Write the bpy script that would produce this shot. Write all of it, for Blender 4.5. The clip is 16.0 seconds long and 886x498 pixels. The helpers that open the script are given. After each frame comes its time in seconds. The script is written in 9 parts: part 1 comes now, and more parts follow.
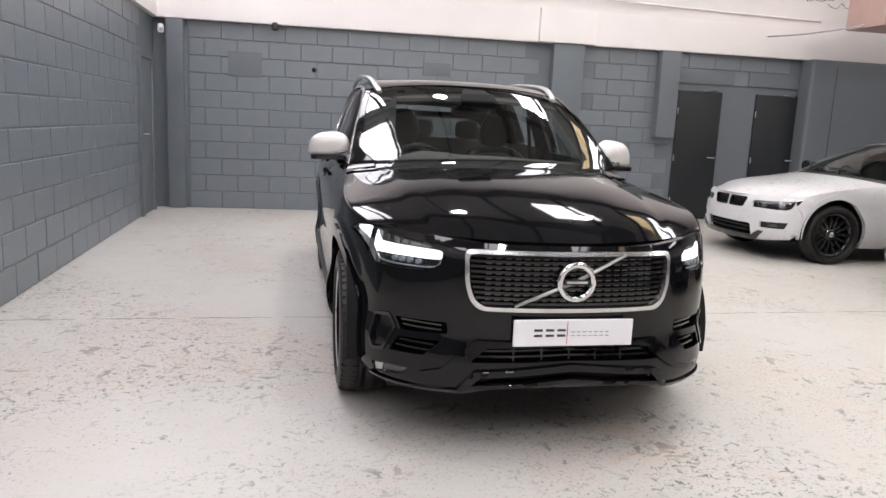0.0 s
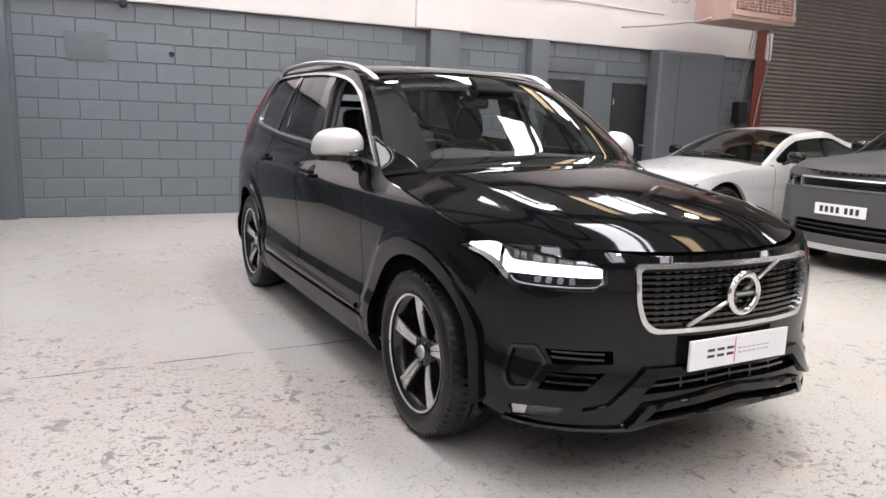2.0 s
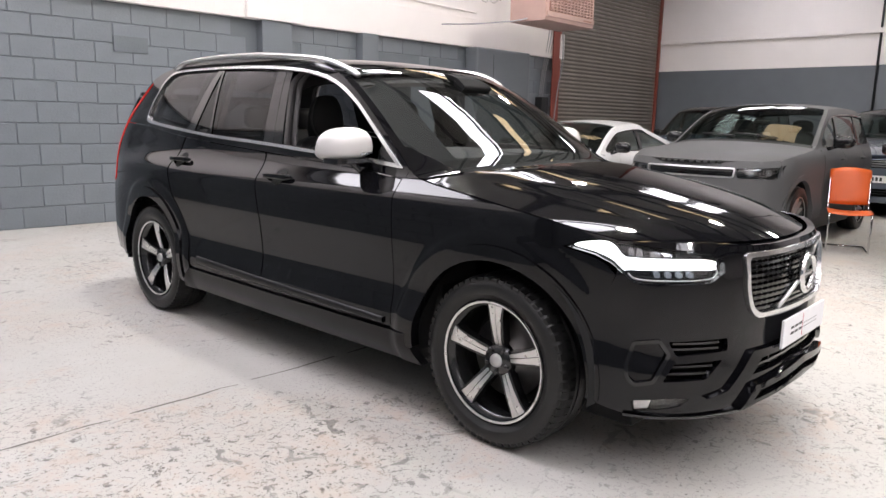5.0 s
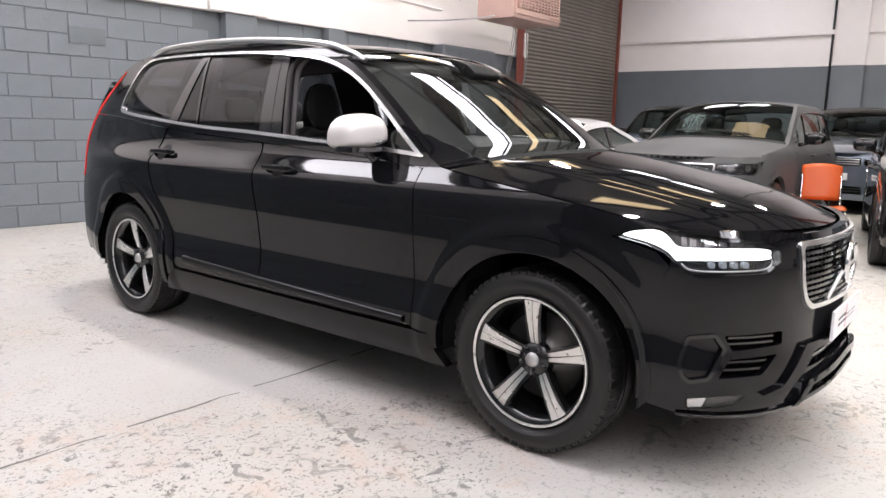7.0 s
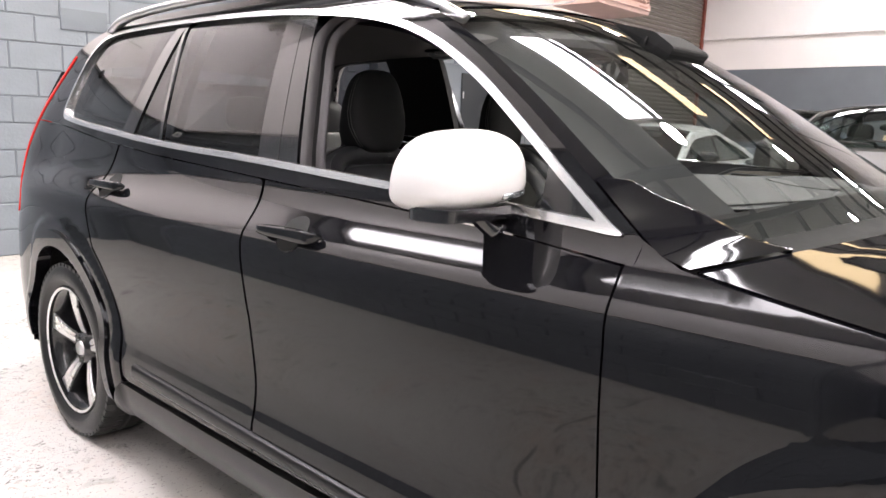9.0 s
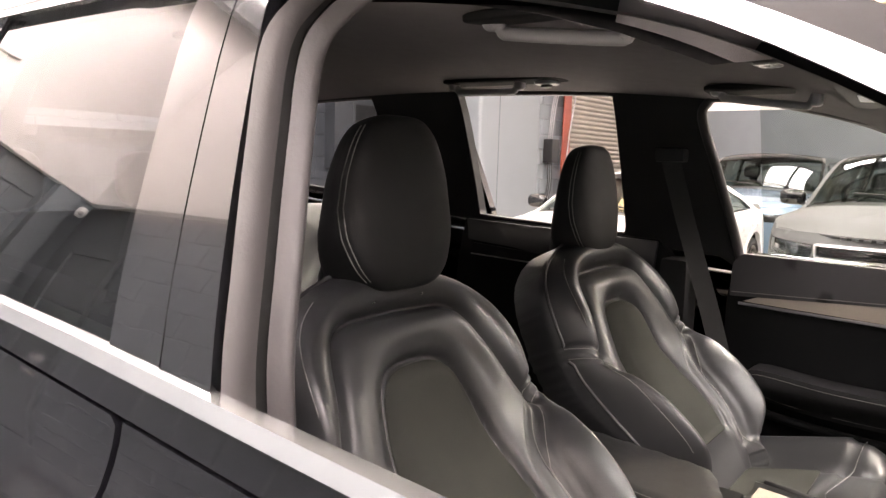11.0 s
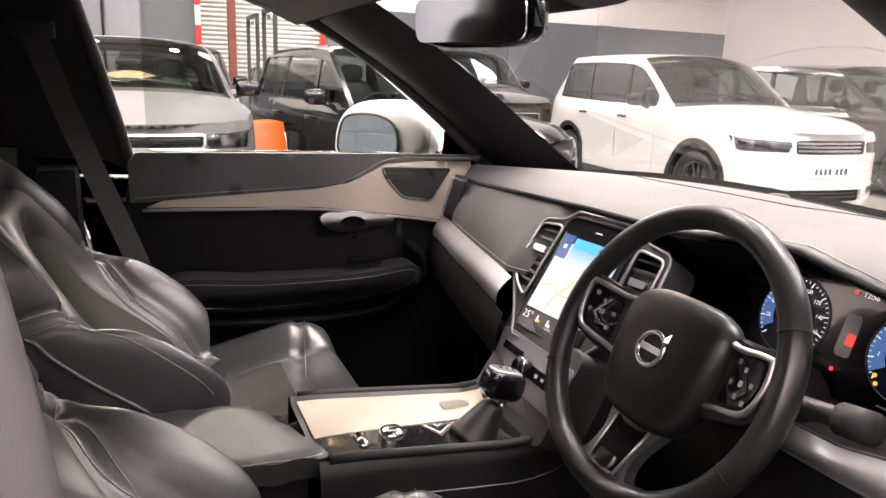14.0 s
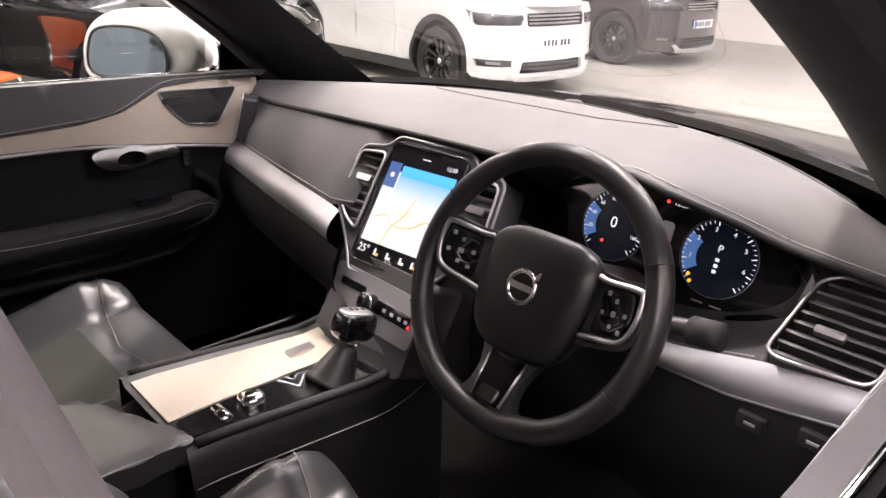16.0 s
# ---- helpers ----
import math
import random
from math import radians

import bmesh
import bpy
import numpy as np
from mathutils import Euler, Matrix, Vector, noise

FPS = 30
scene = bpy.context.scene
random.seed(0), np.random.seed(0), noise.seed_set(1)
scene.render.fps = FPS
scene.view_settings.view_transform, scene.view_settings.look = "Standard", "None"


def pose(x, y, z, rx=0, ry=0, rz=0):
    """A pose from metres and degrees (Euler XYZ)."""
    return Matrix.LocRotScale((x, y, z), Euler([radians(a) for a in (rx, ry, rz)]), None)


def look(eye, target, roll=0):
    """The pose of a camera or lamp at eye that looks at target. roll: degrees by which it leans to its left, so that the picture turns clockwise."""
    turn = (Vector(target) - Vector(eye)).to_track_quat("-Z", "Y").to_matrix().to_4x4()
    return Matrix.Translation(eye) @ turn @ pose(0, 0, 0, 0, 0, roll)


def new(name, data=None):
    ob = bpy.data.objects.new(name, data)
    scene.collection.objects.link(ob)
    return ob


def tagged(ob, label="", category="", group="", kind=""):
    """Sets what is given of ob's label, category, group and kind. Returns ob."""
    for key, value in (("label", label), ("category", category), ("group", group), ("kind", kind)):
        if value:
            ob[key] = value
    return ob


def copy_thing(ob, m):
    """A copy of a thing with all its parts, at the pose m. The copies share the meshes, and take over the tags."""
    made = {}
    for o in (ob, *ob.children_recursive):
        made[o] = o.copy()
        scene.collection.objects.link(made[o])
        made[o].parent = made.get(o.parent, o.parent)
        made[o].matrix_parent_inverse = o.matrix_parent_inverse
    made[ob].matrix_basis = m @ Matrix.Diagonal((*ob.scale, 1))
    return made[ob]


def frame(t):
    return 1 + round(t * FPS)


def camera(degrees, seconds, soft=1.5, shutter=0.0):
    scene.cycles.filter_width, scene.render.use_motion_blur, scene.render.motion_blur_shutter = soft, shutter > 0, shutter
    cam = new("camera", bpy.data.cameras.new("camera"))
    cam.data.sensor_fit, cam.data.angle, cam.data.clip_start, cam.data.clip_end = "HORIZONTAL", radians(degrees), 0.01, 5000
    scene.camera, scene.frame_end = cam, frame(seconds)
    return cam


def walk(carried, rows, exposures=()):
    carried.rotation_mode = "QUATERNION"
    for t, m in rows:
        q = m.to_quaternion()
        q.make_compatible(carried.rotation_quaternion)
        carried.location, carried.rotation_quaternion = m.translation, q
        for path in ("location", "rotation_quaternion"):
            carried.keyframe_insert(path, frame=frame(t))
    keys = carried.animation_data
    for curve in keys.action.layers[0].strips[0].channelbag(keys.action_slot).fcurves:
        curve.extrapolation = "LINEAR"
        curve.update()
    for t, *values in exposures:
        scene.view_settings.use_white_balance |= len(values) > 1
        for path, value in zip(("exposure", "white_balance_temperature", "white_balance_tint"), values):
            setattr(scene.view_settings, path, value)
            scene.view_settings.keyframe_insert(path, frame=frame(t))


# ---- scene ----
cam = camera(63.4, 16.0)
PATH = [
    (0, (-1.132, -3.619, 1.38), (-0.729, -1.69, 1.035), 2.6),
    (0.5, (-1.457, -3.436, 1.381), (-0.909, -1.544, 1.034), 2.5),
    (1, (-1.782, -3.236, 1.372), (-1.094, -1.392, 1.021), 2.3),
    (1.5, (-2.026, -2.943, 1.355), (-1.209, -1.153, 1.0), 2.1),
    (2, (-2.209, -2.673, 1.359), (-1.282, -0.937, 1.003), 1.9),
    (2.5, (-2.402, -2.419, 1.357), (-1.374, -0.74, 1.001), 1.7),
    (3, (-2.52, -2.133, 1.324), (-1.398, -0.516, 0.968), 1.6),
    (3.5, (-2.672, -1.96, 1.334), (-1.461, -0.408, 0.978), 1.5),
    (4, (-2.877, -1.842, 1.344), (-1.576, -0.365, 0.988), 1.4),
    (4.5, (-2.996, -1.792, 1.348), (-1.613, -0.392, 0.993), 1.3),
    (4.7, (-3.053, -1.783, 1.345), (-1.642, -0.41, 0.991), 1.3),
    (6.8, (-3.319, -1.48, 1.285), (-1.778, -0.252, 0.94), 1.4),
    (7, (-3.199, -1.401, 1.262), (-1.66, -0.17, 0.919), 1.4),
    (7.5, (-2.879, -1.154, 1.235), (-1.355, 0.096, 0.896), 1.5),
    (8, (-2.58, -0.855, 1.255), (-1.074, 0.415, 0.914), 1.6),
    (8.5, (-2.254, -0.452, 1.273), (-0.77, 0.844, 0.929), 1.7),
    (9, (-1.979, 0.003, 1.306), (-0.516, 1.324, 0.965), 1.7),
    (9.2, (-1.889, 0.151, 1.338), (-0.435, 1.482, 0.999), 1.6),
    (11.3, (-1.098, 1.072, 1.404), (0.5, 2.253, 1.181), 1.5),
    (11.5, (-1.054, 1.074, 1.403), (0.576, 2.211, 1.177), 1.4),
    (12, (-1.028, 1.174, 1.361), (0.777, 2.015, 1.171), 1.6),
    (12.5, (-1.023, 1.256, 1.345), (0.923, 1.682, 1.16), 1.9),
    (13, (-1.01, 1.354, 1.346), (0.976, 1.312, 1.111), 1.8),
    (13.5, (-0.992, 1.453, 1.354), (0.925, 0.997, 1.014), 1.9),
    (14, (-0.971, 1.545, 1.384), (0.818, 0.783, 0.915), 2.0),
    (14.5, (-0.95, 1.596, 1.408), (0.706, 0.63, 0.836), 1.9),
    (15, (-0.922, 1.614, 1.437), (0.606, 0.493, 0.797), 1.9),
    (15.5, (-0.892, 1.621, 1.443), (0.528, 0.397, 0.746), 1.8),
    (16, (-0.849, 1.631, 1.459), (0.478, 0.346, 0.692), 1.7),
]
walk(cam, [(t, look(eye, target, roll)) for t, eye, target, roll in PATH], exposures=[(0,-0.76,6450,11),(2.5,-0.58,6450,11),(4.5,-0.46,6450,11),(7,-0.28,6450,11),(8,0.06,6450,12),(9.2,0.62,6700,12),(11.3,1.76,7450,16),(12.5,1.95,7500,17),(13.5,1.55,7450,20),(14.5,1.33,6950,21),(16,1.3,6950,21)])

# ---------- light ----------
world = bpy.data.worlds.new("world")
scene.world = world
world.use_nodes = True
world.node_tree.nodes["Background"].inputs["Color"].default_value = (0.75, 0.8, 0.9, 1)
world.node_tree.nodes["Background"].inputs["Strength"].default_value = 0.05
CEIL = 5.6
# translucent rooflights: centre x, y, width, length, warm or white
ROOFLIGHTS = [
    (-1.05, -6.6, 1.15, 2.6, 0), (-1.05, -2.4, 1.15, 2.8, 0), (-1.95, 1.7, 1.2, 2.8, 0), (-2.0, 5.3, 1.5, 2.8, 0), (-4.3, -3.0, 1.1, 2.4, 0), (-4.3, -7.5, 1.1, 2.4, 0),
    (6.3, 5.4, 0.9, 1.6, 0), (12.0, 3.6, 1.1, 2.4, 0), (12.0, -2.0, 1.1, 2.4, 0), (12.0, -7.0, 1.1, 2.4, 0),
    (3.0, -6.0, 0.95, 2.2, 0), (3.0, -2.0, 0.95, 2.0, 0), (3.0, 1.6, 0.95, 2.0, 0), (3.0, 5.2, 0.9, 1.8, 0),
    (5.2, -6.0, 0.5, 1.6, 1), (5.2, -2.0, 0.5, 1.6, 1), (5.2, 1.6, 0.5, 1.6, 1), (5.2, 5.2, 0.5, 1.6, 1),
    (8.2, -6.0, 0.5, 1.6, 1), (8.2, -2.0, 0.5, 1.6, 1), (8.2, 1.6, 0.5, 1.6, 1), (8.2, 5.2, 0.5, 1.6, 1),
]
ROOF_POWER = (17.5, 5.0)
HIGH_BAYS = [(0.3, -0.6), (0.3, 3.6), (2.7, -3.6), (2.7, 0.4), (2.7, 3.8), (6.4, -3.6), (6.4, 0.4), (6.4, 3.8), (-0.6, -5.0), (10.0, 0.4), (10.0, -4.5)]
BAY_POWER = 430.0

# ---------- materials ----------
def mat(name, color, rough=0.5, metal=0.0, var=0.12, scale=6.0, bump=0.0, bump_scale=60.0, coat=0.0, spec=0.5, rough_var=0.08, emit=None, strength=0.0):
    m = bpy.data.materials.new(name)
    m.use_nodes = True
    nt = m.node_tree
    b = nt.nodes["Principled BSDF"]
    tc = nt.nodes.new("ShaderNodeTexCoord")
    n1 = nt.nodes.new("ShaderNodeTexNoise")
    n1.inputs["Scale"].default_value, n1.inputs["Detail"].default_value = scale, 6
    nt.links.new(tc.outputs["Object"], n1.inputs["Vector"])
    ramp = nt.nodes.new("ShaderNodeMix")
    ramp.data_type = "RGBA"
    c = Vector(color)
    ramp.inputs["A"].default_value = (*[max(0, k * (1 - var)) for k in c], 1)
    ramp.inputs["B"].default_value = (*[min(1, k * (1 + var)) for k in c], 1)
    nt.links.new(n1.outputs["Fac"], ramp.inputs["Factor"])
    nt.links.new(ramp.outputs["Result"], b.inputs["Base Color"])
    mr = nt.nodes.new("ShaderNodeMapRange")
    mr.inputs["To Min"].default_value, mr.inputs["To Max"].default_value = max(0.01, rough * (1 - rough_var)), min(1, rough * (1 + rough_var))
    n2 = nt.nodes.new("ShaderNodeTexNoise")
    n2.inputs["Scale"].default_value, n2.inputs["Detail"].default_value = scale * 4, 4
    nt.links.new(tc.outputs["Object"], n2.inputs["Vector"])
    nt.links.new(n2.outputs["Fac"], mr.inputs["Value"])
    nt.links.new(mr.outputs["Result"], b.inputs["Roughness"])
    b.inputs["Metallic"].default_value = metal
    b.inputs["Specular IOR Level"].default_value = spec
    b.inputs["Coat Weight"].default_value = coat
    b.inputs["Coat Roughness"].default_value = 0.02
    if bump:
        n3 = nt.nodes.new("ShaderNodeTexNoise")
        n3.inputs["Scale"].default_value, n3.inputs["Detail"].default_value = bump_scale, 5
        nt.links.new(tc.outputs["Object"], n3.inputs["Vector"])
        bp = nt.nodes.new("ShaderNodeBump")
        bp.inputs["Strength"].default_value, bp.inputs["Distance"].default_value = bump, 0.01
        nt.links.new(n3.outputs["Fac"], bp.inputs["Height"])
        nt.links.new(bp.outputs["Normal"], b.inputs["Normal"])
    if emit:
        b.inputs["Emission Color"].default_value = (*emit, 1)
        b.inputs["Emission Strength"].default_value = strength
    return m


def glass(name, tint, mirror_least=0.055, rough=0.0):
    """Thin pane: a mix of clear and mirror by Fresnel, tinted; no refraction, so that one sheet is enough."""
    m = bpy.data.materials.new(name)
    m.use_nodes = True
    nt = m.node_tree
    nt.nodes.remove(nt.nodes["Principled BSDF"])
    tr = nt.nodes.new("ShaderNodeBsdfTransparent")
    tr.inputs["Color"].default_value = (*tint, 1)
    gl = nt.nodes.new("ShaderNodeBsdfGlossy")
    gl.inputs["Roughness"].default_value = rough
    lw = nt.nodes.new("ShaderNodeLayerWeight")
    lw.inputs["Blend"].default_value = 0.5
    pw = nt.nodes.new("ShaderNodeMath")
    pw.operation = "POWER"
    pw.inputs[1].default_value = 4.6
    nt.links.new(lw.outputs["Facing"], pw.inputs[0])
    fr = nt.nodes.new("ShaderNodeMapRange")
    fr.inputs["To Min"].default_value, fr.inputs["To Max"].default_value = mirror_least, 0.95
    nt.links.new(pw.outputs[0], fr.inputs["Value"])
    mx = nt.nodes.new("ShaderNodeMixShader")
    nt.links.new(fr.outputs["Result"], mx.inputs["Fac"])
    nt.links.new(tr.outputs[0], mx.inputs[1])
    nt.links.new(gl.outputs[0], mx.inputs[2])
    nt.links.new(mx.outputs[0], nt.nodes["Material Output"].inputs["Surface"])
    return m


def concrete_floor():
    m = mat("painted_concrete_floor", (0.62, 0.6, 0.57), 0.5)
    nt = m.node_tree
    b = nt.nodes["Principled BSDF"]
    tc = nt.nodes["Texture Coordinate"]

    def noise_tex(scale, detail=8, dist=0.0, rough=0.6):
        n = nt.nodes.new("ShaderNodeTexNoise")
        n.inputs["Scale"].default_value, n.inputs["Detail"].default_value = scale, detail
        n.inputs["Distortion"].default_value, n.inputs["Roughness"].default_value = dist, rough
        nt.links.new(tc.outputs["Object"], n.inputs["Vector"])
        return n.outputs["Fac"]

    def ramp(fac, stops):
        r = nt.nodes.new("ShaderNodeValToRGB")
        el = r.color_ramp.elements
        el[0].position, el[0].color = stops[0][0], (*[stops[0][1]] * 3, 1)
        el[1].position, el[1].color = stops[-1][0], (*[stops[-1][1]] * 3, 1)
        for p, v in stops[1:-1]:
            e = el.new(p)
            e.color = (v, v, v, 1)
        nt.links.new(fac, r.inputs["Fac"])
        return r.outputs["Color"]

    def mul(a, c):
        n = nt.nodes.new("ShaderNodeMath")
        n.operation = "MULTIPLY"
        nt.links.new(a, n.inputs[0])
        nt.links.new(c, n.inputs[1])
        return n.outputs[0]

    def mixc(fac, a, col):
        n = nt.nodes.new("ShaderNodeMix")
        n.data_type = "RGBA"
        nt.links.new(fac, n.inputs["Factor"])
        if isinstance(a, tuple):
            n.inputs["A"].default_value = (*a, 1)
        else:
            nt.links.new(a, n.inputs["A"])
        n.inputs["B"].default_value = (*col, 1)
        return n.outputs["Result"]

    base = mixc(noise_tex(0.7, 6), (0.51, 0.497, 0.472), (0.405, 0.388, 0.36))
    # pinkish and greenish cast of old paint
    base = mixc(ramp(noise_tex(1.1, 6, 0.5), [(0.48, 0.0), (0.72, 0.4)]), base, (0.48, 0.405, 0.345))
    base = mixc(ramp(noise_tex(1.9, 5, 0.4), [(0.55, 0.0), (0.75, 0.35)]), base, (0.47, 0.50, 0.43))
    # worn-through patches: large zones times irregular flakes of three sizes
    zone = ramp(noise_tex(0.42, 6, 0.6), [(0.47, 0.0), (0.60, 1.0)])
    flake = ramp(noise_tex(24, 13, 0.9, 0.72), [(0.565, 0.0), (0.58, 1.0)])
    worn = mul(zone, flake)
    base = mixc(worn, base, (0.135, 0.128, 0.115))
    big = mul(ramp(noise_tex(0.8, 4, 0.3), [(0.47, 0.0), (0.56, 1.0)]), ramp(noise_tex(7, 12, 0.9, 0.66), [(0.60, 0.0), (0.612, 0.95)]))
    base = mixc(big, base, (0.20, 0.195, 0.18))
    speck = mul(ramp(noise_tex(0.9, 3, 0.4), [(0.40, 0.25), (0.58, 1.0)]), ramp(noise_tex(62, 6, 0.2, 0.65), [(0.595, 0.0), (0.62, 1.0)]))
    base = mixc(speck, base, (0.085, 0.077, 0.068))
    scar = mul(ramp(noise_tex(1.3, 4, 0.5), [(0.55, 0.0), (0.62, 1.0)]), ramp(noise_tex(13, 12, 1.4, 0.7), [(0.585, 0.0), (0.60, 1.0)]))
    base = mixc(scar, base, (0.11, 0.10, 0.09))
    smear = ramp(noise_tex(3.2, 8, 1.6, 0.65), [(0.50, 0.0), (0.75, 0.32)])
    base = mixc(smear, base, (0.42, 0.40, 0.37))
    rust = mul(ramp(noise_tex(0.9, 5, 0.8), [(0.52, 0.0), (0.60, 1.0)]), ramp(noise_tex(9, 10, 0.6, 0.72), [(0.47, 0.0), (0.62, 0.6)]))
    base = mixc(rust, base, (0.47, 0.375, 0.31))
    nt.links.new(base, b.inputs["Base Color"])
    rr = nt.nodes.new("ShaderNodeMapRange")
    rr.inputs["To Min"].default_value, rr.inputs["To Max"].default_value = 0.32, 0.6
    nt.links.new(noise_tex(5, 6), rr.inputs["Value"])
    nt.links.new(rr.outputs["Result"], b.inputs["Roughness"])
    bp = nt.nodes.new("ShaderNodeBump")
    bp.inputs["Strength"].default_value, bp.inputs["Distance"].default_value = 0.35, 0.006
    bp.invert = True
    add = nt.nodes.new("ShaderNodeMath")
    add.operation = "ADD"
    nt.links.new(worn, add.inputs[0])
    nt.links.new(speck, add.inputs[1])
    nt.links.new(add.outputs[0], bp.inputs["Height"])
    nt.links.new(bp.outputs["Normal"], b.inputs["Normal"])
    return m


M = {}
M["floor"] = concrete_floor()
M["grey_wall"] = mat("grey_masonry_paint", (0.122, 0.138, 0.154), 0.42, var=0.12, scale=2.5, bump=0.35, bump_scale=45)
M["white_wall"] = mat("white_masonry_paint", (0.8, 0.76, 0.74), 0.6, var=0.06, scale=1.5, bump=0.15, bump_scale=30)
M["grey_door"] = mat("dark_grey_door_paint", (0.013, 0.0155, 0.018), 0.45, var=0.1, scale=3)
M["ceiling"] = mat("dark_roof_sheet", (0.34, 0.335, 0.32), 0.7, var=0.25, scale=2)
M["steel_dark"] = mat("dark_beam_steel", (0.05, 0.05, 0.05), 0.6, var=0.2)
M["red_steel"] = mat("red_oxide_paint", (0.2, 0.042, 0.026), 0.5, var=0.2, scale=8)
M["black_paint"] = mat("black_car_paint", (0.0035, 0.0035, 0.0045), 0.045, var=0.1, spec=0.38, coat=0.0, rough_var=0.05)
M["gloss_black"] = mat("gloss_black_plastic", (0.006, 0.006, 0.007), 0.12, var=0.1, coat=0.5)
M["black_plastic"] = mat("black_plastic", (0.014, 0.014, 0.015), 0.45, var=0.15, bump=0.05, bump_scale=300)
M["satin_black"] = mat("satin_black_moulding", (0.006, 0.006, 0.0065), 0.3, var=0.1, spec=0.25)
M["disc_steel"] = mat("brake_disc_steel", (0.16, 0.155, 0.15), 0.45, 0.8, var=0.2, scale=30)
# near-black colour that stands for the shade inside hollows
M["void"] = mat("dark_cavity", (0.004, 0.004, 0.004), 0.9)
M["rubber"] = mat("tyre_rubber", (0.0065, 0.0065, 0.0065), 0.42, var=0.2, scale=20, bump=0.1, bump_scale=150)
M["rim_black"] = mat("gloss_black_alloy", (0.012, 0.012, 0.013), 0.25, 0.2, coat=0.5)
M["rim_polish"] = mat("diamond_cut_alloy", (0.78, 0.77, 0.76), 0.28, 0.9, var=0.05)
M["chrome"] = mat("chrome", (0.8, 0.8, 0.8), 0.08, 1.0, var=0.03)
M["satin"] = mat("satin_chrome", (0.62, 0.62, 0.62), 0.3, 1.0, var=0.05)
M["white_mirror"] = mat("silver_white_paint", (0.60, 0.585, 0.57), 0.3, 0.15, var=0.03, coat=0.6)
M["glass_clear"] = glass("clear_glass", (0.60, 0.64, 0.625))
M["glass_screen"] = glass("windscreen_glass", (0.60, 0.64, 0.63), 0.12)
M["mirror_glass"] = mat("blue_tinted_mirror", (0.52, 0.575, 0.60), 0.04, 1.0, var=0.02)
M["glass_dark"] = glass("privacy_glass", (0.13, 0.13, 0.14))
M["glass_lamp"] = glass("lamp_cover", (0.95, 0.95, 0.95))
M["lamp_on"] = mat("headlamp_light", (0.9, 0.9, 0.9), 0.3, emit=(0.95, 0.98, 1.0), strength=4.0)
M["lamp_dim"] = mat("headlamp_lens_light", (0.2, 0.22, 0.25), 0.1, emit=(0.8, 0.9, 1.0), strength=0.08)
M["red_lamp"] = mat("red_tail_lamp", (0.5, 0.01, 0.01), 0.15, emit=(1.0, 0.05, 0.03), strength=0.22)
M["plate_white"] = mat("white_plate", (0.8, 0.8, 0.82), 0.35, var=0.03)
M["plate_yellow"] = mat("blue_plate_edge", (0.03, 0.12, 0.5), 0.35)
M["ink"] = mat("dark_ink", (0.03, 0.03, 0.035), 0.5)
M["ink_grey"] = mat("grey_ink", (0.35, 0.34, 0.36), 0.5)
M["ink_red"] = mat("red_ink", (0.55, 0.05, 0.09), 0.5)
M["mark"] = mat("printed_mark_grey", (0.2, 0.2, 0.205), 0.5)
M["slat_grey"] = mat("charcoal_vent_slat", (0.04, 0.04, 0.042), 0.4, var=0.1)
M["lamp_chrome"] = mat("lamp_reflector", (0.32, 0.33, 0.345), 0.16, 0.9, var=0.1, scale=30)
M["scuttle"] = mat("matt_scuttle_plastic", (0.008, 0.008, 0.008), 0.85, var=0.1, spec=0.2)

# ---------- mesh helpers ----------
from mathutils.geometry import delaunay_2d_cdt


class Verts(np.ndarray):
    """Vertices that carry the smooth normals of the surface they lie on."""
    nrm = None


def mk(name, verts, faces, material, parent=None, label="", smooth=True):
    me = bpy.data.meshes.new(name)
    me.from_pydata([tuple(map(float, v)) for v in verts], [], [tuple(map(int, f)) for f in faces])
    me.materials.append(material)
    if smooth:
        me.shade_smooth()
        if isinstance(verts, Verts) and verts.nrm is not None:
            me.normals_split_custom_set_from_vertices([tuple(map(float, n)) for n in verts.nrm])
    ob = new(name, me)
    if parent:
        ob.parent = parent
    if label:
        ob["label"] = label
    return ob


def part(name, bm, material, parent=None, label="", smooth=False, sharp=None):
    me = bpy.data.meshes.new(name)
    bm.normal_update()
    bm.to_mesh(me)
    bm.free()
    me.materials.append(material)
    if smooth:
        me.shade_smooth()
        if sharp:
            me.set_sharp_from_angle(angle=radians(sharp))
    ob = new(name, me)
    if parent:
        ob.parent = parent
    if label:
        ob["label"] = label
    return ob


def thing(name, label, category, group="", m=None, kind=""):
    ob = new(name)
    ob.empty_display_size = 0.1
    if m is not None:
        ob.matrix_world = m
    return tagged(ob, label, category, group, kind)


def box_bm(x0, x1, y0, y1, z0, z1, bevel=0.0, seg=2):
    bm = bmesh.new()
    bmesh.ops.create_cube(bm, size=1)
    bmesh.ops.scale(bm, vec=(x1 - x0, y1 - y0, z1 - z0), verts=bm.verts)
    bmesh.ops.translate(bm, vec=((x0 + x1) / 2, (y0 + y1) / 2, (z0 + z1) / 2), verts=bm.verts)
    if bevel:
        bmesh.ops.bevel(bm, geom=bm.edges[:], offset=bevel, segments=seg, profile=0.7, affect="EDGES", clamp_overlap=True)
    return bm


def box(name, x0, x1, y0, y1, z0, z1, material, parent=None, label="", bevel=0.0, seg=2):
    return part(name, box_bm(x0, x1, y0, y1, z0, z1, bevel, seg), material, parent, label, smooth=bevel > 0, sharp=40)


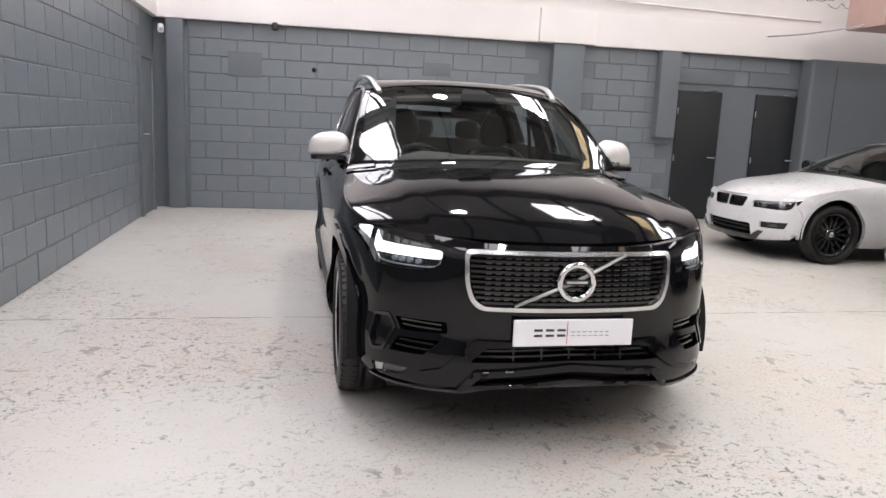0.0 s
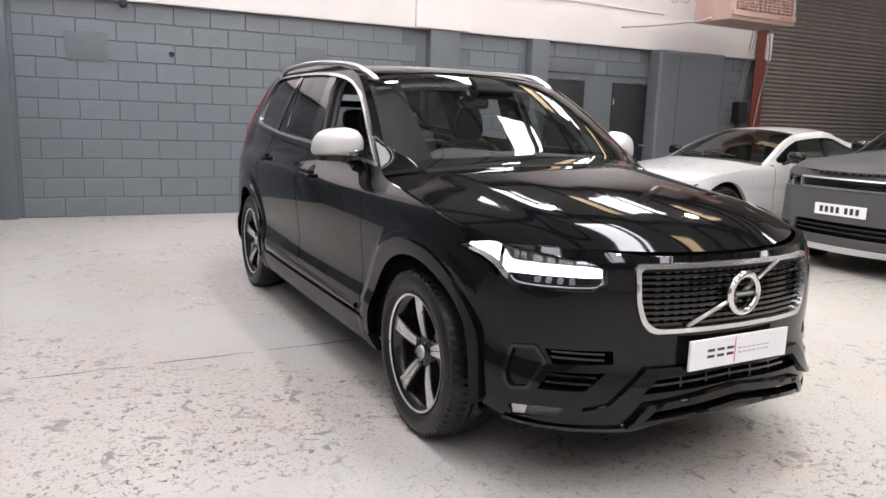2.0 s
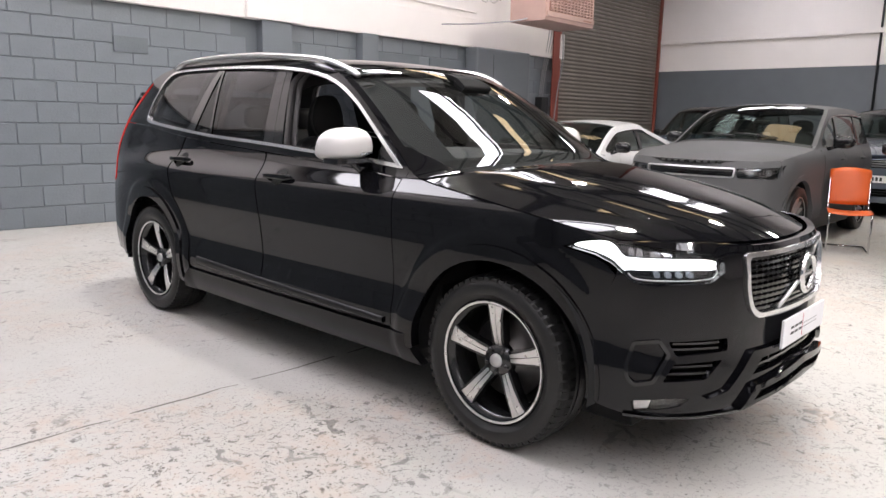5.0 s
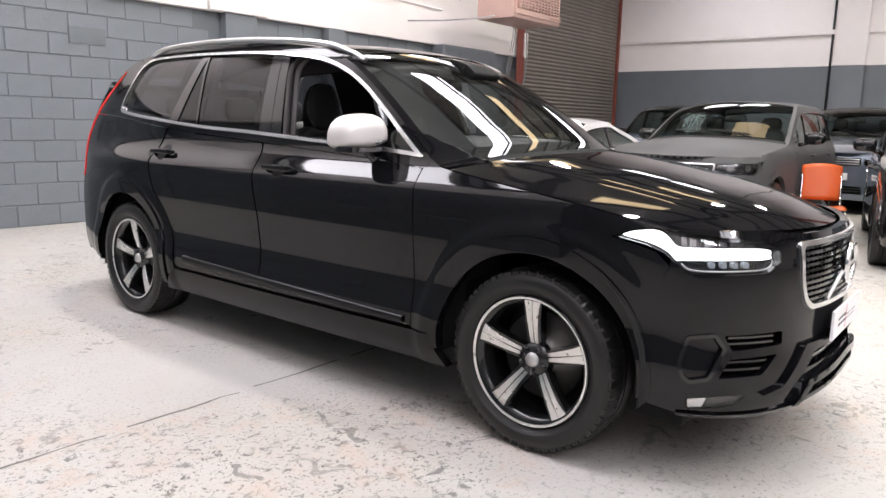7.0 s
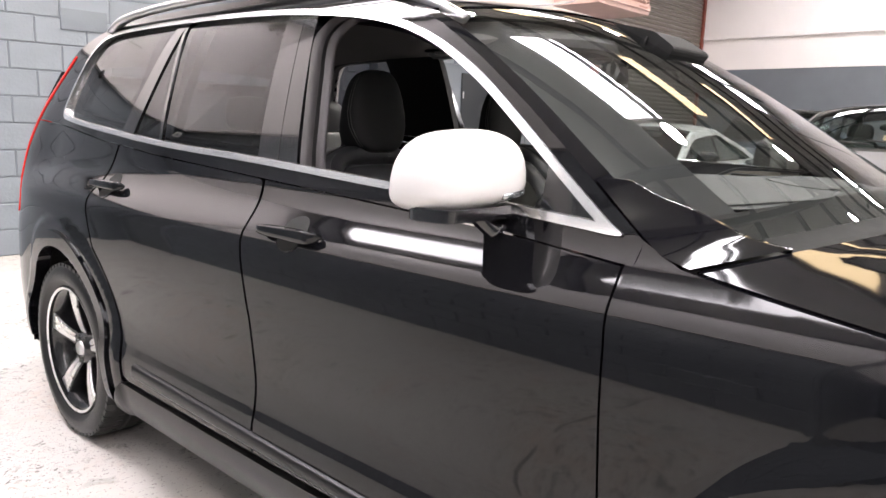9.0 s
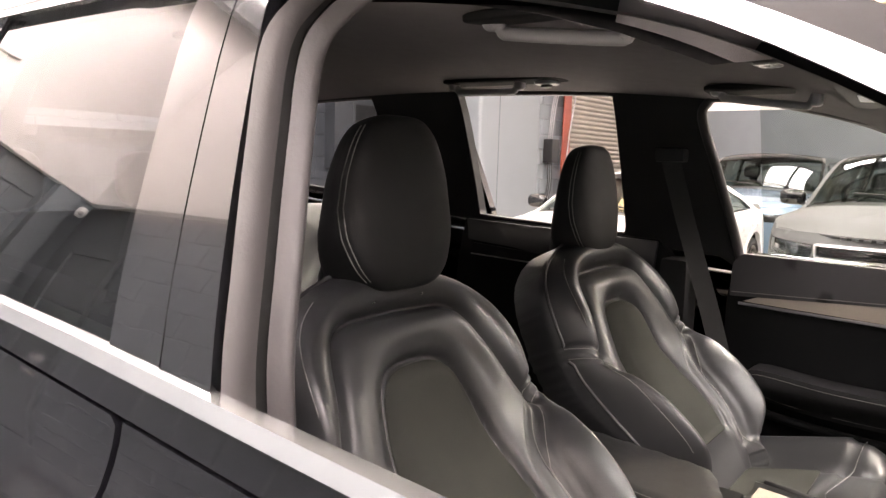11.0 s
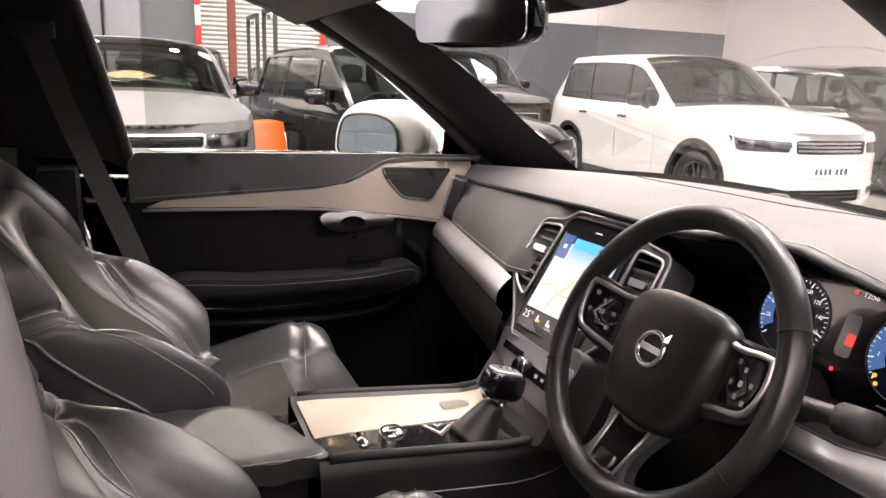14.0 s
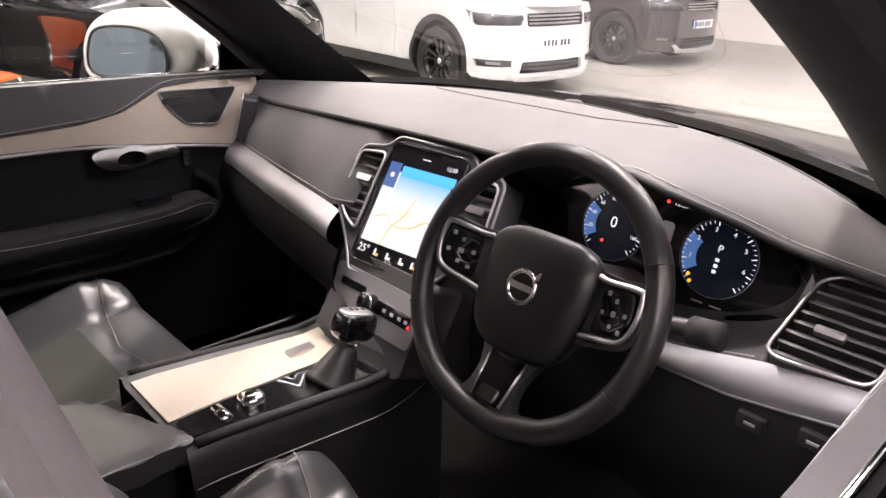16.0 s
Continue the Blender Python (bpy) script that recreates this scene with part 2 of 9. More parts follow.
def catmull(pts, closed=True, n=6):
    """A smooth line through control points (2D or 3D)."""
    p = np.array(pts, float)
    k = len(p)
    out = []
    for i in range(k if closed else k - 1):
        a, b, c, d = (p[(i - 1) % k], p[i], p[(i + 1) % k], p[(i + 2) % k]) if closed else (p[max(i - 1, 0)], p[i], p[i + 1], p[min(i + 2, k - 1)])
        for t in np.arange(n) / n:
            out.append(0.5 * (2 * b + (c - a) * t + (2 * a - 5 * b + 4 * c - d) * t * t + (3 * b - a - 3 * c + d) * t ** 3))
    if not closed:
        out.append(p[-1])
    return np.array(out)


def rounded(pts, r, n=4):
    """A closed polygon with rounded corners."""
    p = np.array(pts, float)
    out = []
    for i in range(len(p)):
        a, b, c = p[i - 1], p[i], p[(i + 1) % len(p)]
        da, dc = np.linalg.norm(a - b), np.linalg.norm(c - b)
        q = min(r, 0.48 * da, 0.48 * dc)
        s, e = b + (a - b) / da * q, b + (c - b) / dc * q
        for t in np.linspace(0, 1, n + 1):
            out.append((1 - t) ** 2 * s + 2 * t * (1 - t) * b + t * t * e)
    return np.array(out)


def dense(poly, step):
    p = np.array(poly, float)
    out = []
    for i in range(len(p)):
        a, b = p[i], p[(i + 1) % len(p)]
        k = max(1, int(np.ceil(np.linalg.norm(b - a) / step)))
        out += [a + (b - a) * j / k for j in range(k)]
    return np.array(out)


def inside(q, poly):
    x, y = q[:, 0], q[:, 1]
    res = np.zeros(len(q), bool)
    a = np.array(poly)
    b = np.roll(a, -1, axis=0)
    for (x0, y0), (x1, y1) in zip(a, b):
        hit = ((y0 > y) != (y1 > y))
        with np.errstate(divide="ignore", invalid="ignore"):
            res ^= hit & (x < (x1 - x0) * (y - y0) / (y1 - y0) + x0)
    return res


def sheet(outline, lift, holes=(), step=0.05, flange=0.0, depth=0.0, hole_flange=None, even=0.0):
    """A panel: the flat outline (with holes) cut into small triangles and laid on the surface lift(p, depth). Its edges turn inwards by flange."""
    loops = [dense(outline, step)] + [dense(h, step) for h in holes]
    pts, edges = [], []
    for lp in loops:
        k = len(pts)
        pts += list(lp)
        edges += [(k + i, k + (i + 1) % len(lp)) for i in range(len(lp))]
    allp = np.array(pts)
    lo, hi = loops[0].min(0), loops[0].max(0)
    gx, gy = np.meshgrid(np.arange(lo[0] + step / 2, hi[0], step), np.arange(lo[1] + step / 2, hi[1], step))
    g = np.c_[gx.ravel(), gy.ravel()]
    if len(g):
        ok = inside(g, loops[0])
        for h in loops[1:]:
            ok &= ~inside(g, h)
        g = g[ok]
    if len(g):
        d = np.sqrt(((g[:, None, :] - allp[None]) ** 2).sum(2)).min(1)
        g = g[d > step * 0.45]
    v2 = [Vector(p) for p in pts] + [Vector(p) for p in g]
    vs, _, fs, *_ = delaunay_2d_cdt(v2, edges, [], 0, 1e-6)
    vs = np.array([tuple(v) for v in vs])
    cen = np.array([vs[list(f)].mean(0) for f in fs])
    ok = inside(cen, loops[0])
    for h in loops[1:]:
        ok &= ~inside(cen, h)
    fs = [f for f, o in zip(fs, ok) if o]
    v3 = lift(vs, depth)
    faces = [tuple(f) for f in fs]
    v3 = list(v3)
    for i, lp in enumerate(loops):
        fl = flange if i == 0 or hole_flange is None else hole_flange
        if fl:
            k = len(v3)
            v3 += list(lift(lp, depth)) + list(lift(lp, depth + fl))
            n = len(lp)
            faces += [(k + j, k + (j + 1) % n, k + n + (j + 1) % n, k + n + j) for j in range(n)]
    out = np.array(v3).view(Verts)
    if even:
        du, dz = np.array([even, 0.0]), np.array([0.0, even])
        n = np.cross(lift(vs + du, depth) - lift(vs - du, depth), lift(vs + dz, depth) - lift(vs - dz, depth))
        size = np.linalg.norm(n, axis=1)
        n = np.where(size[:, None] > even * even * 0.4, n / np.maximum(size, 1e-12)[:, None], 0.0)
        out.nrm = np.concatenate([n, np.zeros((len(v3) - len(n), 3))])
    return out, faces


def mirror(vf):
    v, f = vf
    w = np.array(v).view(Verts)
    w[:, 0] *= -1
    if isinstance(v, Verts) and v.nrm is not None:
        w.nrm = v.nrm * np.array([-1.0, 1.0, 1.0])
    v = w
    return v, [tuple(reversed(q)) for q in f]


def join(*vfs):
    V, F, k = [], [], 0
    for v, f in vfs:
        V.append(np.array(v))
        F += [tuple(i + k for i in q) for q in f]
        k += len(v)
    return np.concatenate(V), F


def tube(path, r, seg=8, closed=False, taper=None, flat=1.0):
    """A round bar along a 3D line."""
    p = np.array(path, float)
    n = len(p)
    t = np.gradient(p, axis=0) if not closed else np.roll(p, -1, 0) - np.roll(p, 1, 0)
    t /= np.linalg.norm(t, axis=1)[:, None]
    up = np.array([0, 0, 1.0]) if abs(t[0][2]) < 0.9 else np.array([1.0, 0, 0])
    V = []
    a = np.cross(up, t[0])
    a /= np.linalg.norm(a)
    for i in range(n):
        a = a - t[i] * a.dot(t[i])
        a /= np.linalg.norm(a)
        b = np.cross(t[i], a)
        rr = r * (taper[i] if taper is not None else 1)
        for j in range(seg):
            w = 2 * np.pi * j / seg
            V.append(p[i] + rr * (np.cos(w) * a + np.sin(w) * b * flat))
    F = []
    for i in range(n if closed else n - 1):
        k = (i + 1) % n
        F += [(i * seg + j, i * seg + (j + 1) % seg, k * seg + (j + 1) % seg, k * seg + j) for j in range(seg)]
    if not closed:
        F += [tuple(range(seg - 1, -1, -1)), tuple((n - 1) * seg + j for j in range(seg))]
    return np.array(V), F


def lathe(profile, seg=48, axis="x"):
    """A turned body from (radius, along) pairs round the x axis (or z)."""
    pr = np.array(profile, float)
    V = []
    for j in range(seg):
        w = 2 * np.pi * j / seg
        for r, a in pr:
            V.append((a, r * np.cos(w), r * np.sin(w)) if axis == "x" else (r * np.cos(w), r * np.sin(w), a))
    k = len(pr)
    F = []
    for j in range(seg):
        q = (j + 1) % seg
        F += [(j * k + i, q * k + i, q * k + i + 1, j * k + i + 1) for i in range(k - 1)]
    return np.array(V), F


def extrude2(outline, place, d0, d1, step=None):
    """A flat outline (2D) made solid between depths d0 and d1; place(p2, d) gives 3D."""
    o = np.array(outline, float) if step is None else dense(outline, step)
    v2 = [Vector(p) for p in o]
    n = len(o)
    vs, _, fs, *_ = delaunay_2d_cdt(v2, [(i, (i + 1) % n) for i in range(n)], [], 0, 1e-6)
    vs = np.array([tuple(v) for v in vs])
    cen = np.array([vs[list(f)].mean(0) for f in fs])
    ok = inside(cen, o)
    fs = [tuple(f) for f, k in zip(fs, ok) if k]
    A = np.array([place(p, d0) for p in vs])
    B = np.array([place(p, d1) for p in vs])
    k = len(vs)
    V = np.concatenate([A, B, np.array([place(p, d0) for p in o]), np.array([place(p, d1) for p in o])])
    F = [tuple(f) for f in fs] + [tuple(i + k for i in reversed(f)) for f in fs]
    F += [(2 * k + i, 2 * k + (i + 1) % n, 2 * k + n + (i + 1) % n, 2 * k + n + i) for i in range(n)]
    return V, F


def grid_surface(fn, us, vs):
    V = [fn(u, v) for u in us for v in vs]
    n = len(vs)
    F = [(i * n + j, (i + 1) * n + j, (i + 1) * n + j + 1, i * n + j + 1) for i in range(len(us) - 1) for j in range(n - 1)]
    return np.array(V), F


def smooth01(t):
    t = np.clip(t, 0, 1)
    return t * t * (3 - 2 * t)


def superbox(c, size, e=3.0, nu=20, nv=28, taper=0.0, m=None):
    """A cushion-like rounded block; size is the half extents; taper narrows its top."""
    V, F = grid_surface(lambda u, v: _sb(c, size, e, u, v, taper), np.linspace(-math.pi / 2, math.pi / 2, nu), np.linspace(-math.pi, math.pi, nv))
    if m is not None:
        V = np.array([m @ Vector(p) for p in V])
    return V, F


def _sb(c, size, e, u, v, taper):
    f = lambda w: math.copysign(abs(w) ** (2 / e), w)
    x, y, z = f(math.cos(u)) * f(math.cos(v)), f(math.cos(u)) * f(math.sin(v)), f(math.sin(u))
    k = 1 - taper * (z * 0.5 + 0.5)
    return (c[0] + size[0] * x * k, c[1] + size[1] * y * (1 - 0.3 * taper * (z * 0.5 + 0.5)), c[2] + size[2] * z)

# ---------- the hall ----------
BAND = 2.66
WALL_TURN = -1.6
WM = pose(-3.1, 7.40, 0, 0, 0, WALL_TURN)   # back wall: x along it, y into it, z up
BACK_LEN = 17.4
X_LEFT, X_RIGHT, Y_FRONT = -3.1, 14.0, -12.5
Y_CORNER = (WM @ Vector((X_RIGHT - X_LEFT, 0, 0))).y


def structure(ob, label, category="wall"):
    return tagged(ob, label, category, kind="structure")


def put(ob, m):
    ob.matrix_world = m
    return ob


floor_bm = bmesh.new()
bmesh.ops.create_grid(floor_bm, x_segments=4, y_segments=4, size=1)
bmesh.ops.scale(floor_bm, vec=(10.8, 11.5, 1), verts=floor_bm.verts)
bmesh.ops.translate(floor_bm, vec=(4.8, -2.6, 0), verts=floor_bm.verts)
structure(part("floor", floor_bm, M["floor"]), "worn white-painted concrete floor with stains", "floor")
random.seed(3)
joint_pts = [(x, 1.33 + random.uniform(-0.012, 0.012), random.uniform(0.003, 0.009)) for x in np.arange(-3.0, 13.9, 0.09)]
joint_v = [(x, y + k * w, 0.0012) for x, y, w in joint_pts for k in (-1, 1)]
structure(mk("floor_joint", joint_v, [(2 * i, 2 * i + 2, 2 * i + 3, 2 * i + 1) for i in range(len(joint_pts) - 1) if i % 7 != 5], mat("floor_joint_dirt", (0.17, 0.16, 0.145), 0.9, var=0.4, scale=30)), "dark worn joint in the concrete floor", "floor joint")

# back wall: grey below, white beam and blockwork above
back = structure(put(box("wall_back", -0.3, BACK_LEN, 0.02, 0.25, 0, CEIL, M["grey_wall"]), WM), "dark grey painted blockwork wall")
upper = structure(put(box("wall_back_upper", -0.3, BACK_LEN, -0.02, 0.02, 3.16, CEIL, M["white_wall"]), WM), "white painted upper wall")
beam = structure(put(box("wall_back_beam", -0.3, 13.0, -0.10, 0.02, BAND, 3.16, M["white_wall"], bevel=0.012), WM), "white painted concrete beam")
left = structure(box("wall_left", X_LEFT - 0.3, X_LEFT - 0.02, 0.6, 7.6, 0, CEIL, M["grey_wall"]), "dark grey painted blockwork side wall")
structure(box("wall_left_upper", X_LEFT - 0.02, X_LEFT + 0.06, 0.6, 7.3, BAND, CEIL, M["white_wall"]), "white painted upper side wall")
for nm, x0, x1, y0, y1 in (("wall_left_recess", X_LEFT - 2.6, X_LEFT - 2.3, Y_FRONT, 0.9), ("wall_left_return", X_LEFT - 2.3, X_LEFT - 0.3, 0.6, 0.9)):
    structure(box(nm, x0, x1, y0, y1, 0, BAND, M["grey_wall"]), "dark grey painted recessed lower wall")
    structure(box(nm + "_upper", x0, x1, y0, y1, BAND, CEIL, M["white_wall"]), "white painted recessed upper wall")
right = structure(box("wall_right", X_RIGHT, X_RIGHT + 0.3, Y_FRONT, Y_CORNER + 0.3, 0, BAND, M["grey_wall"]), "dark grey lower side wall")
structure(box("wall_right_upper", X_RIGHT - 0.01, X_RIGHT + 0.3, Y_FRONT, Y_CORNER + 0.3, BAND, CEIL, M["white_wall"]), "cream painted upper side wall")
front = structure(box("wall_front", X_LEFT - 2.6, X_RIGHT + 0.3, Y_FRONT - 0.3, Y_FRONT, 0, CEIL, M["white_wall"]), "white painted end wall")
roof = structure(box("ceiling", X_LEFT - 2.6, X_RIGHT + 0.3, Y_FRONT - 0.3, 7.8, CEIL, CEIL + 0.1, M["ceiling"]), "dark corrugated sheet roof", "ceiling")
for y in (-10.5, -7.9, -4.1, -0.2, 3.4, 7.0):
    b = structure(box("roof_beam", X_LEFT, X_RIGHT, y - 0.07, y + 0.07, CEIL - 0.32, CEIL - 0.003, M["steel_dark"]), "dark steel roof beam", "beam")
for x in np.arange(-1.4, 13, 1.55):
    structure(box("roof_purlin", x - 0.035, x + 0.035, Y_FRONT, 7.2, CEIL - 0.14, CEIL - 0.002, M["steel_dark"]), "dark steel roof purlin", "beam")
for k, power in enumerate(ROOF_POWER):
    M["sky%d" % k] = mat(("white_rooflight", "yellowed_rooflight")[k], (0.5, 0.5, 0.5), 0.6, emit=((0.97, 0.94, 1.0), (1.0, 0.74, 0.42))[k], strength=power)
for x, y, w, l, k in ROOFLIGHTS:
    structure(box("rooflight", x - w / 2, x + w / 2, y - l / 2, y + l / 2, CEIL - 0.03, CEIL - 0.004, M["sky%d" % k]),
              ("bright translucent rooflight panel", "yellowed translucent rooflight panel")[k], "rooflight")
M["bay"] = mat("high_bay_light", (0.8, 0.8, 0.8), 0.5, emit=(1.0, 0.97, 0.9), strength=BAY_POWER)
for x, y in HIGH_BAYS:
    t = thing("high_bay_lamp", "round white high-bay lamp hanging from the roof", "lamp", "roof lamps", pose(x, y, CEIL - 0.75))
    mk("shade", *lathe([(0.05, 0.28), (0.06, 0.2), (0.17, 0.05), (0.18, 0.0), (0.165, 0.0), (0.15, 0.04), (0.04, 0.19)], 24, "z"), M["steel_dark"], t)
    mk("lens", *lathe([(0.0, 0.004), (0.10, 0.004), (0.15, 0.012)], 24, "z"), M["bay"], t, "glowing lamp lens")
    mk("rod", *tube([(0, 0, 0.28), (0, 0, 0.75)], 0.012, 6), M["steel_dark"], t)

# ---------- fittings of the hall ----------
M["casing"] = mat("grey_casing_paint", (0.13, 0.145, 0.16), 0.5, var=0.1, scale=2)
M["heater_pink"] = mat("faded_pink_enamel", (0.5, 0.34, 0.3), 0.45, var=0.1, scale=5)
M["heater_red"] = mat("red_louvre_enamel", (0.32, 0.13, 0.1), 0.5, var=0.1)
M["white_plastic"] = mat("white_plastic", (0.75, 0.75, 0.73), 0.4, var=0.03)
M["crack"] = mat("dark_crack", (0.08, 0.075, 0.07), 0.9)
M["hazard_red"] = mat("red_guard_paint", (0.55, 0.03, 0.03), 0.45, var=0.1)
WX = lambda x: x - X_LEFT        # hall x to the distance along the back wall


def wbox(name, x0, x1, y0, y1, z0, z1, material, parent=None, label="", bevel=0.0, seg=2):
    """A box on the back wall; y below 0 stands out of it."""
    return put(box(name, WX(x0), WX(x1), y0, y1, z0, z1, material, parent, label, bevel, seg), WM if parent is None else Matrix())


for n, (x0, x1, ztop) in enumerate(((4.82, 5.68, 2.12), (6.19, 7.09, 2.12))):
    d = structure(wbox("door_%d" % (n + 1), x0 + 0.05, x1 - 0.05, -0.012, 0.018, 0.01, ztop - 0.05, M["grey_door"], bevel=0.003), "dark grey flush door, closed", "door")
    for a, b, z0, z1 in ((x0, x0 + 0.048, 0, ztop), (x1 - 0.048, x1, 0, ztop), (x0 + 0.048, x1 - 0.048, ztop - 0.048, ztop)):
        wbox("door_frame", a, b, -0.03, 0.018, z0, z1, M["grey_door"], d, bevel=0.004)
    wbox("door_closer", x1 - 0.38, x1 - 0.12, -0.075, -0.032, ztop - 0.12, ztop - 0.065, M["satin"], d, "silver door closer", bevel=0.006)
    mk("closer_arm", *tube([(WX(x1 - 0.2), -0.055, ztop - 0.06), (WX(x1 - 0.42), -0.10, ztop - 0.045), (WX(x1 - 0.16), -0.035, ztop - 0.03)], 0.008, 6), M["satin"], d)
    for z in (0.3, 1.0, 1.75):
        mk("hinge", *tube([(WX(x0 + 0.05), -0.034, z - 0.05), (WX(x0 + 0.05), -0.034, z + 0.05)], 0.009, 8), M["satin"], d)
    mk("door_handle", *tube([(WX(x1 - 0.11), -0.012, 1.02), (WX(x1 - 0.11), -0.06, 1.02), (WX(x1 - 0.23), -0.06, 1.02)], 0.010, 8), M["satin"], d)
    structure(wbox("lintel", x0 - 0.12, x1 + 0.14, -0.012, 0.02, ztop + 0.07, ztop + 0.29, M["grey_wall"], bevel=0.006), "dark grey concrete lintel over the door", "lintel")
structure(wbox("pilaster", 2.70, 3.19, -0.13, 0.02, 0, BAND - 0.002, M["grey_wall"], bevel=0.012), "dark grey painted pilaster", "pilaster")
structure(wbox("beam_step", 2.45, 3.35, -0.17, -0.10, BAND + 0.004, 3.156, M["white_wall"], bevel=0.01), "white painted beam casing", "beam")
structure(wbox("pilaster_corner", -2.93, -2.70, -0.10, 0.02, 0, BAND - 0.002, M["grey_wall"], bevel=0.012), "dark grey painted corner pilaster", "pilaster")
tk = wbox("trunking_box", 4.46, 4.78, -0.16, 0.018, 1.32, BAND - 0.003, M["casing"], bevel=0.008)
tagged(tk, "grey boxed-in trunking with a white switch", "trunking", kind="structure")
swp = wbox("switch_plate", 4.61, 4.74, -0.172, -0.161, 1.41, 1.50, M["white_plastic"], tk, "white double switch", bevel=0.004)
for x in (4.645, 4.705):
    wbox("switch_rocker", x - 0.02, x + 0.02, -0.178, -0.1725, 1.435, 1.475, M["ink_grey"], swp, bevel=0.003)
cs = wbox("wall_casing", 6.98, 8.52, -0.30, 0.018, 0, BAND + 0.0, M["casing"], bevel=0.07, seg=5)
tagged(cs, "tall grey painted boxed-out casing with rounded edges", "casing", kind="structure")
box("casing_joint", WX(7.42), WX(7.43), -0.3015, -0.299, 0.02, 2.55, M["grey_door"], cs)
mtr = wbox("meter_box", 9.12, 9.34, -0.16, 0.018, 1.48, 1.86, M["black_plastic"], bevel=0.012)
tagged(mtr, "black electric meter box with a white label and cables", "meter box")
wbox("meter_label", 9.15, 9.28, -0.164, -0.161, 1.66, 1.78, M["white_plastic"], mtr, bevel=0.002)
for k, x in enumerate((9.17, 9.22, 9.28)):
    mk("cable", *tube(catmull([(WX(x), -0.05, 1.48), (WX(x + 0.02), -0.06, 1.2), (WX(x - 0.03), -0.05, 0.8), (WX(x), -0.04, 0.3)], False, 5), 0.009, 6), M["rubber"], mtr)
    mk("cable", *tube(catmull([(WX(x), -0.05, 1.86), (WX(x + 0.05), -0.07, 2.4), (WX(x + 0.16 + 0.03 * k), -0.12, 3.2), (WX(x + 0.2), -0.1, 4.4)], False, 6), 0.008, 6), M["ink_grey"], mtr)
pole = wbox("steel_column", 9.44, 9.66, -0.155, -0.14, 0, CEIL - 0.01, M["red_steel"])
structure(pole, "red oxide painted steel column", "column")
wbox("column_flange", 9.44, 9.66, -0.02, -0.005, 0, CEIL - 0.01, M["red_steel"], pole)
wbox("column_web", 9.544, 9.556, -0.14, -0.02, 0, CEIL - 0.01, M["red_steel"], pole)
mk("loose_cable", *tube(catmull([(WX(9.70), -0.18, 4.6), (WX(9.64), -0.19, 3.6), (WX(9.72), -0.2, 2.7), (WX(9.6), -0.19, 2.0), (WX(9.47), -0.2, 1.2)], False, 6), 0.012, 6), M["ink_grey"], pole)


def shutter(name, label, length, height, pitch, m, material, guards=False):
    """A roller shutter: curved slats between two guides; x along it, y below 0 towards the hall."""
    t = structure(new(name), label, "roller shutter")
    t.matrix_world = m
    n = int(height / pitch)
    pr = [(-0.012 + 0.016 * math.sin(math.pi * k / 6) * -1, k / 6 * pitch * 0.88) for k in range(7)] + [(0.0, pitch * 0.9), (0.0, pitch * 0.985)]
    V = [(x, y, z) for x in (0, length) for y, z in pr]
    q = len(pr)
    F = [(i, q + i, q + i + 1, i + 1) for i in range(q - 1)]
    me = bpy.data.meshes.new("slat")
    me.from_pydata(V, [], F)
    me.materials.append(material)
    for k in range(n):
        ob = new("slat", me)
        ob.parent = t
        ob.location = (0, 0, 0.03 + k * pitch)
    for x in (-0.08, length):
        g = box("guide_rail", x, x + 0.08, -0.07, 0.05, 0, height + 0.1, M["red_steel"] if not guards else M["steel_dark"], t, bevel=0.004)
        if guards:
            for k in range(8):
                box("guard_stripe", x - 0.012, x + 0.092, -0.085, -0.071, k * 0.36, k * 0.36 + 0.36, M["hazard_red" if k % 2 else "white_plastic"], g)
    return t


M["slat_steel"] = mat("brown_shutter_steel", (0.23, 0.205, 0.18), 0.42, 0.45, var=0.2, scale=3)
M["slat_pale"] = mat("pale_shutter_steel", (0.45, 0.44, 0.42), 0.42, 0.3, var=0.1, scale=3)
shutter("roller_shutter_1", "bare brown-grey roller shutter between steel guides", 4.1, CEIL - 0.15, 0.082, WM @ pose(WX(9.78), -0.03, 0), M["slat_steel"])
shutter("roller_shutter_2", "pale roller shutter with red and white striped guards", 2.3, 2.9, 0.085, pose(X_RIGHT - 0.04, 0.36, 0, 0, 0, -90), M["slat_pale"], True)
# right-hand wall: ledge and pilasters
structure(box("wall_ledge", X_RIGHT - 0.07, X_RIGHT - 0.012, Y_FRONT, Y_CORNER - 0.05, 3.30, 3.40, M["white_wall"], bevel=0.01), "cream painted ledge", "ledge")
for y0, y1 in ((1.38, 1.98), (-9.0, -8.55)):
    structure(box("pilaster", X_RIGHT - 0.12, X_RIGHT - 0.001, y0, y1, 0, BAND - 0.002, M["grey_wall"], bevel=0.01), "dark grey painted pilaster", "pilaster")
    structure(box("pilaster_upper", X_RIGHT - 0.118, X_RIGHT - 0.011, y0, y1, BAND + 0.002, CEIL - 0.01, M["white_wall"], bevel=0.01), "cream painted upper pilaster", "pilaster")
structure(mk("wall_pipe", *tube([(X_RIGHT - 0.04, 2.04, 0.02), (X_RIGHT - 0.04, 2.04, CEIL - 0.02)], 0.022, 8), M["grey_door"]), "dark thin downpipe", "pipe")
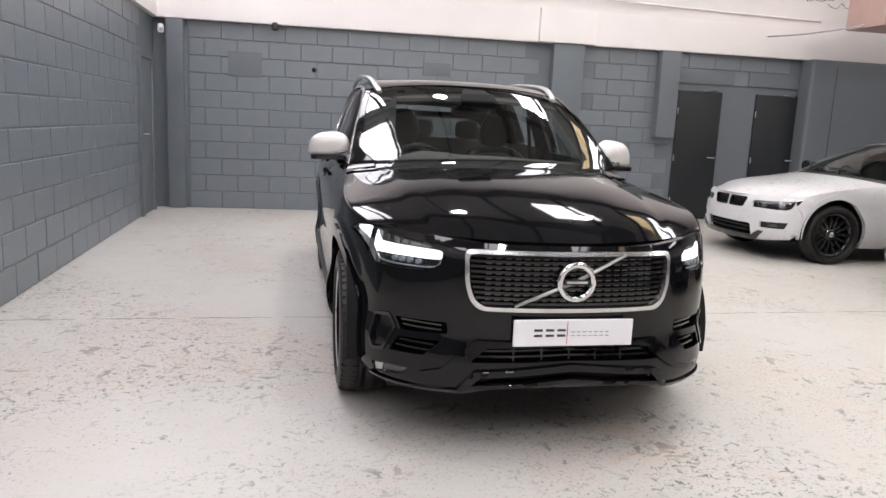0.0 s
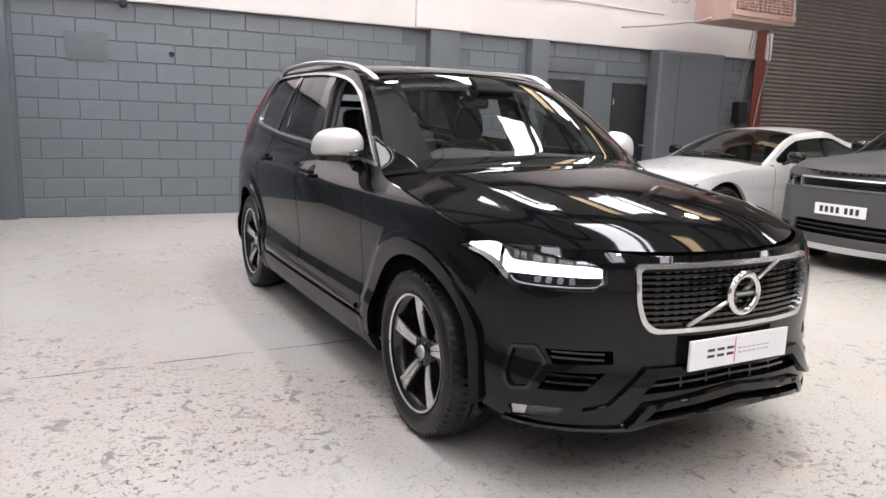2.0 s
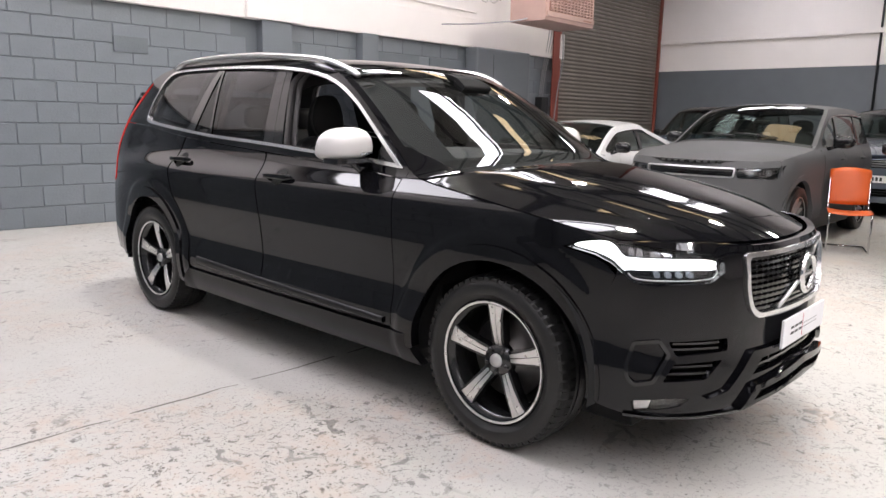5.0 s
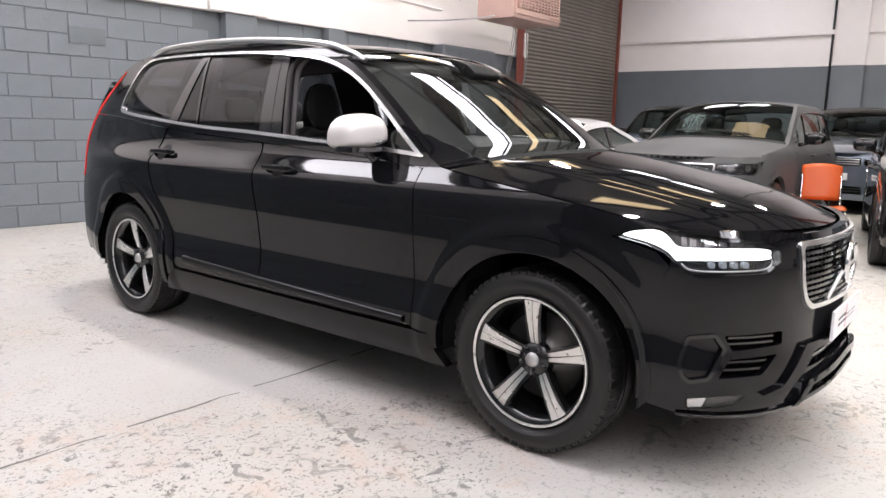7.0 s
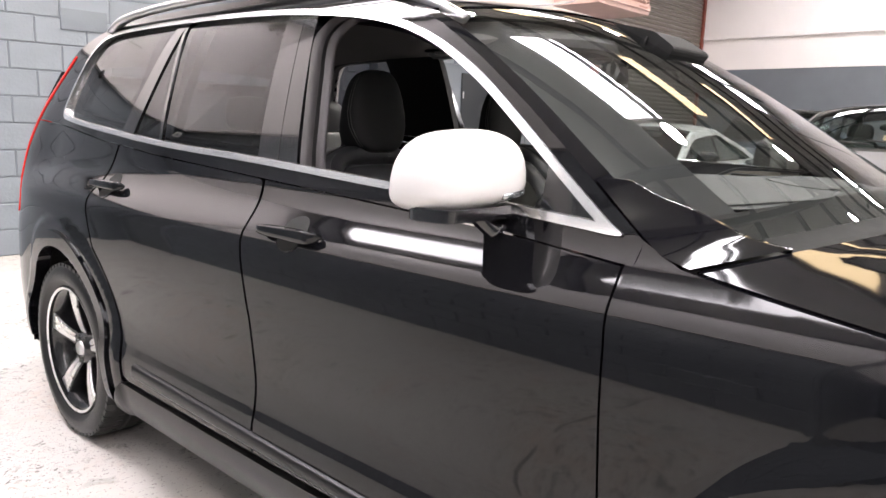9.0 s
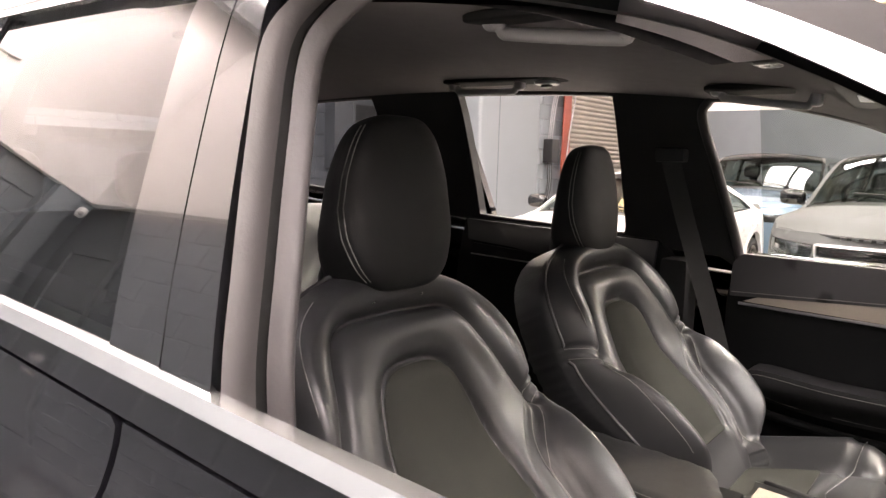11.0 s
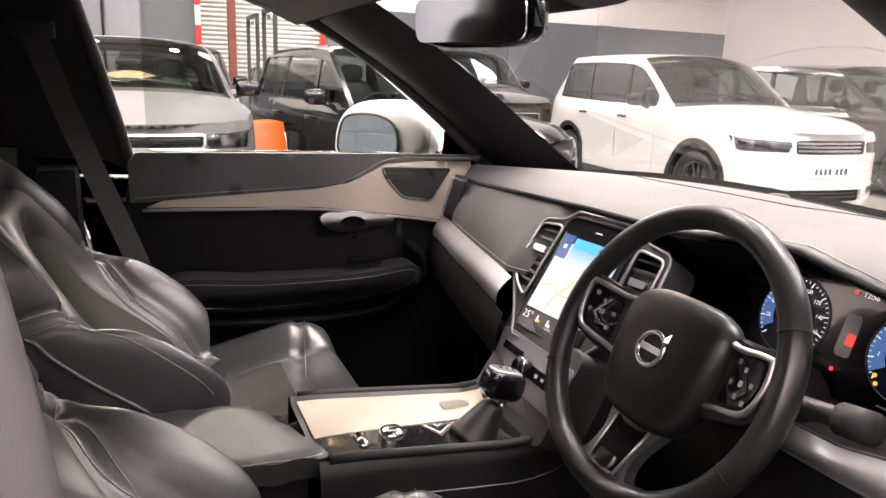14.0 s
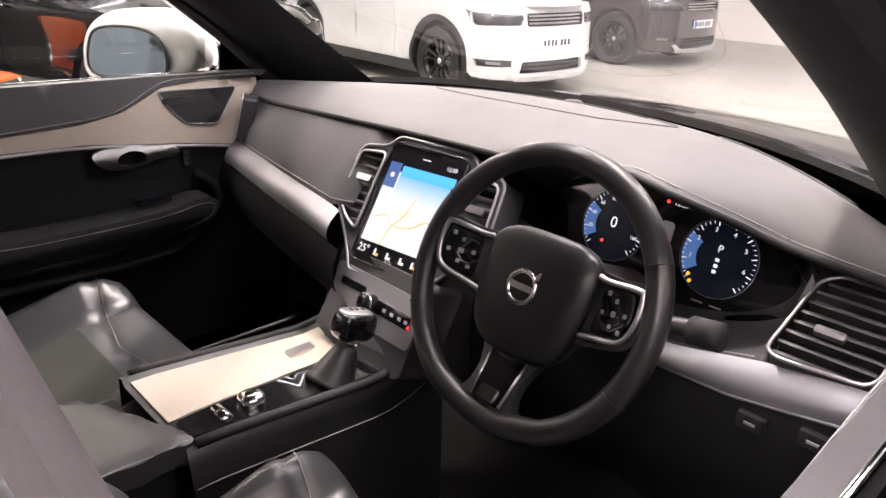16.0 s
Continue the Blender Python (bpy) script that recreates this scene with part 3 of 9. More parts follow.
# conduit line, loose cables and cracks on the white wall
cd = put(mk("conduit", *tube(catmull([(WX(-1.5), -0.04, 3.42), (WX(1.0), -0.04, 3.41), (WX(3.0), -0.12, 3.36), (WX(5.0), -0.04, 3.32), (WX(6.2), -0.04, 3.30), (WX(7.2), -0.04, 3.28)], False, 6), 0.016, 8), M["white_wall"]), WM)
tagged(cd, "white painted conduit along the wall", "conduit", kind="structure")
random.seed(5)
for x, z, l in ((5.9, 3.75, 0.9), (6.6, 3.62, 0.8), (4.7, 3.95, 0.7), (7.3, 3.55, 0.6)):
    pts = [(WX(x) + l * k / 7, -0.023, z + random.uniform(-0.05, 0.05)) for k in range(8)]
    structure(put(mk("wall_crack", *tube(pts, 0.004, 4), M["crack"]), WM), "dark crack and old cable line in the wall", "crack")
for x, z, w, h in ((-2.10, 1.92, 0.47, 0.34), (0.72, 2.08, 0.42, 0.19)):
    structure(wbox("wall_patch", x, x + w, -0.008, 0.02, z, z + h, M["grey_wall"], bevel=0.005), "filled and overpainted wall patch", "patch")
structure(put(mk("wall_hole", *[a for a in (lathe([(0.0, 0.0), (0.028, 0.0), (0.034, 0.006)], 16, "z"))], M["void"]), WM @ Matrix.Translation((WX(-0.89), -0.006, 2.06)) @ pose(0, 0, 0, 90)), "small dark drilled hole", "hole")
sn = put(mk("wall_sensor", *superbox((0, -0.04, 0), (0.045, 0.045, 0.06), 3), M["black_plastic"]), WM @ Matrix.Translation((WX(-1.44), -0.12, 2.62)))
tagged(sn, "small black sensor on the beam", "sensor")
mk("sensor_stem", *tube([(0, 0.03, 0.02), (0, 0.0, 0.0)], 0.012, 6), M["black_plastic"], sn)
pir = mk("alarm_sensor", *superbox((-2.98, 7.22, 2.5), (0.04, 0.04, 0.06), 3.5), M["white_plastic"])
tagged(pir, "small white motion sensor in the corner", "sensor")
mk("sensor_lens", *superbox((-2.965, 7.185, 2.485), (0.022, 0.015, 0.025), 3), M["ink_grey"], pir)
# grey door in the left wall
d = structure(box("door_3", X_LEFT - 0.018, X_LEFT + 0.012, 6.35, 7.05, 0.01, 2.05, M["casing"], bevel=0.003), "dark grey door in the side wall, closed", "door")
for a, b, z0, z1 in ((6.28, 6.346, 0, 2.12), (7.054, 7.12, 0, 2.12), (6.346, 7.054, 2.054, 2.12)):
    box("door_frame", X_LEFT - 0.018, X_LEFT + 0.03, a, b, z0, z1, M["casing"], d, bevel=0.004)
mk("door_handle", *tube([(X_LEFT + 0.01, 6.46, 1.07), (X_LEFT + 0.06, 6.46, 1.07), (X_LEFT + 0.06, 6.58, 1.07)], 0.01, 8), M["satin"], d, "lever handle")
# gas heater under the roof
ht = thing("gas_heater", "faded pink gas heater with a slatted outlet hanging from the roof", "heater", m=pose(6.75, 5.2, 2.98))
part("housing", box_bm(0, 1.45, 0.03, 0.75, 0, 0.62, 0.02), M["heater_pink"], ht, smooth=True, sharp=40)
part("outlet_frame", box_bm(0.02, 1.43, 0.0, 0.028, 0.06, 0.14, 0.006), M["heater_pink"], ht)
part("outlet_back", box_bm(0.10, 1.35, 0.022, 0.0285, 0.15, 0.58), M["heater_red"], ht)
for k in range(9):
    sl = part("louvre", box_bm(0.10, 1.35, -0.022, 0.02, 0.0, 0.012), M["heater_pink"], ht)
    sl.matrix_basis = pose(0, 0, 0.165 + k * 0.046, -25)
for k in range(13):
    x = 0.12 + k * 0.1
    part("louvre_post", box_bm(x, x + 0.012, -0.024, 0.018, 0.15, 0.58), M["heater_pink"], ht)
for k in range(3):
    part("name_bar", box_bm(1.08 + k * 0.09, 1.15 + k * 0.09, -0.0015, 0.0, 0.085, 0.105), M["heater_red"], ht)
for x in (0.1, 1.35):
    mk("hanger_rod", *tube([(x, 0.4, 0.62), (x, 0.4, CEIL - 2.98)], 0.012, 6), M["steel_dark"], ht)
mk("flue", *tube([(0.7, 0.75, 0.45), (0.7, 1.0, 0.45), (0.7, 1.1, 0.7), (0.7, 1.1, 2.6)], 0.07, 12), M["satin"], ht, "silver flue pipe")
mk("gas_pipe", *tube(catmull([(0.02, 0.4, 0.05), (-0.25, 0.5, -0.02), (-0.4, 1.2, -0.03), (-0.5, 1.85, 0.0)], False, 5), 0.013, 6), M["ink_grey"], ht)

# ---------- car bodies ----------
class Body:
    """A car's outer surface. The skirt runs round the car: a plan line moved inwards by a profile that depends on height; the top sheet spans
    between the two upper edges. x = 0 is the middle, y = 0 the front axle, the front looks to -y."""

    def __init__(self, plan, side, front, rear, top, f0=-0.25, f1=-0.7, r0=3.3, r1=3.85):
        p = catmull(plan, False, 16)
        d = np.r_[0, np.cumsum(np.linalg.norm(np.diff(p, axis=0), axis=1))]
        self.u = np.linspace(0, d[-1], 700)
        self.p = np.c_[np.interp(self.u, d, p[:, 0]), np.interp(self.u, d, p[:, 1])]
        t = np.gradient(self.p, axis=0)
        t /= np.linalg.norm(t, axis=1)[:, None]
        self.n = np.c_[t[:, 1], -t[:, 0]]
        self.prof = [catmull(q, False, 8) for q in (side, front, rear)]
        y = self.p[:, 1]
        self.wf, self.wr = smooth01((f0 - y) / (f0 - f1)), smooth01((y - r0) / (r1 - r0))
        self.top = catmull(top, False, 8)
        self.flares = ()

    def uy(self, y):
        return np.interp(y, self.p[:, 1], self.u)

    def ux(self, x):
        k = np.argmax(self.p[:, 0])
        return np.interp(x, self.p[:k, 0], self.u[:k])

    def skirt(self, q, depth=0.0):
        """(u, z) to 3D on the car's right side (x below 0)."""
        q = np.array(q, float)
        u, z = q[:, 0], q[:, 1]
        s, f, r = (np.interp(z, a[:, 0], a[:, 1]) for a in self.prof)
        wf, wr = np.interp(u, self.u, self.wf), np.interp(u, self.u, self.wr)
        d = s * (1 - wf) * (1 - wr) + f * wf + r * wr + depth
        px, py = np.interp(u, self.u, self.p[:, 0]), np.interp(u, self.u, self.p[:, 1])
        nx, ny = np.interp(u, self.u, self.n[:, 0]), np.interp(u, self.u, self.n[:, 1])
        for cy, cz, r, h in self.flares:
            d = d - h * smooth01((r - np.hypot(py - cy, z - cz)) / 0.04) * smooth01((py + 0.47) / 0.14)
        return np.c_[-(px - nx * d), py - ny * d, z]

    def yz(self, pts):
        """Side-view (y, z) to (u, z)."""
        p = np.array(pts, float)
        return np.c_[self.uy(p[:, 0]), p[:, 1]]

    def xz(self, pts):
        p = np.array(pts, float)
        return np.c_[self.ux(p[:, 0]), p[:, 1]]

    def zt(self, y):
        return np.interp(y, self.top[:, 0], self.top[:, 1])

    def edge(self, y0, y1, n, dz=0.0):
        """The skirt's upper edge between two y, as side-view points."""
        return [(y, self.zt(y) + dz) for y in np.linspace(y0, y1, n)]

    def sheet_at(self, ye, v, depth=0.0):
        ze, bow, crown = (np.interp(ye, self.top[:, 0], self.top[:, k]) for k in (1, 2, 3))
        e = self.skirt(np.array([[self.uy(ye), ze]]), 0.0)[0]
        w = 1 - abs(v) ** 2.2
        return np.array([-e[0] * v * (1 - depth * 0.4), e[1] - bow * w + depth * 0.3 * (1 if bow > 0 else -1), e[2] + crown * (1 - abs(v) ** 2.6) - depth])

    def roof_part(self, y0, y1, n=14, m=24, v0=-1.0, v1=1.0, depth=0.0, lip=0.012, relief=None):
        us, vs = np.linspace(y0, y1, n), np.linspace(v0, v1, m)
        up = np.array([0, 0, 1.0])
        V, F = grid_surface(lambda a, b: self.sheet_at(a, b, depth) + (relief(a, b) if relief else 0.0) * up, us, vs)
        if lip:
            V = list(V)
            rim = [(us[0], b) for b in vs] + [(a, vs[-1]) for a in us[1:]] + [(us[-1], b) for b in vs[::-1][1:]] + [(a, vs[0]) for a in us[::-1][1:-1]]
            k, c = len(V), len(rim)
            V += [self.sheet_at(a, b, depth) for a, b in rim] + [self.sheet_at(a, b, depth + lip) for a, b in rim]
            F = F + [(k + j, k + (j + 1) % c, k + c + (j + 1) % c, k + c + j) for j in range(c)]
        return np.array(V), F

    def panel(self, outline, holes=(), **kw):
        return sheet(outline, self.skirt, holes, even=0.022, **kw)


def both(name, vf, material, parent, label=""):
    """The same part on both sides, as two objects."""
    return mk(name, *vf, material, parent, label), mk(name, *mirror(vf), material, parent, label)


def arc(cy, cz, r, a0, a1, n=16, sz=1.0):
    return [(cy + r * math.cos(radians(a)), cz + r * sz * math.sin(radians(a))) for a in np.linspace(a0, a1, n)]


def band(line, w, closed=True):
    """The closed line moved inwards by w; points that come too near to the line are left out."""
    p = dense(line, 0.02)
    t = np.roll(p, -1, 0) - np.roll(p, 1, 0)
    t /= np.linalg.norm(t, axis=1)[:, None] + 1e-9
    nrm = np.c_[-t[:, 1], t[:, 0]]
    area = np.sum(p[:, 0] * np.roll(p[:, 1], -1) - np.roll(p[:, 0], -1) * p[:, 1])
    q = p + nrm * w * (1 if area > 0 else -1)
    a, b = p, np.roll(p, -1, 0)
    ab = b - a
    k = np.clip(((q[:, None] - a[None]) * ab[None]).sum(2) / (ab ** 2).sum(1)[None], 0, 1)
    d = np.linalg.norm(q[:, None] - (a[None] + k[..., None] * ab[None]), axis=2).min(1)
    return q[(d > w * 0.93) & inside(q, p)]


def raised(body, outline, h, w=0.012):
    """A surface that rises over the body from its outline to the height h, with a rounded edge of width w."""
    edge = dense(outline, 0.012)

    def lift(p, d=0.0):
        p = np.array(p, float)
        k = np.sqrt(((p[:, None] - edge[None]) ** 2).sum(2)).min(1)
        t = np.clip(k / w, 0, 1)
        return np.array([body.skirt(q[None], d - 0.002 - (h - 0.002) * math.sqrt(1 - (1 - e) ** 2))[0] for q, e in zip(p, t)])
    return lift


def wheel(parent_name, label, m, R=0.362, W=0.26, rim_r=0.258, spokes=5, style="twin", polished=True, group=""):
    """A road wheel about the x axis; its outer face looks to -x."""
    h = W / 2
    rim = lathe([(rim_r - 0.012, -h * 0.86), (rim_r, -h * 0.9), (rim_r + 0.008, -h * 0.86), (rim_r + 0.004, -h * 0.75), (rim_r - 0.014, -h * 0.8),
                 (rim_r - 0.03, -h * 0.5), (rim_r - 0.045, h * 0.3), (rim_r - 0.03, h * 0.8)], 64)
    root = mk(parent_name, *rim, M["rim_black"], None, label)
    root.matrix_world = m
    tyre = lathe([(rim_r + 0.004, -h * 0.82), (rim_r + 0.03, -h * 0.97), (R - 0.07, -h * 1.0), (R - 0.03, -h * 0.95), (R - 0.008, -h * 0.82), (R, -h * 0.6),
                  (R + 0.002, -h * 0.3), (R - 0.006, -h * 0.28), (R - 0.006, -h * 0.24), (R + 0.003, -h * 0.22), (R + 0.003, -0.01), (R - 0.006, -0.008), (R - 0.006, 0.008),
                  (R + 0.003, 0.01), (R + 0.002, h * 0.6), (R - 0.02, h * 0.95), (R - 0.08, h), (rim_r, h * 0.8)], 72)
    mk("tyre", *tyre, M["rubber"], root, "black rubber tyre")
    # tread blocks on the shoulders
    V, F = [], []
    for k in range(60):
        w0 = 2 * math.pi * k / 60
        for a0, a1 in ((-h * 0.9, -h * 0.32), (h * 0.32, h * 0.9)):
            i = len(V)
            for w in (w0, w0 + 0.07):
                for rr in (R - 0.01, R + 0.005):
                    for a in (a0, a1):
                        r2 = rr - (0.012 if abs(a) > h * 0.8 else 0)
                        V.append((a, r2 * math.cos(w + a * 0.15), r2 * math.sin(w + a * 0.15)))
            F += [(i + 2, i + 3, i + 7, i + 6), (i, i + 2, i + 6, i + 4), (i + 1, i + 5, i + 7, i + 3), (i, i + 1, i + 3, i + 2), (i + 4, i + 6, i + 7, i + 5)]
    tr = mk("tread", V, F, M["rubber"], root, smooth=False)
    tr["kind"] = "stuff"
    mk("rim_lip", *lathe([(rim_r - 0.011, -h * 0.862), (rim_r - 0.001, -h * 0.905), (rim_r + 0.006, -h * 0.865)], 64), M["rim_polish"] if polished else M["rim_black"], root)
    mk("brake_disc", *lathe([(0.0, 0.02), (0.175, 0.02), (0.175, 0.0), (0.09, 0.0), (0.085, -0.03), (0.0, -0.03)], 40), M["disc_steel"], root, "worn steel brake disc")
    # black disc closing the wheel; the shade behind the spokes is its colour
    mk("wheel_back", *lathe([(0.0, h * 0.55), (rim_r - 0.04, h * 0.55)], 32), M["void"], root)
    xo = -h * 0.72

    def place(p, d):
        return (xo + d + 0.06 * (1 - min(1, math.hypot(*p) / rim_r)) ** 2 * 1.0, p[0], p[1])

    for k in range(spokes):
        w = 2 * math.pi * k / spokes + math.pi / 2
        c, s = math.cos(w), math.sin(w)

        def rot(pts):
            return [(c * a - s * b, s * a + c * b) for a, b in pts]
        e = rim_r - 0.012
        if style == "twin":
            body = [(0.04, -0.03), (0.10, -0.03), (0.19, -0.036), (e, -0.043), (e, 0.043), (0.19, 0.036), (0.10, 0.03), (0.04, 0.03)]
            mk("spoke", *extrude2(rot(body), place, 0.0, 0.045, 0.03), M["rim_black"], root, smooth=False)
            if polished:
                face = [(0.066, 0.003), (0.066, 0.016), (0.13, 0.021), (0.205, 0.028), (e, 0.037), (e, 0.0016), (0.235, 0.0016), (0.15, 0.002)]
                face2 = [(0.066, -0.003), (0.15, -0.002), (0.235, -0.0016), (e, -0.0016), (e, -0.037), (0.205, -0.028), (0.13, -0.021), (0.066, -0.016)]
                mk("spoke_face", *join(extrude2(rot(face), place, -0.004, 0.001, 0.03), extrude2(rot(face2), place, -0.004, 0.001, 0.03)), M["rim_polish"], root, "diamond-cut spoke face", smooth=False)
        else:
            for o in (-0.05, 0.05):
                body = [(0.05, -0.012 + o * 0.3), (0.12, -0.012 + o * 0.6), (e, -0.016 + o), (e, 0.016 + o), (0.12, 0.012 + o * 0.6), (0.05, 0.012 + o * 0.3)]
                mk("spoke", *extrude2(rot(body), place, 0.0, 0.04, 0.05), M["rim_black"] if not polished else M["rim_polish"], root, smooth=False)
    hubx = xo + 0.03
    mk("hub", *lathe([(0.0, hubx - 0.012), (0.06, hubx - 0.012), (0.075, hubx + 0.03)], 32), M["rim_black"], root)
    mk("centre_cap", *lathe([(0.0, hubx - 0.024), (0.026, hubx - 0.024), (0.03, hubx - 0.012)], 24), M["satin"], root, "round silver centre cap")
    for k in range(5):
        w = 2 * math.pi * (k + 0.5) / 5 + math.pi / 2
        v, f = lathe([(0.0, hubx - 0.02), (0.009, hubx - 0.02), (0.011, hubx)], 8)
        mk("wheel_nut", v + np.array([0, 0.053 * math.cos(w), 0.053 * math.sin(w)]), f, M["gloss_black"], root)
    return root

# ---------- the black SUV: outside ----------
PLAN = [(0, -0.90), (0.22, -0.887), (0.42, -0.845), (0.585, -0.77), (0.73, -0.65), (0.826, -0.49), (0.886, -0.29), (0.917, -0.06), (0.932, 0.3), (0.942, 0.8), (0.948, 1.6),
        (0.946, 2.4), (0.938, 2.9), (0.915, 3.3), (0.865, 3.65), (0.77, 3.88), (0.55, 4.0), (0.25, 4.04), (0, 4.05)]
SIDE = [(0.18, 0.10), (0.25, 0.05), (0.33, 0.012), (0.45, 0.0), (0.54, 0.016), (0.61, 0.021), (0.71, 0.014), (0.81, 0.005), (0.9, 0.002), (0.96, 0.004), (1.0, 0.014), (1.03, 0.037), (1.06, 0.064), (1.09, 0.088), (1.14, 0.111), (1.28, 0.15), (1.45, 0.21), (1.58, 0.265), (1.66, 0.32), (1.74, 0.40)]
FRONT = [(0.18, 0.05), (0.26, 0.0), (0.32, -0.02), (0.42, -0.015), (0.52, 0.0), (0.64, 0.0), (0.76, 0.005), (0.85, 0.015), (0.91, 0.04), (0.96, 0.08), (1.05, 0.2)]
REAR = [(0.18, 0.10), (0.3, 0.03), (0.45, 0.0), (0.75, 0.0), (0.9, 0.02), (1.1, 0.05), (1.3, 0.12), (1.5, 0.22), (1.65, 0.3), (1.74, 0.4)]
TOP = [(-0.50, 0.925, 0.355, -0.02), (-0.2, 0.985, 0.35, 0.02), (0.1, 1.028, 0.34, 0.05), (0.35, 1.06, 0.31, 0.065), (0.50, 1.085, 0.265, 0.07), (0.57, 1.12, 0.24, 0.06),
       (0.72, 1.238, 0.20, 0.055), (0.9, 1.37, 0.17, 0.055), (1.1, 1.497, 0.145, 0.052), (1.27, 1.58, 0.125, 0.048), (1.5, 1.637, 0.10, 0.036), (1.9, 1.678, 0.055, 0.022), (2.4, 1.695, 0.02, 0.016), (2.9, 1.69, -0.03, 0.016), (3.2, 1.668, -0.08, 0.025), (3.45, 1.60, -0.13, 0.045), (3.58, 1.52, -0.15, 0.05)]
M["trim_bright"] = mat("bright_window_trim", (0.8, 0.8, 0.8), 0.22, 0.95, var=0.03)
M["dash_metal"] = mat("dark_grille_metal", (0.22, 0.22, 0.22), 0.35, 0.8)
XC = Body(PLAN, SIDE, FRONT, REAR, TOP)
XC.flares = ((0.0, 0.362, 0.565, 0.013), (2.984, 0.362, 0.565, 0.013))   # shoulders round the wheel arches
BP = M["black_paint"]
suv = thing("suv", "gloss black SUV with silver mirrors, opened windows and lit headlamps", "car")

# outlines in side view (y, z)


DLO = catmull([(0.61, 1.122), (0.72, 1.128), (0.9, 1.140), (1.3, 1.16), (1.8, 1.186), (2.32, 1.207), (2.82, 1.242), (3.22, 1.275), (3.335, 1.30), (3.345, 1.36), (3.31, 1.45), (3.24, 1.565), (3.13, 1.632), (2.9, 1.648), (2.5, 1.65),
               (2.1, 1.642), (1.78, 1.625), (1.45, 1.588), (1.23, 1.53), (1.04, 1.436), (0.865, 1.315), (0.72, 1.205), (0.64, 1.145)], True, 5)
BELT_Y = [0.57, 0.85, 1.31, 1.8, 2.3, 2.85, 3.3, 3.7]
BELT_Z = [1.075, 1.10, 1.125, 1.15, 1.175, 1.215, 1.26, 1.28]


def belt(y0, y1, n=12, dz=0.0):
    return [(y, np.interp(y, BELT_Y, BELT_Z) + dz) for y in np.linspace(y0, y1, n)]


LAMP = np.array([(1.153, 0.884), (1.10, 0.906), (1.014, 0.919), (0.822, 0.898), (0.626, 0.882), (0.573, 0.85), (0.568, 0.81), (0.626, 0.773), (0.815, 0.768), (0.908, 0.769), (0.947, 0.80), (0.99, 0.836), (1.05, 0.862)])
on_lamp = lambda p: (np.array(p) - np.array([0.568, 0])) * np.array([1.034, 1.0]) + np.array([0.558, 0.006])
LAMP = on_lamp(LAMP)


def front_uz(pts):
    """Front view (x, z), both signs, to the skirt's (u, z) with signed u."""
    return np.array([(math.copysign(float(XC.ux(abs(x))), x), z) for x, z in pts])


def lift_front(q, depth=0.0):
    """Signed u: below 0 lies on the left half."""
    q = np.array(q, float)
    v = XC.skirt(np.c_[abs(q[:, 0]), q[:, 1]], depth)
    v[:, 0] *= np.where(q[:, 0] < 0, -1, 1)
    return v


def mirrored_outline(half):
    """A closed outline from its half with u at or above 0, listed from the middle bottom to the middle top."""
    h = [tuple(p) for p in half]
    return h + [(-u, z) for u, z in reversed(h) if u > 1e-6]


# front bumper and nose, one moulding with openings
uc, ul = float(XC.uy(-0.50)), float(XC.uy(-0.455))
half = [(0, 0.318), (XC.ux(0.33), 0.300), (XC.ux(0.43), 0.280), (XC.ux(0.6), 0.274), (XC.uy(-0.55), 0.276), (ul, 0.30), (XC.uy(-0.457), 0.42), (XC.uy(-0.452), 0.50), (XC.uy(-0.43), 0.60), (XC.uy(-0.47), 0.72), (uc, 0.80),
        (uc, 0.923), (XC.ux(0.6), 0.922), (XC.ux(0.4), 0.905), (XC.ux(0.2), 0.902), (0, 0.902)]
GRILLE_XZ = [(-0.458, 0.882), (0.458, 0.882), (0.45, 0.74), (0.428, 0.668), (0.388, 0.632), (-0.388, 0.632), (-0.428, 0.668), (-0.45, 0.74)]
inset = lambda k: rounded([(x - math.copysign(k, x), z + (k if z < 0.65 else k * 0.5 if z < 0.7 else 0 if z < 0.8 else -k)) for x, z in GRILLE_XZ], 0.028)
GRILLE = front_uz(inset(0.0))
LOWER = front_uz(rounded([(-0.352, 0.472), (0, 0.486), (0.352, 0.472), (0.415, 0.410), (0, 0.426), (-0.415, 0.410)], 0.01))
LOWEST = front_uz(rounded([(-0.368, 0.350), (0, 0.384), (0.368, 0.350), (0.412, 0.318), (0, 0.358), (-0.412, 0.318)], 0.006))
SLOT_SIDE = rounded([(0.90, 0.558), (0.80, 0.572), (0.757, 0.516), (0.815, 0.405), (0.885, 0.390), (0.915, 0.415), (0.925, 0.465)], 0.014)
SLOT_B = rounded([(0.770, 0.562), (0.527, 0.568), (0.522, 0.519), (0.736, 0.507)], 0.01)
SLOT_C = rounded([(0.746, 0.478), (0.547, 0.487), (0.620, 0.418), (0.786, 0.412)], 0.01)
FOG = rounded([(0.872, 0.32), (0.76, 0.335), (0.66, 0.337), (0.70, 0.305), (0.86, 0.278)], 0.008) + np.array([0.02, 0.015])
both_sides = []
for h in (LAMP, SLOT_SIDE, SLOT_B, SLOT_C, FOG):
    both_sides += [h, np.c_[-h[:, 0], h[:, 1]]]
mk("front_bumper", *sheet(mirrored_outline(half), lift_front, [GRILLE, LOWER, LOWEST] + both_sides, step=0.035, flange=0.03), BP, suv, "gloss black front bumper")
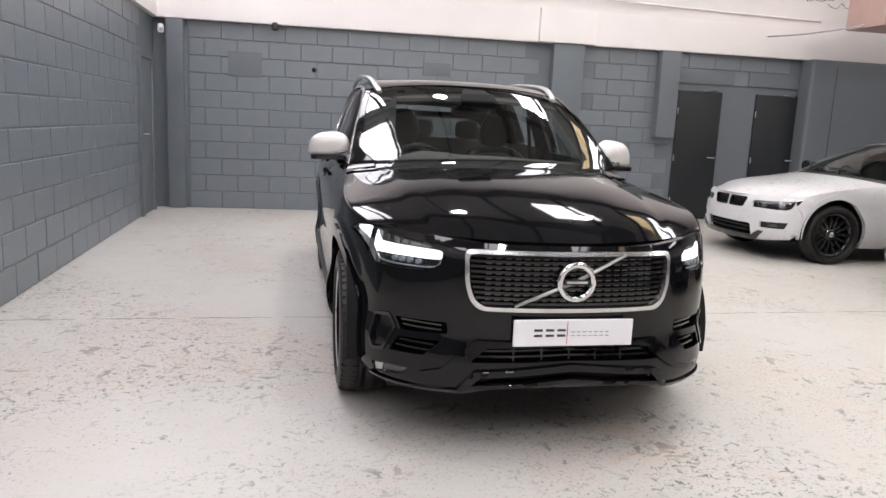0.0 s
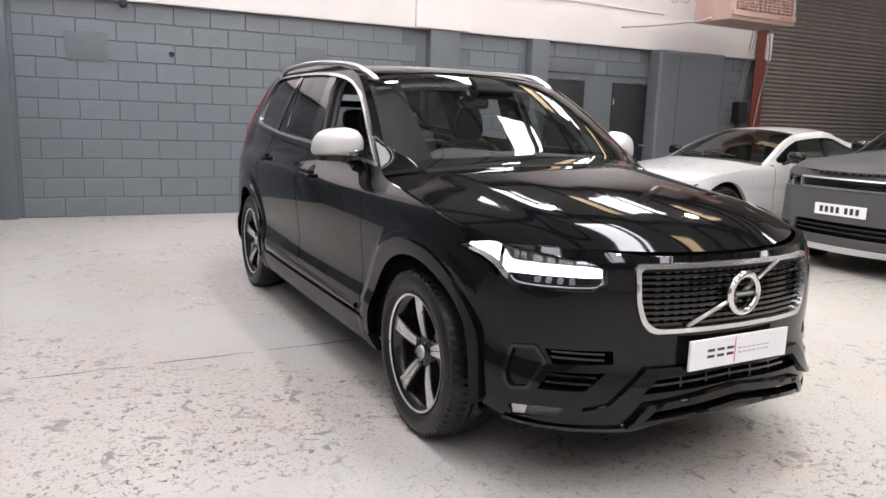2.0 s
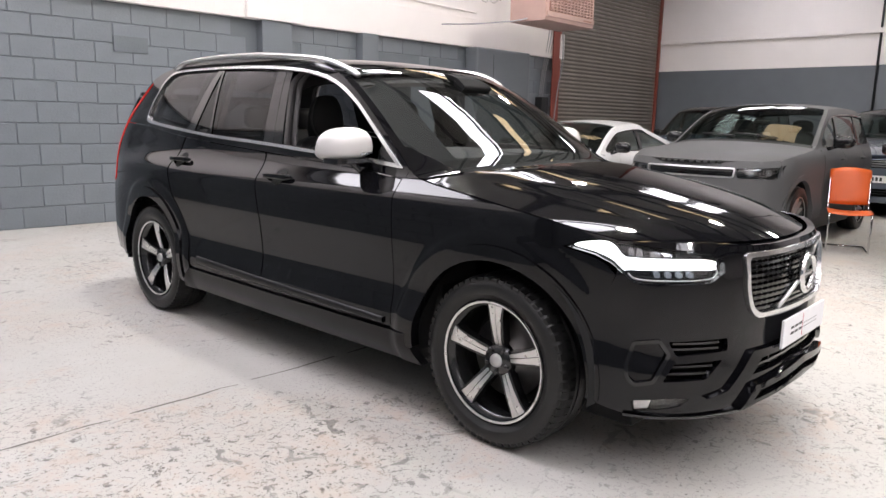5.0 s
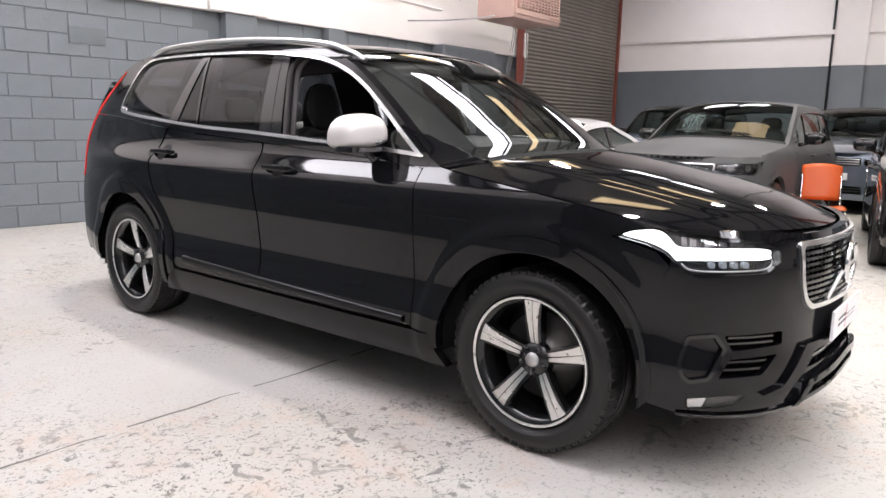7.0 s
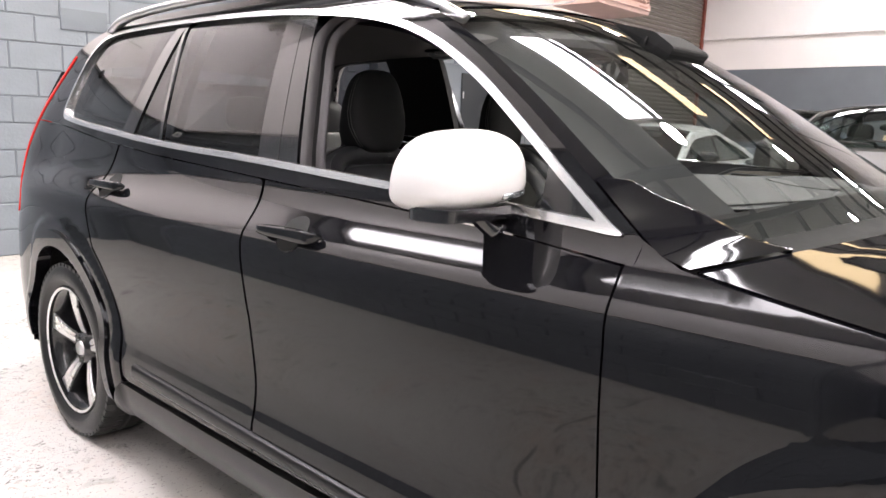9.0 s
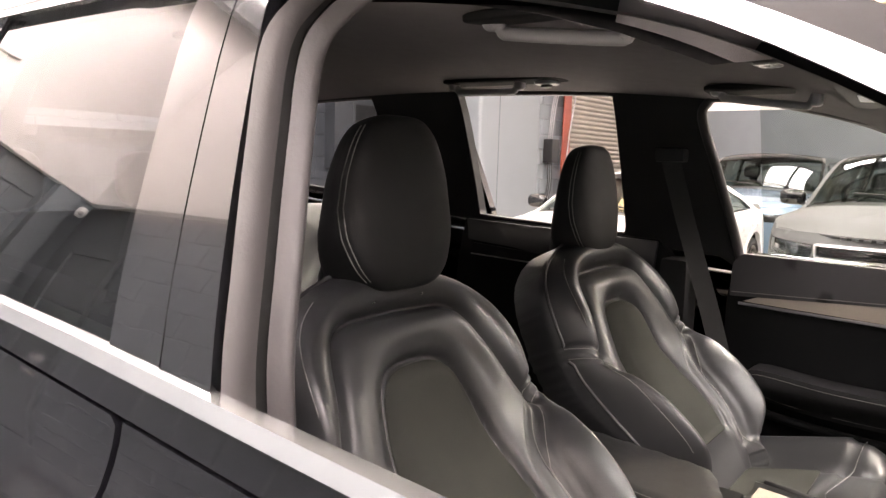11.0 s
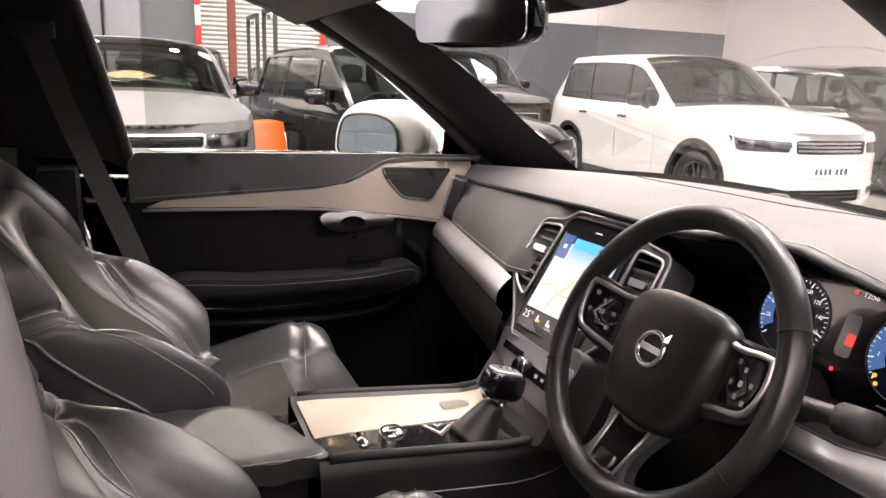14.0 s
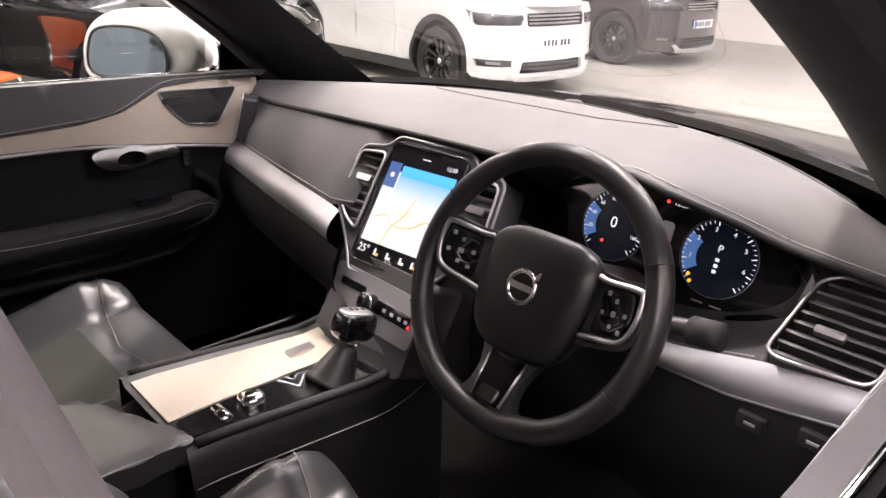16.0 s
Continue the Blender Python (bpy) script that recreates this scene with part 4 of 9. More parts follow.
mk("bumper_cavity", *sheet(mirrored_outline([(0, 0.30), (XC.ux(0.6), 0.29), (XC.uy(-0.52), 0.34), (XC.uy(-0.52), 0.86), (XC.ux(0.4), 0.89), (0, 0.89)]), lift_front, step=0.08, depth=0.07), M["void"], suv)
# grille: chrome frame, bars, badge ring and diagonal
mk("grille_frame", *sheet(GRILLE, lift_front, [front_uz(inset(0.017))], step=0.03, flange=0.03, depth=-0.012, hole_flange=0.04), M["trim_bright"], suv, "bright chrome grille surround")
gi = np.array(inset(0.02))
for k in range(10):
    z = 0.662 + k * 0.0215
    xs = np.interp(z, [0.65, 0.68, 0.75, 0.87], [0.37, 0.408, 0.43, 0.438])
    mk("grille_bar", *sheet(front_uz([(-xs, z - 0.0055), (xs, z - 0.0055), (xs, z + 0.0055), (-xs, z + 0.0055)]), lift_front, step=0.06, depth=0.006, flange=0.03), M["gloss_black"], suv)
V, F = [], []
for k in range(9):
    z = 0.673 + k * 0.0215
    for i, x in enumerate(np.arange(-0.36, 0.37, 0.04)):
        a = XC.xz([(abs(x), z)])
        p = lift_front([(math.copysign(a[0][0], x if x else 1), z)], 0.02)[0]
        q = len(V)
        V += [p + np.array(d) for d in ((-0.012, 0, -0.002), (0.012, 0, -0.002), (0.012, 0, 0.002), (-0.012, 0, 0.002))]
        F.append((q, q + 1, q + 2, q + 3))
mk("grille_dash", V, F, M["dash_metal"], suv, "small bright dashes between the grille bars")["kind"] = "stuff"
# plain near-black sheet; paints the shade behind the grille bars
mk("grille_mesh", *sheet(front_uz(gi), lift_front, step=0.05, depth=0.035), M["void"], suv)
mk("grille_diagonal", *tube([lift_front([(XC.ux(0.25) * 1, 0.655)], -0.008)[0], (0.0, -0.905, 0.762), lift_front([(-XC.ux(0.225), 0.868)], -0.008)[0]], 0.008, 8), M["satin"], suv, "satin diagonal bar")
ring = [(0.072 * math.cos(w), -0.912, 0.762 + 0.072 * math.sin(w)) for w in np.linspace(0, 2 * math.pi, 40, endpoint=False)]
badge = mk("badge_ring", *tube(ring, 0.014, 10, True), M["chrome"], suv, "round chrome badge")
mk("badge_bar", *sheet([(-0.055, 0.75), (0.055, 0.75), (0.055, 0.774), (-0.055, 0.774)], lambda p, d: np.c_[p[:, 0], np.full(len(p), -0.918) + d, p[:, 1]], step=0.05, flange=0.01), M["gloss_black"], badge)
mk("badge_line", *sheet([(-0.045, 0.7575), (0.045, 0.7575), (0.045, 0.7665), (-0.045, 0.7665)], lambda p, d: np.c_[p[:, 0], np.full(len(p), -0.9195) + d, p[:, 1]], step=0.05, flange=0.001), M["satin"], badge)
# lower bars, splitter and plate
for z, w in ((0.438, 0.385), (0.462, 0.36)):
    mk("intake_bar", *sheet(mirrored_outline([(0, z + 0.003), (XC.ux(w), z - 0.011), (XC.ux(w), z - 0.002), (0, z + 0.012)]), lift_front, step=0.08, depth=0.02, flange=0.03), M["gloss_black"], suv)
for x in (-0.24, -0.12, 0.0, 0.12, 0.24):
    mk("intake_post", *sheet(front_uz([(x - 0.005, 0.415), (x + 0.005, 0.415), (x + 0.005, 0.482), (x - 0.005, 0.482)]), lift_front, step=0.05, depth=0.024, flange=0.03), M["gloss_black"], suv)
sp = [(0, 0.318), (XC.ux(0.30), 0.314), (XC.ux(0.44), 0.273), (XC.ux(0.6), 0.266), (XC.uy(-0.55), 0.268), (XC.uy(-0.55), 0.280), (XC.ux(0.6), 0.280), (XC.ux(0.45), 0.288), (XC.ux(0.31), 0.330), (0, 0.334)]
mk("splitter", *sheet(mirrored_outline(sp), lift_front, step=0.03, depth=-0.012, flange=0.06), M["gloss_black"], suv, "gloss black front splitter")
for h, nm in ((SLOT_B, "slot_fin"), (SLOT_C, "slot_fin")):
    for s in (0.35, 0.7):
        lo, hi = h[:, 1].min(), h[:, 1].max()
        z = lo + (hi - lo) * s
        both(nm, XC.panel(np.array([(h[:, 0].min() + 0.03, z - 0.004), (h[:, 0].max() - 0.02, z - 0.004), (h[:, 0].max() - 0.02, z + 0.004), (h[:, 0].min() + 0.03, z + 0.004)]), step=0.06, depth=0.015, flange=0.03), M["gloss_black"], suv)
both("corner_panel", XC.panel(band(SLOT_SIDE, 0.016), step=0.03, depth=0.012, flange=0.01), BP, suv)
both("corner_blade", XC.panel(SLOT_SIDE, [band(SLOT_SIDE, 0.014)], step=0.03, depth=-0.006, flange=0.02), M["gloss_black"], suv)
blade = lambda name, half, depth, label: mk(name, *sheet(mirrored_outline([(0 if x == 0 else XC.ux(x), z) for x, z in half]), lift_front, step=0.02, depth=depth, flange=0.04), BP, suv, label)
blade("intake_frame", [(0, 0.490), (0.352, 0.477), (0.422, 0.414), (0.50, 0.360), (0.58, 0.340), (0.60, 0.352), (0.525, 0.376), (0.40, 0.508), (0.27, 0.508), (0, 0.508)], -0.020, "gloss black edge over the lower intake")
blade("chin", [(0, 0.389), (0.37, 0.355), (0.44, 0.287), (0.465, 0.287), (0.398, 0.377), (0, 0.417)], -0.024, "gloss black chin moulding")
blade("lower_lip", [(0, 0.338), (0.405, 0.298), (0.44, 0.287), (0.424, 0.314), (0, 0.354)], -0.018, "gloss black lower lip")
for mirr in (lambda v: v, mirror):
    fog = mk("fog_lamp", *mirr(XC.panel(FOG, step=0.03, depth=0.015)), M["gloss_black"], suv, "small front fog lamp")
    mk("fog_lens", *mirr(XC.panel(np.array([(0.88, 0.331), (0.82, 0.339), (0.83, 0.307), (0.875, 0.299)]), step=0.03, depth=0.01, flange=0.005)), M["satin"], fog)
both("fog_cover", XC.panel(FOG, step=0.03, depth=0.002), M["glass_lamp"], suv)
plate = part("front_plate", box_bm(-0.26, 0.26, -0.925, -0.915, 0.495, 0.607, 0.002), M["plate_white"], suv, "white dealer show plate")
FLAT = lambda p, d: np.c_[p[:, 0], np.full(len(p), -0.9262) + d, p[:, 1]]


def plate_bar(name, x0, x1, z0, z1, material):
    mk(name, *sheet([(x0, z0), (x1, z0), (x1, z1), (x0, z1)], FLAT, step=0.2, flange=0.001), material, plate, smooth=False)


for x in (-0.155, -0.105, -0.055):
    plate_bar("word_bar", x - 0.018, x + 0.018, 0.535, 0.545, M["ink"])
    plate_bar("word_bar", x - 0.018, x + 0.018, 0.558, 0.568, M["ink"])
plate_bar("divider", -0.031, -0.028, 0.505, 0.598, M["ink_red"])
for i in range(7):
    plate_bar("word_bar", -0.012 + i * 0.025, 0.004 + i * 0.025, 0.537, 0.541, M["ink_grey"])
    plate_bar("word_bar", -0.012 + i * 0.025, 0.004 + i * 0.025, 0.553, 0.557, M["ink_grey"])
# headlamps
for sgn in (1, -1):
    mir = (lambda v: v) if sgn == 1 else mirror
    hl = mk("headlamp", *mir(XC.panel(LAMP, step=0.03, depth=0.055, flange=-0.05)), M["gloss_black"], suv, "headlamp with a lit hammer-shaped light bar")
    t_bar = catmull([(1.135, 0.887), (1.09, 0.902), (1.03, 0.908), (0.99, 0.896), (0.955, 0.862), (0.92, 0.853), (0.75, 0.852), (0.60, 0.848), (0.59, 0.83), (0.60, 0.816), (0.75, 0.815), (0.925, 0.811), (0.945, 0.808), (0.985, 0.842), (1.05, 0.868)], True, 3)
    t_bar = on_lamp(t_bar)
    mk("light_bar", *mir(XC.panel(t_bar, step=0.03, depth=0.028, flange=0.02)), M["lamp_on"], hl, "white glowing light bar")
    rim_line = XC.skirt(on_lamp(catmull([(0.93, 0.80), (0.90, 0.780), (0.815, 0.777), (0.63, 0.781), (0.588, 0.80), (0.588, 0.815)], False, 5)), 0.024)
    rv, rf = tube(rim_line, 0.003, 6)
    mk("lower_light_line", *mir((rv, rf)), M["satin"], hl, "thin bright lower line")
    for k in range(4):
        u = 0.675 + k * 0.045
        mk("led_lens", *mir(XC.panel(rounded([(u, 0.792), (u + 0.024, 0.792), (u + 0.024, 0.814), (u, 0.814)], 0.0108), step=0.03, depth=0.028, flange=0.02)), M["lamp_dim"], hl)
    for u, w in ((0.655, 0.022), (0.715, 0.03), (0.775, 0.018), (0.83, 0.022), (0.893, 0.014), (0.925, 0.012)):
        mk("reflector", *mir(XC.panel(rounded([(u - w, 0.858), (u + w, 0.860), (u + w * 0.9, 0.886 + (u - 0.66) * 0.05), (u - w * 0.8, 0.878 + (u - 0.66) * 0.05)], 0.01), step=0.03, depth=0.04, flange=0.01)), M["lamp_chrome"], hl)
    mk("lamp_cover", *mir(XC.panel(LAMP, step=0.03, depth=0.003)), M["glass_lamp"], hl, "clear lamp cover")
# bonnet, wings, doors, quarters
crease_y = lambda y: smooth01((y + 0.49) / 0.25) * smooth01((0.47 - y) / 0.06)
bonnet_relief = lambda y, v: 0.006 * crease_y(y) * (smooth01((0.80 - 0.16 * (0.46 - y) - abs(v)) / 0.10) - 0.55 * smooth01((0.52 - 0.20 * (0.46 - y) - abs(v)) / 0.22))
mk("bonnet", *XC.roof_part(-0.485, 0.472, 34, 90, -0.985, 0.985, relief=bonnet_relief), BP, suv, "gloss black bonnet with two raised creases")
mk("scuttle", *XC.roof_part(0.475, 0.60, 5, 24, -0.98, 0.98, depth=0.014), M["scuttle"], suv, "black plastic scuttle panel")
wing = [(0.573, 0.34), (0.46, 0.34)] + arc(0.0, 0.362, 0.438, 0, 195, 24, 1.04) + [(-0.452, 0.50), (-0.43, 0.60), (-0.47, 0.72), (-0.497, 0.80), (-0.455, 0.843), (-0.40, 0.863), (-0.30, 0.888), (-0.36, 0.914), (-0.43, 0.928), (-0.497, 0.921)] + XC.edge(-0.49, 0.57, 14) + [(0.586, 1.07), (0.5755, 0.95)]
both("front_wing", XC.panel(XC.yz(wing), step=0.018, flange=0.03), BP, suv, "gloss black front wing")
d1 = [(0.578, 0.40), (1.615, 0.40), (1.63, 0.78), (1.68, 1.05)] + belt(1.705, 0.592, 12, -0.004) + [(0.58, 0.95)]
d2 = [(1.716, 1.135), (1.69, 1.05), (1.64, 0.78), (1.626, 0.40), (2.395, 0.40)] + arc(2.984, 0.37, 0.56, 176, 128, 8, 1.06) + [(2.70, 1.02)] + belt(2.66, 1.73, 10, -0.004)
q1 = [(2.43, 0.36)] + arc(2.984, 0.362, 0.438, 184, -8, 24, 1.04) + [(3.5, 0.32), (3.72, 0.36), (3.74, 0.62), (3.73, 1.275)] + belt(3.72, 2.675, 10, -0.004) + [(2.713, 1.02)] + arc(2.984, 0.37, 0.548, 128, 176, 8, 1.06)
for nm, o, lb in (("front_door", d1, "gloss black front door"), ("rear_door", d2, "gloss black rear door"), ("rear_quarter", q1, "gloss black rear quarter panel")):
    both(nm, XC.panel(XC.yz(o), step=0.022, flange=0.05), BP, suv, lb)
sill = [(0.40, 0.245), (2.56, 0.245), (2.43, 0.385), (0.47, 0.385)]
both("sill", XC.panel(XC.yz(sill), step=0.025, depth=-0.010, flange=0.05), M["satin_black"], suv, "black sill moulding")
strip = [(0.60, 0.405), (2.33, 0.43), (2.33, 0.475), (0.70, 0.44)]


def strip_at(y, k):
    """The moulding low on the doors: along y, and from its lower to its upper edge."""
    lo, hi = 0.405 + 0.025 * (y - 0.62) / 1.7, 0.437 + 0.04 * (y - 0.62) / 1.7
    z, d = ((lo, 0.004), (lo + 0.001, -0.008), (lo + 0.007, -0.013), (hi - 0.007, -0.013), (hi - 0.001, -0.008), (hi, 0.004))[k]
    return tuple(XC.skirt(XC.yz([(y, z)]), d)[0])


both("door_strip", grid_surface(strip_at, np.linspace(0.62, 2.33, 40), range(6)), M["satin_black"], suv, "black door moulding")
# arch mouldings
for cy in (0.0, 2.984):
    last = 186 if cy == 0 else 190
    o = arc(cy, 0.362, 0.468, last, -4, 40, 1.055) + arc(cy, 0.362, 0.424, -4, last, 40, 1.015)
    both("arch_moulding", XC.panel(XC.yz(o), step=0.018, depth=-0.010, flange=0.05), BP, suv, "gloss black wheel arch moulding")
    for s in (1, -1):
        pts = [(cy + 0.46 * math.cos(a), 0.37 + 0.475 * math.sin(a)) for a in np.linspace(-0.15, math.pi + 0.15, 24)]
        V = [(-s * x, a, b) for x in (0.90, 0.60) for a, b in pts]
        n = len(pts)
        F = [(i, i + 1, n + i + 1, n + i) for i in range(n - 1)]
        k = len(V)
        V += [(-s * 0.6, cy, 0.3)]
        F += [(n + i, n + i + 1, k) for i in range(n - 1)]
        # liner coloured near-black to hold the shade inside the arch
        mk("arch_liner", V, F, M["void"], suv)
# upper side: pillars and cant rail with the window opening
up = belt(0.57, 3.72, 22) + [(3.74, 1.29)] + XC.edge(3.56, 0.565, 40)
both("side_frame", XC.panel(XC.yz(up), [XC.yz(DLO)], step=0.045, flange=0.02, hole_flange=0.03), BP, suv, "gloss black pillars and roof edge")
DLO2 = band(DLO, 0.017)
both("window_trim", XC.panel(XC.yz(DLO), [XC.yz(DLO2)], step=0.02, depth=-0.006, flange=0.02), M["trim_bright"], suv, "bright chrome window trim")


def clip_dlo(y0, y1, lean=0.0):
    """The part of the window opening between two slanted lines."""
    q = dense(DLO2, 0.02)
    leans = lean if isinstance(lean, tuple) else (lean, lean)
    for yy, sg, ln in ((y0, 1, leans[0]), (y1, -1, leans[1])):
        if yy is None:
            continue
        out = []
        f = lambda p: sg * (p[0] - (yy + ln * (p[1] - 1.15)))
        for i in range(len(q)):
            a, b = q[i], q[(i + 1) % len(q)]
            fa, fb = f(a), f(b)
            if fa >= 0:
                out.append(a)
            if (fa >= 0) != (fb >= 0):
                out.append(a + (b - a) * fa / (fa - fb))
        q = np.array(out)
    return q


rdg = mk("rear_door_glass", *XC.panel(XC.yz(clip_dlo(1.772, 2.346, (0.132, 0.2))), step=0.06, depth=0.012), M["glass_dark"], suv, "dark tinted rear door glass")
rdg.visible_shadow = False
qg = both("quarter_glass", XC.panel(XC.yz(clip_dlo(2.728, None, -0.437)), step=0.05, depth=0.012), M["glass_dark"], suv, "dark tinted quarter glass")
sg = both("small_glass", XC.panel(XC.yz(clip_dlo(2.368, 2.612, (0.2, -0.333))), step=0.05, depth=0.012), M["glass_dark"], suv, "dark tinted small glass")
for pane in (*qg, *sg):
    pane.visible_shadow = False
both("pillar_cover", XC.panel(XC.yz(clip_dlo(1.578, 1.664, (0.24, 0.172))), step=0.05, depth=0.006, flange=0.04), M["gloss_black"], suv, "gloss black centre pillar cover")
both("pillar_cover_rear", XC.panel(XC.yz(clip_dlo(1.670, 1.770, (0.172, 0.132))), step=0.05, depth=0.008, flange=0.03), M["gloss_black"], suv)
both("pillar_band", XC.panel(XC.yz(clip_dlo(2.614, 2.726, (-0.333, -0.437))), step=0.05, depth=0.006, flange=0.03), M["gloss_black"], suv)
both("pillar_bar", XC.panel(XC.yz(clip_dlo(2.348, 2.366, 0.2)), step=0.05, depth=0.006, flange=0.03), M["gloss_black"], suv)
pg = mk("passenger_glass", *mirror(XC.panel(XC.yz(clip_dlo(0.84, 1.53, 0.0)), step=0.06, depth=0.02)), M["glass_clear"], suv, "clear passenger door glass")
pg.visible_shadow = False
both("mirror_corner", XC.panel(XC.yz(clip_dlo(None, 0.80, 0.0)), step=0.05, depth=0.014), M["gloss_black"], suv)
# windscreen, roof
ws = mk("windscreen", *XC.roof_part(0.53, 1.27, 22, 28, -0.955, 0.955, depth=0.004, lip=0), M["glass_screen"], suv, "windscreen reflecting the rooflights")
ws.visible_shadow = False
for a, b in ((-0.999, -0.955), (0.955, 0.999)):
    mk("screen_pillar", *XC.roof_part(0.52, 1.30, 26, 4, a, b, lip=0.03), BP, suv)


def wing_ear(y, t):
    """The wing's upper corner, which runs up to the foot of the pillar and laps the glass; t past 1 is its turned-down edge."""
    inner = np.interp(y, [0.474, 0.56, 0.60, 0.635, 0.672, 0.686], [0.80, 0.825, 0.855, 0.903, 0.930, 0.985])
    v = 0.999 + (inner - 0.999) * min(1.0, t)
    return tuple(XC.sheet_at(y, -v, -0.006 if t <= 1 else 0.006))


both("wing_corner", grid_surface(wing_ear, np.linspace(0.474, 0.686, 28), [0, 0.2, 0.4, 0.6, 0.8, 0.95, 1.0, 1.01]), BP, suv, "gloss black wing corner at the pillar's foot")
mk("screen_band", *XC.roof_part(1.235, 1.285, 4, 24, -0.955, 0.955, depth=0.012, lip=0.0), M["gloss_black"], suv, "black edge of the windscreen")
mk("roof", *XC.roof_part(1.275, 3.57, 40, 26, -0.999, 0.999), BP, suv, "gloss black roof")
for sgn in (1, -1):
    pts = catmull([(0.60, 1.20, 1.565), (0.615, 1.30, 1.61), (0.63, 1.5, 1.66), (0.635, 2.0, 1.70), (0.635, 2.5, 1.708), (0.63, 2.95, 1.69), (0.62, 3.12, 1.65)], False, 6)
    pts[:, 0] *= -sgn
    mk("roof_rail", *tube(pts, 0.022, 10, flat=0.7), M["satin"], suv, "satin silver roof rail")
# rear: hatch, lamps
ur = float(XC.uy(3.745))
ue = float(XC.u[-1])
TGW = np.array([(ur + 0.16, 1.13), (ue - 0.003, 1.13), (ue - 0.003, 1.44), (ur + 0.10, 1.44), (ur + 0.07, 1.36)])
both("tailgate", XC.panel(np.array([(ur, 0.33), (ue, 0.33), (ue, 1.50), (ur - 0.02, 1.50), (ur, 1.29)]), [TGW], step=0.08, flange=0.03), BP, suv, "gloss black tailgate")
both("tailgate_glass", XC.panel(TGW, step=0.1, depth=0.01), M["glass_screen"], suv, "tailgate window")
TAIL = XC.yz(catmull([(3.745, 0.86), (3.81, 0.88), (3.815, 1.05), (3.785, 1.18), (3.675, 1.375), (3.50, 1.54), (3.487, 1.535), (3.655, 1.36), (3.745, 1.17), (3.75, 1.03)], True, 4))
both("tail_lamp", XC.panel(TAIL, step=0.03, depth=-0.005, flange=0.05), M["red_lamp"], suv, "tall red tail lamp")
# door handles: a bar bowed off the skin over a disc for the round dish's shade
for y, z in ((1.478, 1.030), (2.60, 1.064)):
    def bar(t, a, y=y, z=z):
        """Cross-section a of the bar at t of its length, -1 to 1."""
        yy = y + 0.122 * t
        skin = XC.skirt(np.array([[float(XC.uy(yy)), z]]))[0]
        end = (1 - abs(t) ** 6) ** 0.5
        stand = 0.006 + 0.026 * smooth01((1 - abs(t)) / 0.16)
        f = lambda w: math.copysign(abs(w) ** 0.7, w)
        return (skin[0] - stand - 0.011 * end * f(math.cos(a)), yy, z + (0.0165 - 0.003 * t) * end * f(math.sin(a)))
    dish = np.array([(y - 0.004 + 0.050 * math.cos(w), z - 0.004 + 0.043 * math.sin(w)) for w in np.linspace(0, 2 * math.pi, 32, endpoint=False)])
    rim = XC.skirt(XC.yz(dish), -0.001)[16:33]
    for mirr in (lambda v: v, mirror):
        hd = mk("door_handle", *mirr(grid_surface(bar, np.linspace(-1, 1, 33), np.linspace(-math.pi, math.pi, 21))), BP, suv, "gloss black door handle")
        # no hollow here: a flat near-black disc paints the dish's shade
        mk("handle_cup", *mirr(sheet(XC.yz(dish), XC.skirt, step=0.02, depth=-0.002, flange=0.002)), M["void"], hd, "dark dish behind the handle")
        # added bead that stands for the highlight on the dish's lower edge
        mk("cup_rim", *mirr(tube(rim, 0.0022, 6)), BP, hd)
# wheels
wh = wheel("wheel", "black five-spoke alloy wheel with diamond-cut faces", pose(-0.795, 0.0, 0.362))
wh.parent = suv
for x, y, turn in ((-0.795, 2.984, 0), (0.795, 0.0, 180), (0.795, 2.984, 180)):
    copy_thing(wh, pose(x, y, 0.362, 0, 0, turn))
# underbody
box("underbody", -0.72, 0.72, -0.55, 3.75, 0.20, 0.42, M["void"], suv)
box("engine_block", -0.6, 0.6, -0.62, 0.35, 0.42, 0.84, M["void"], suv)
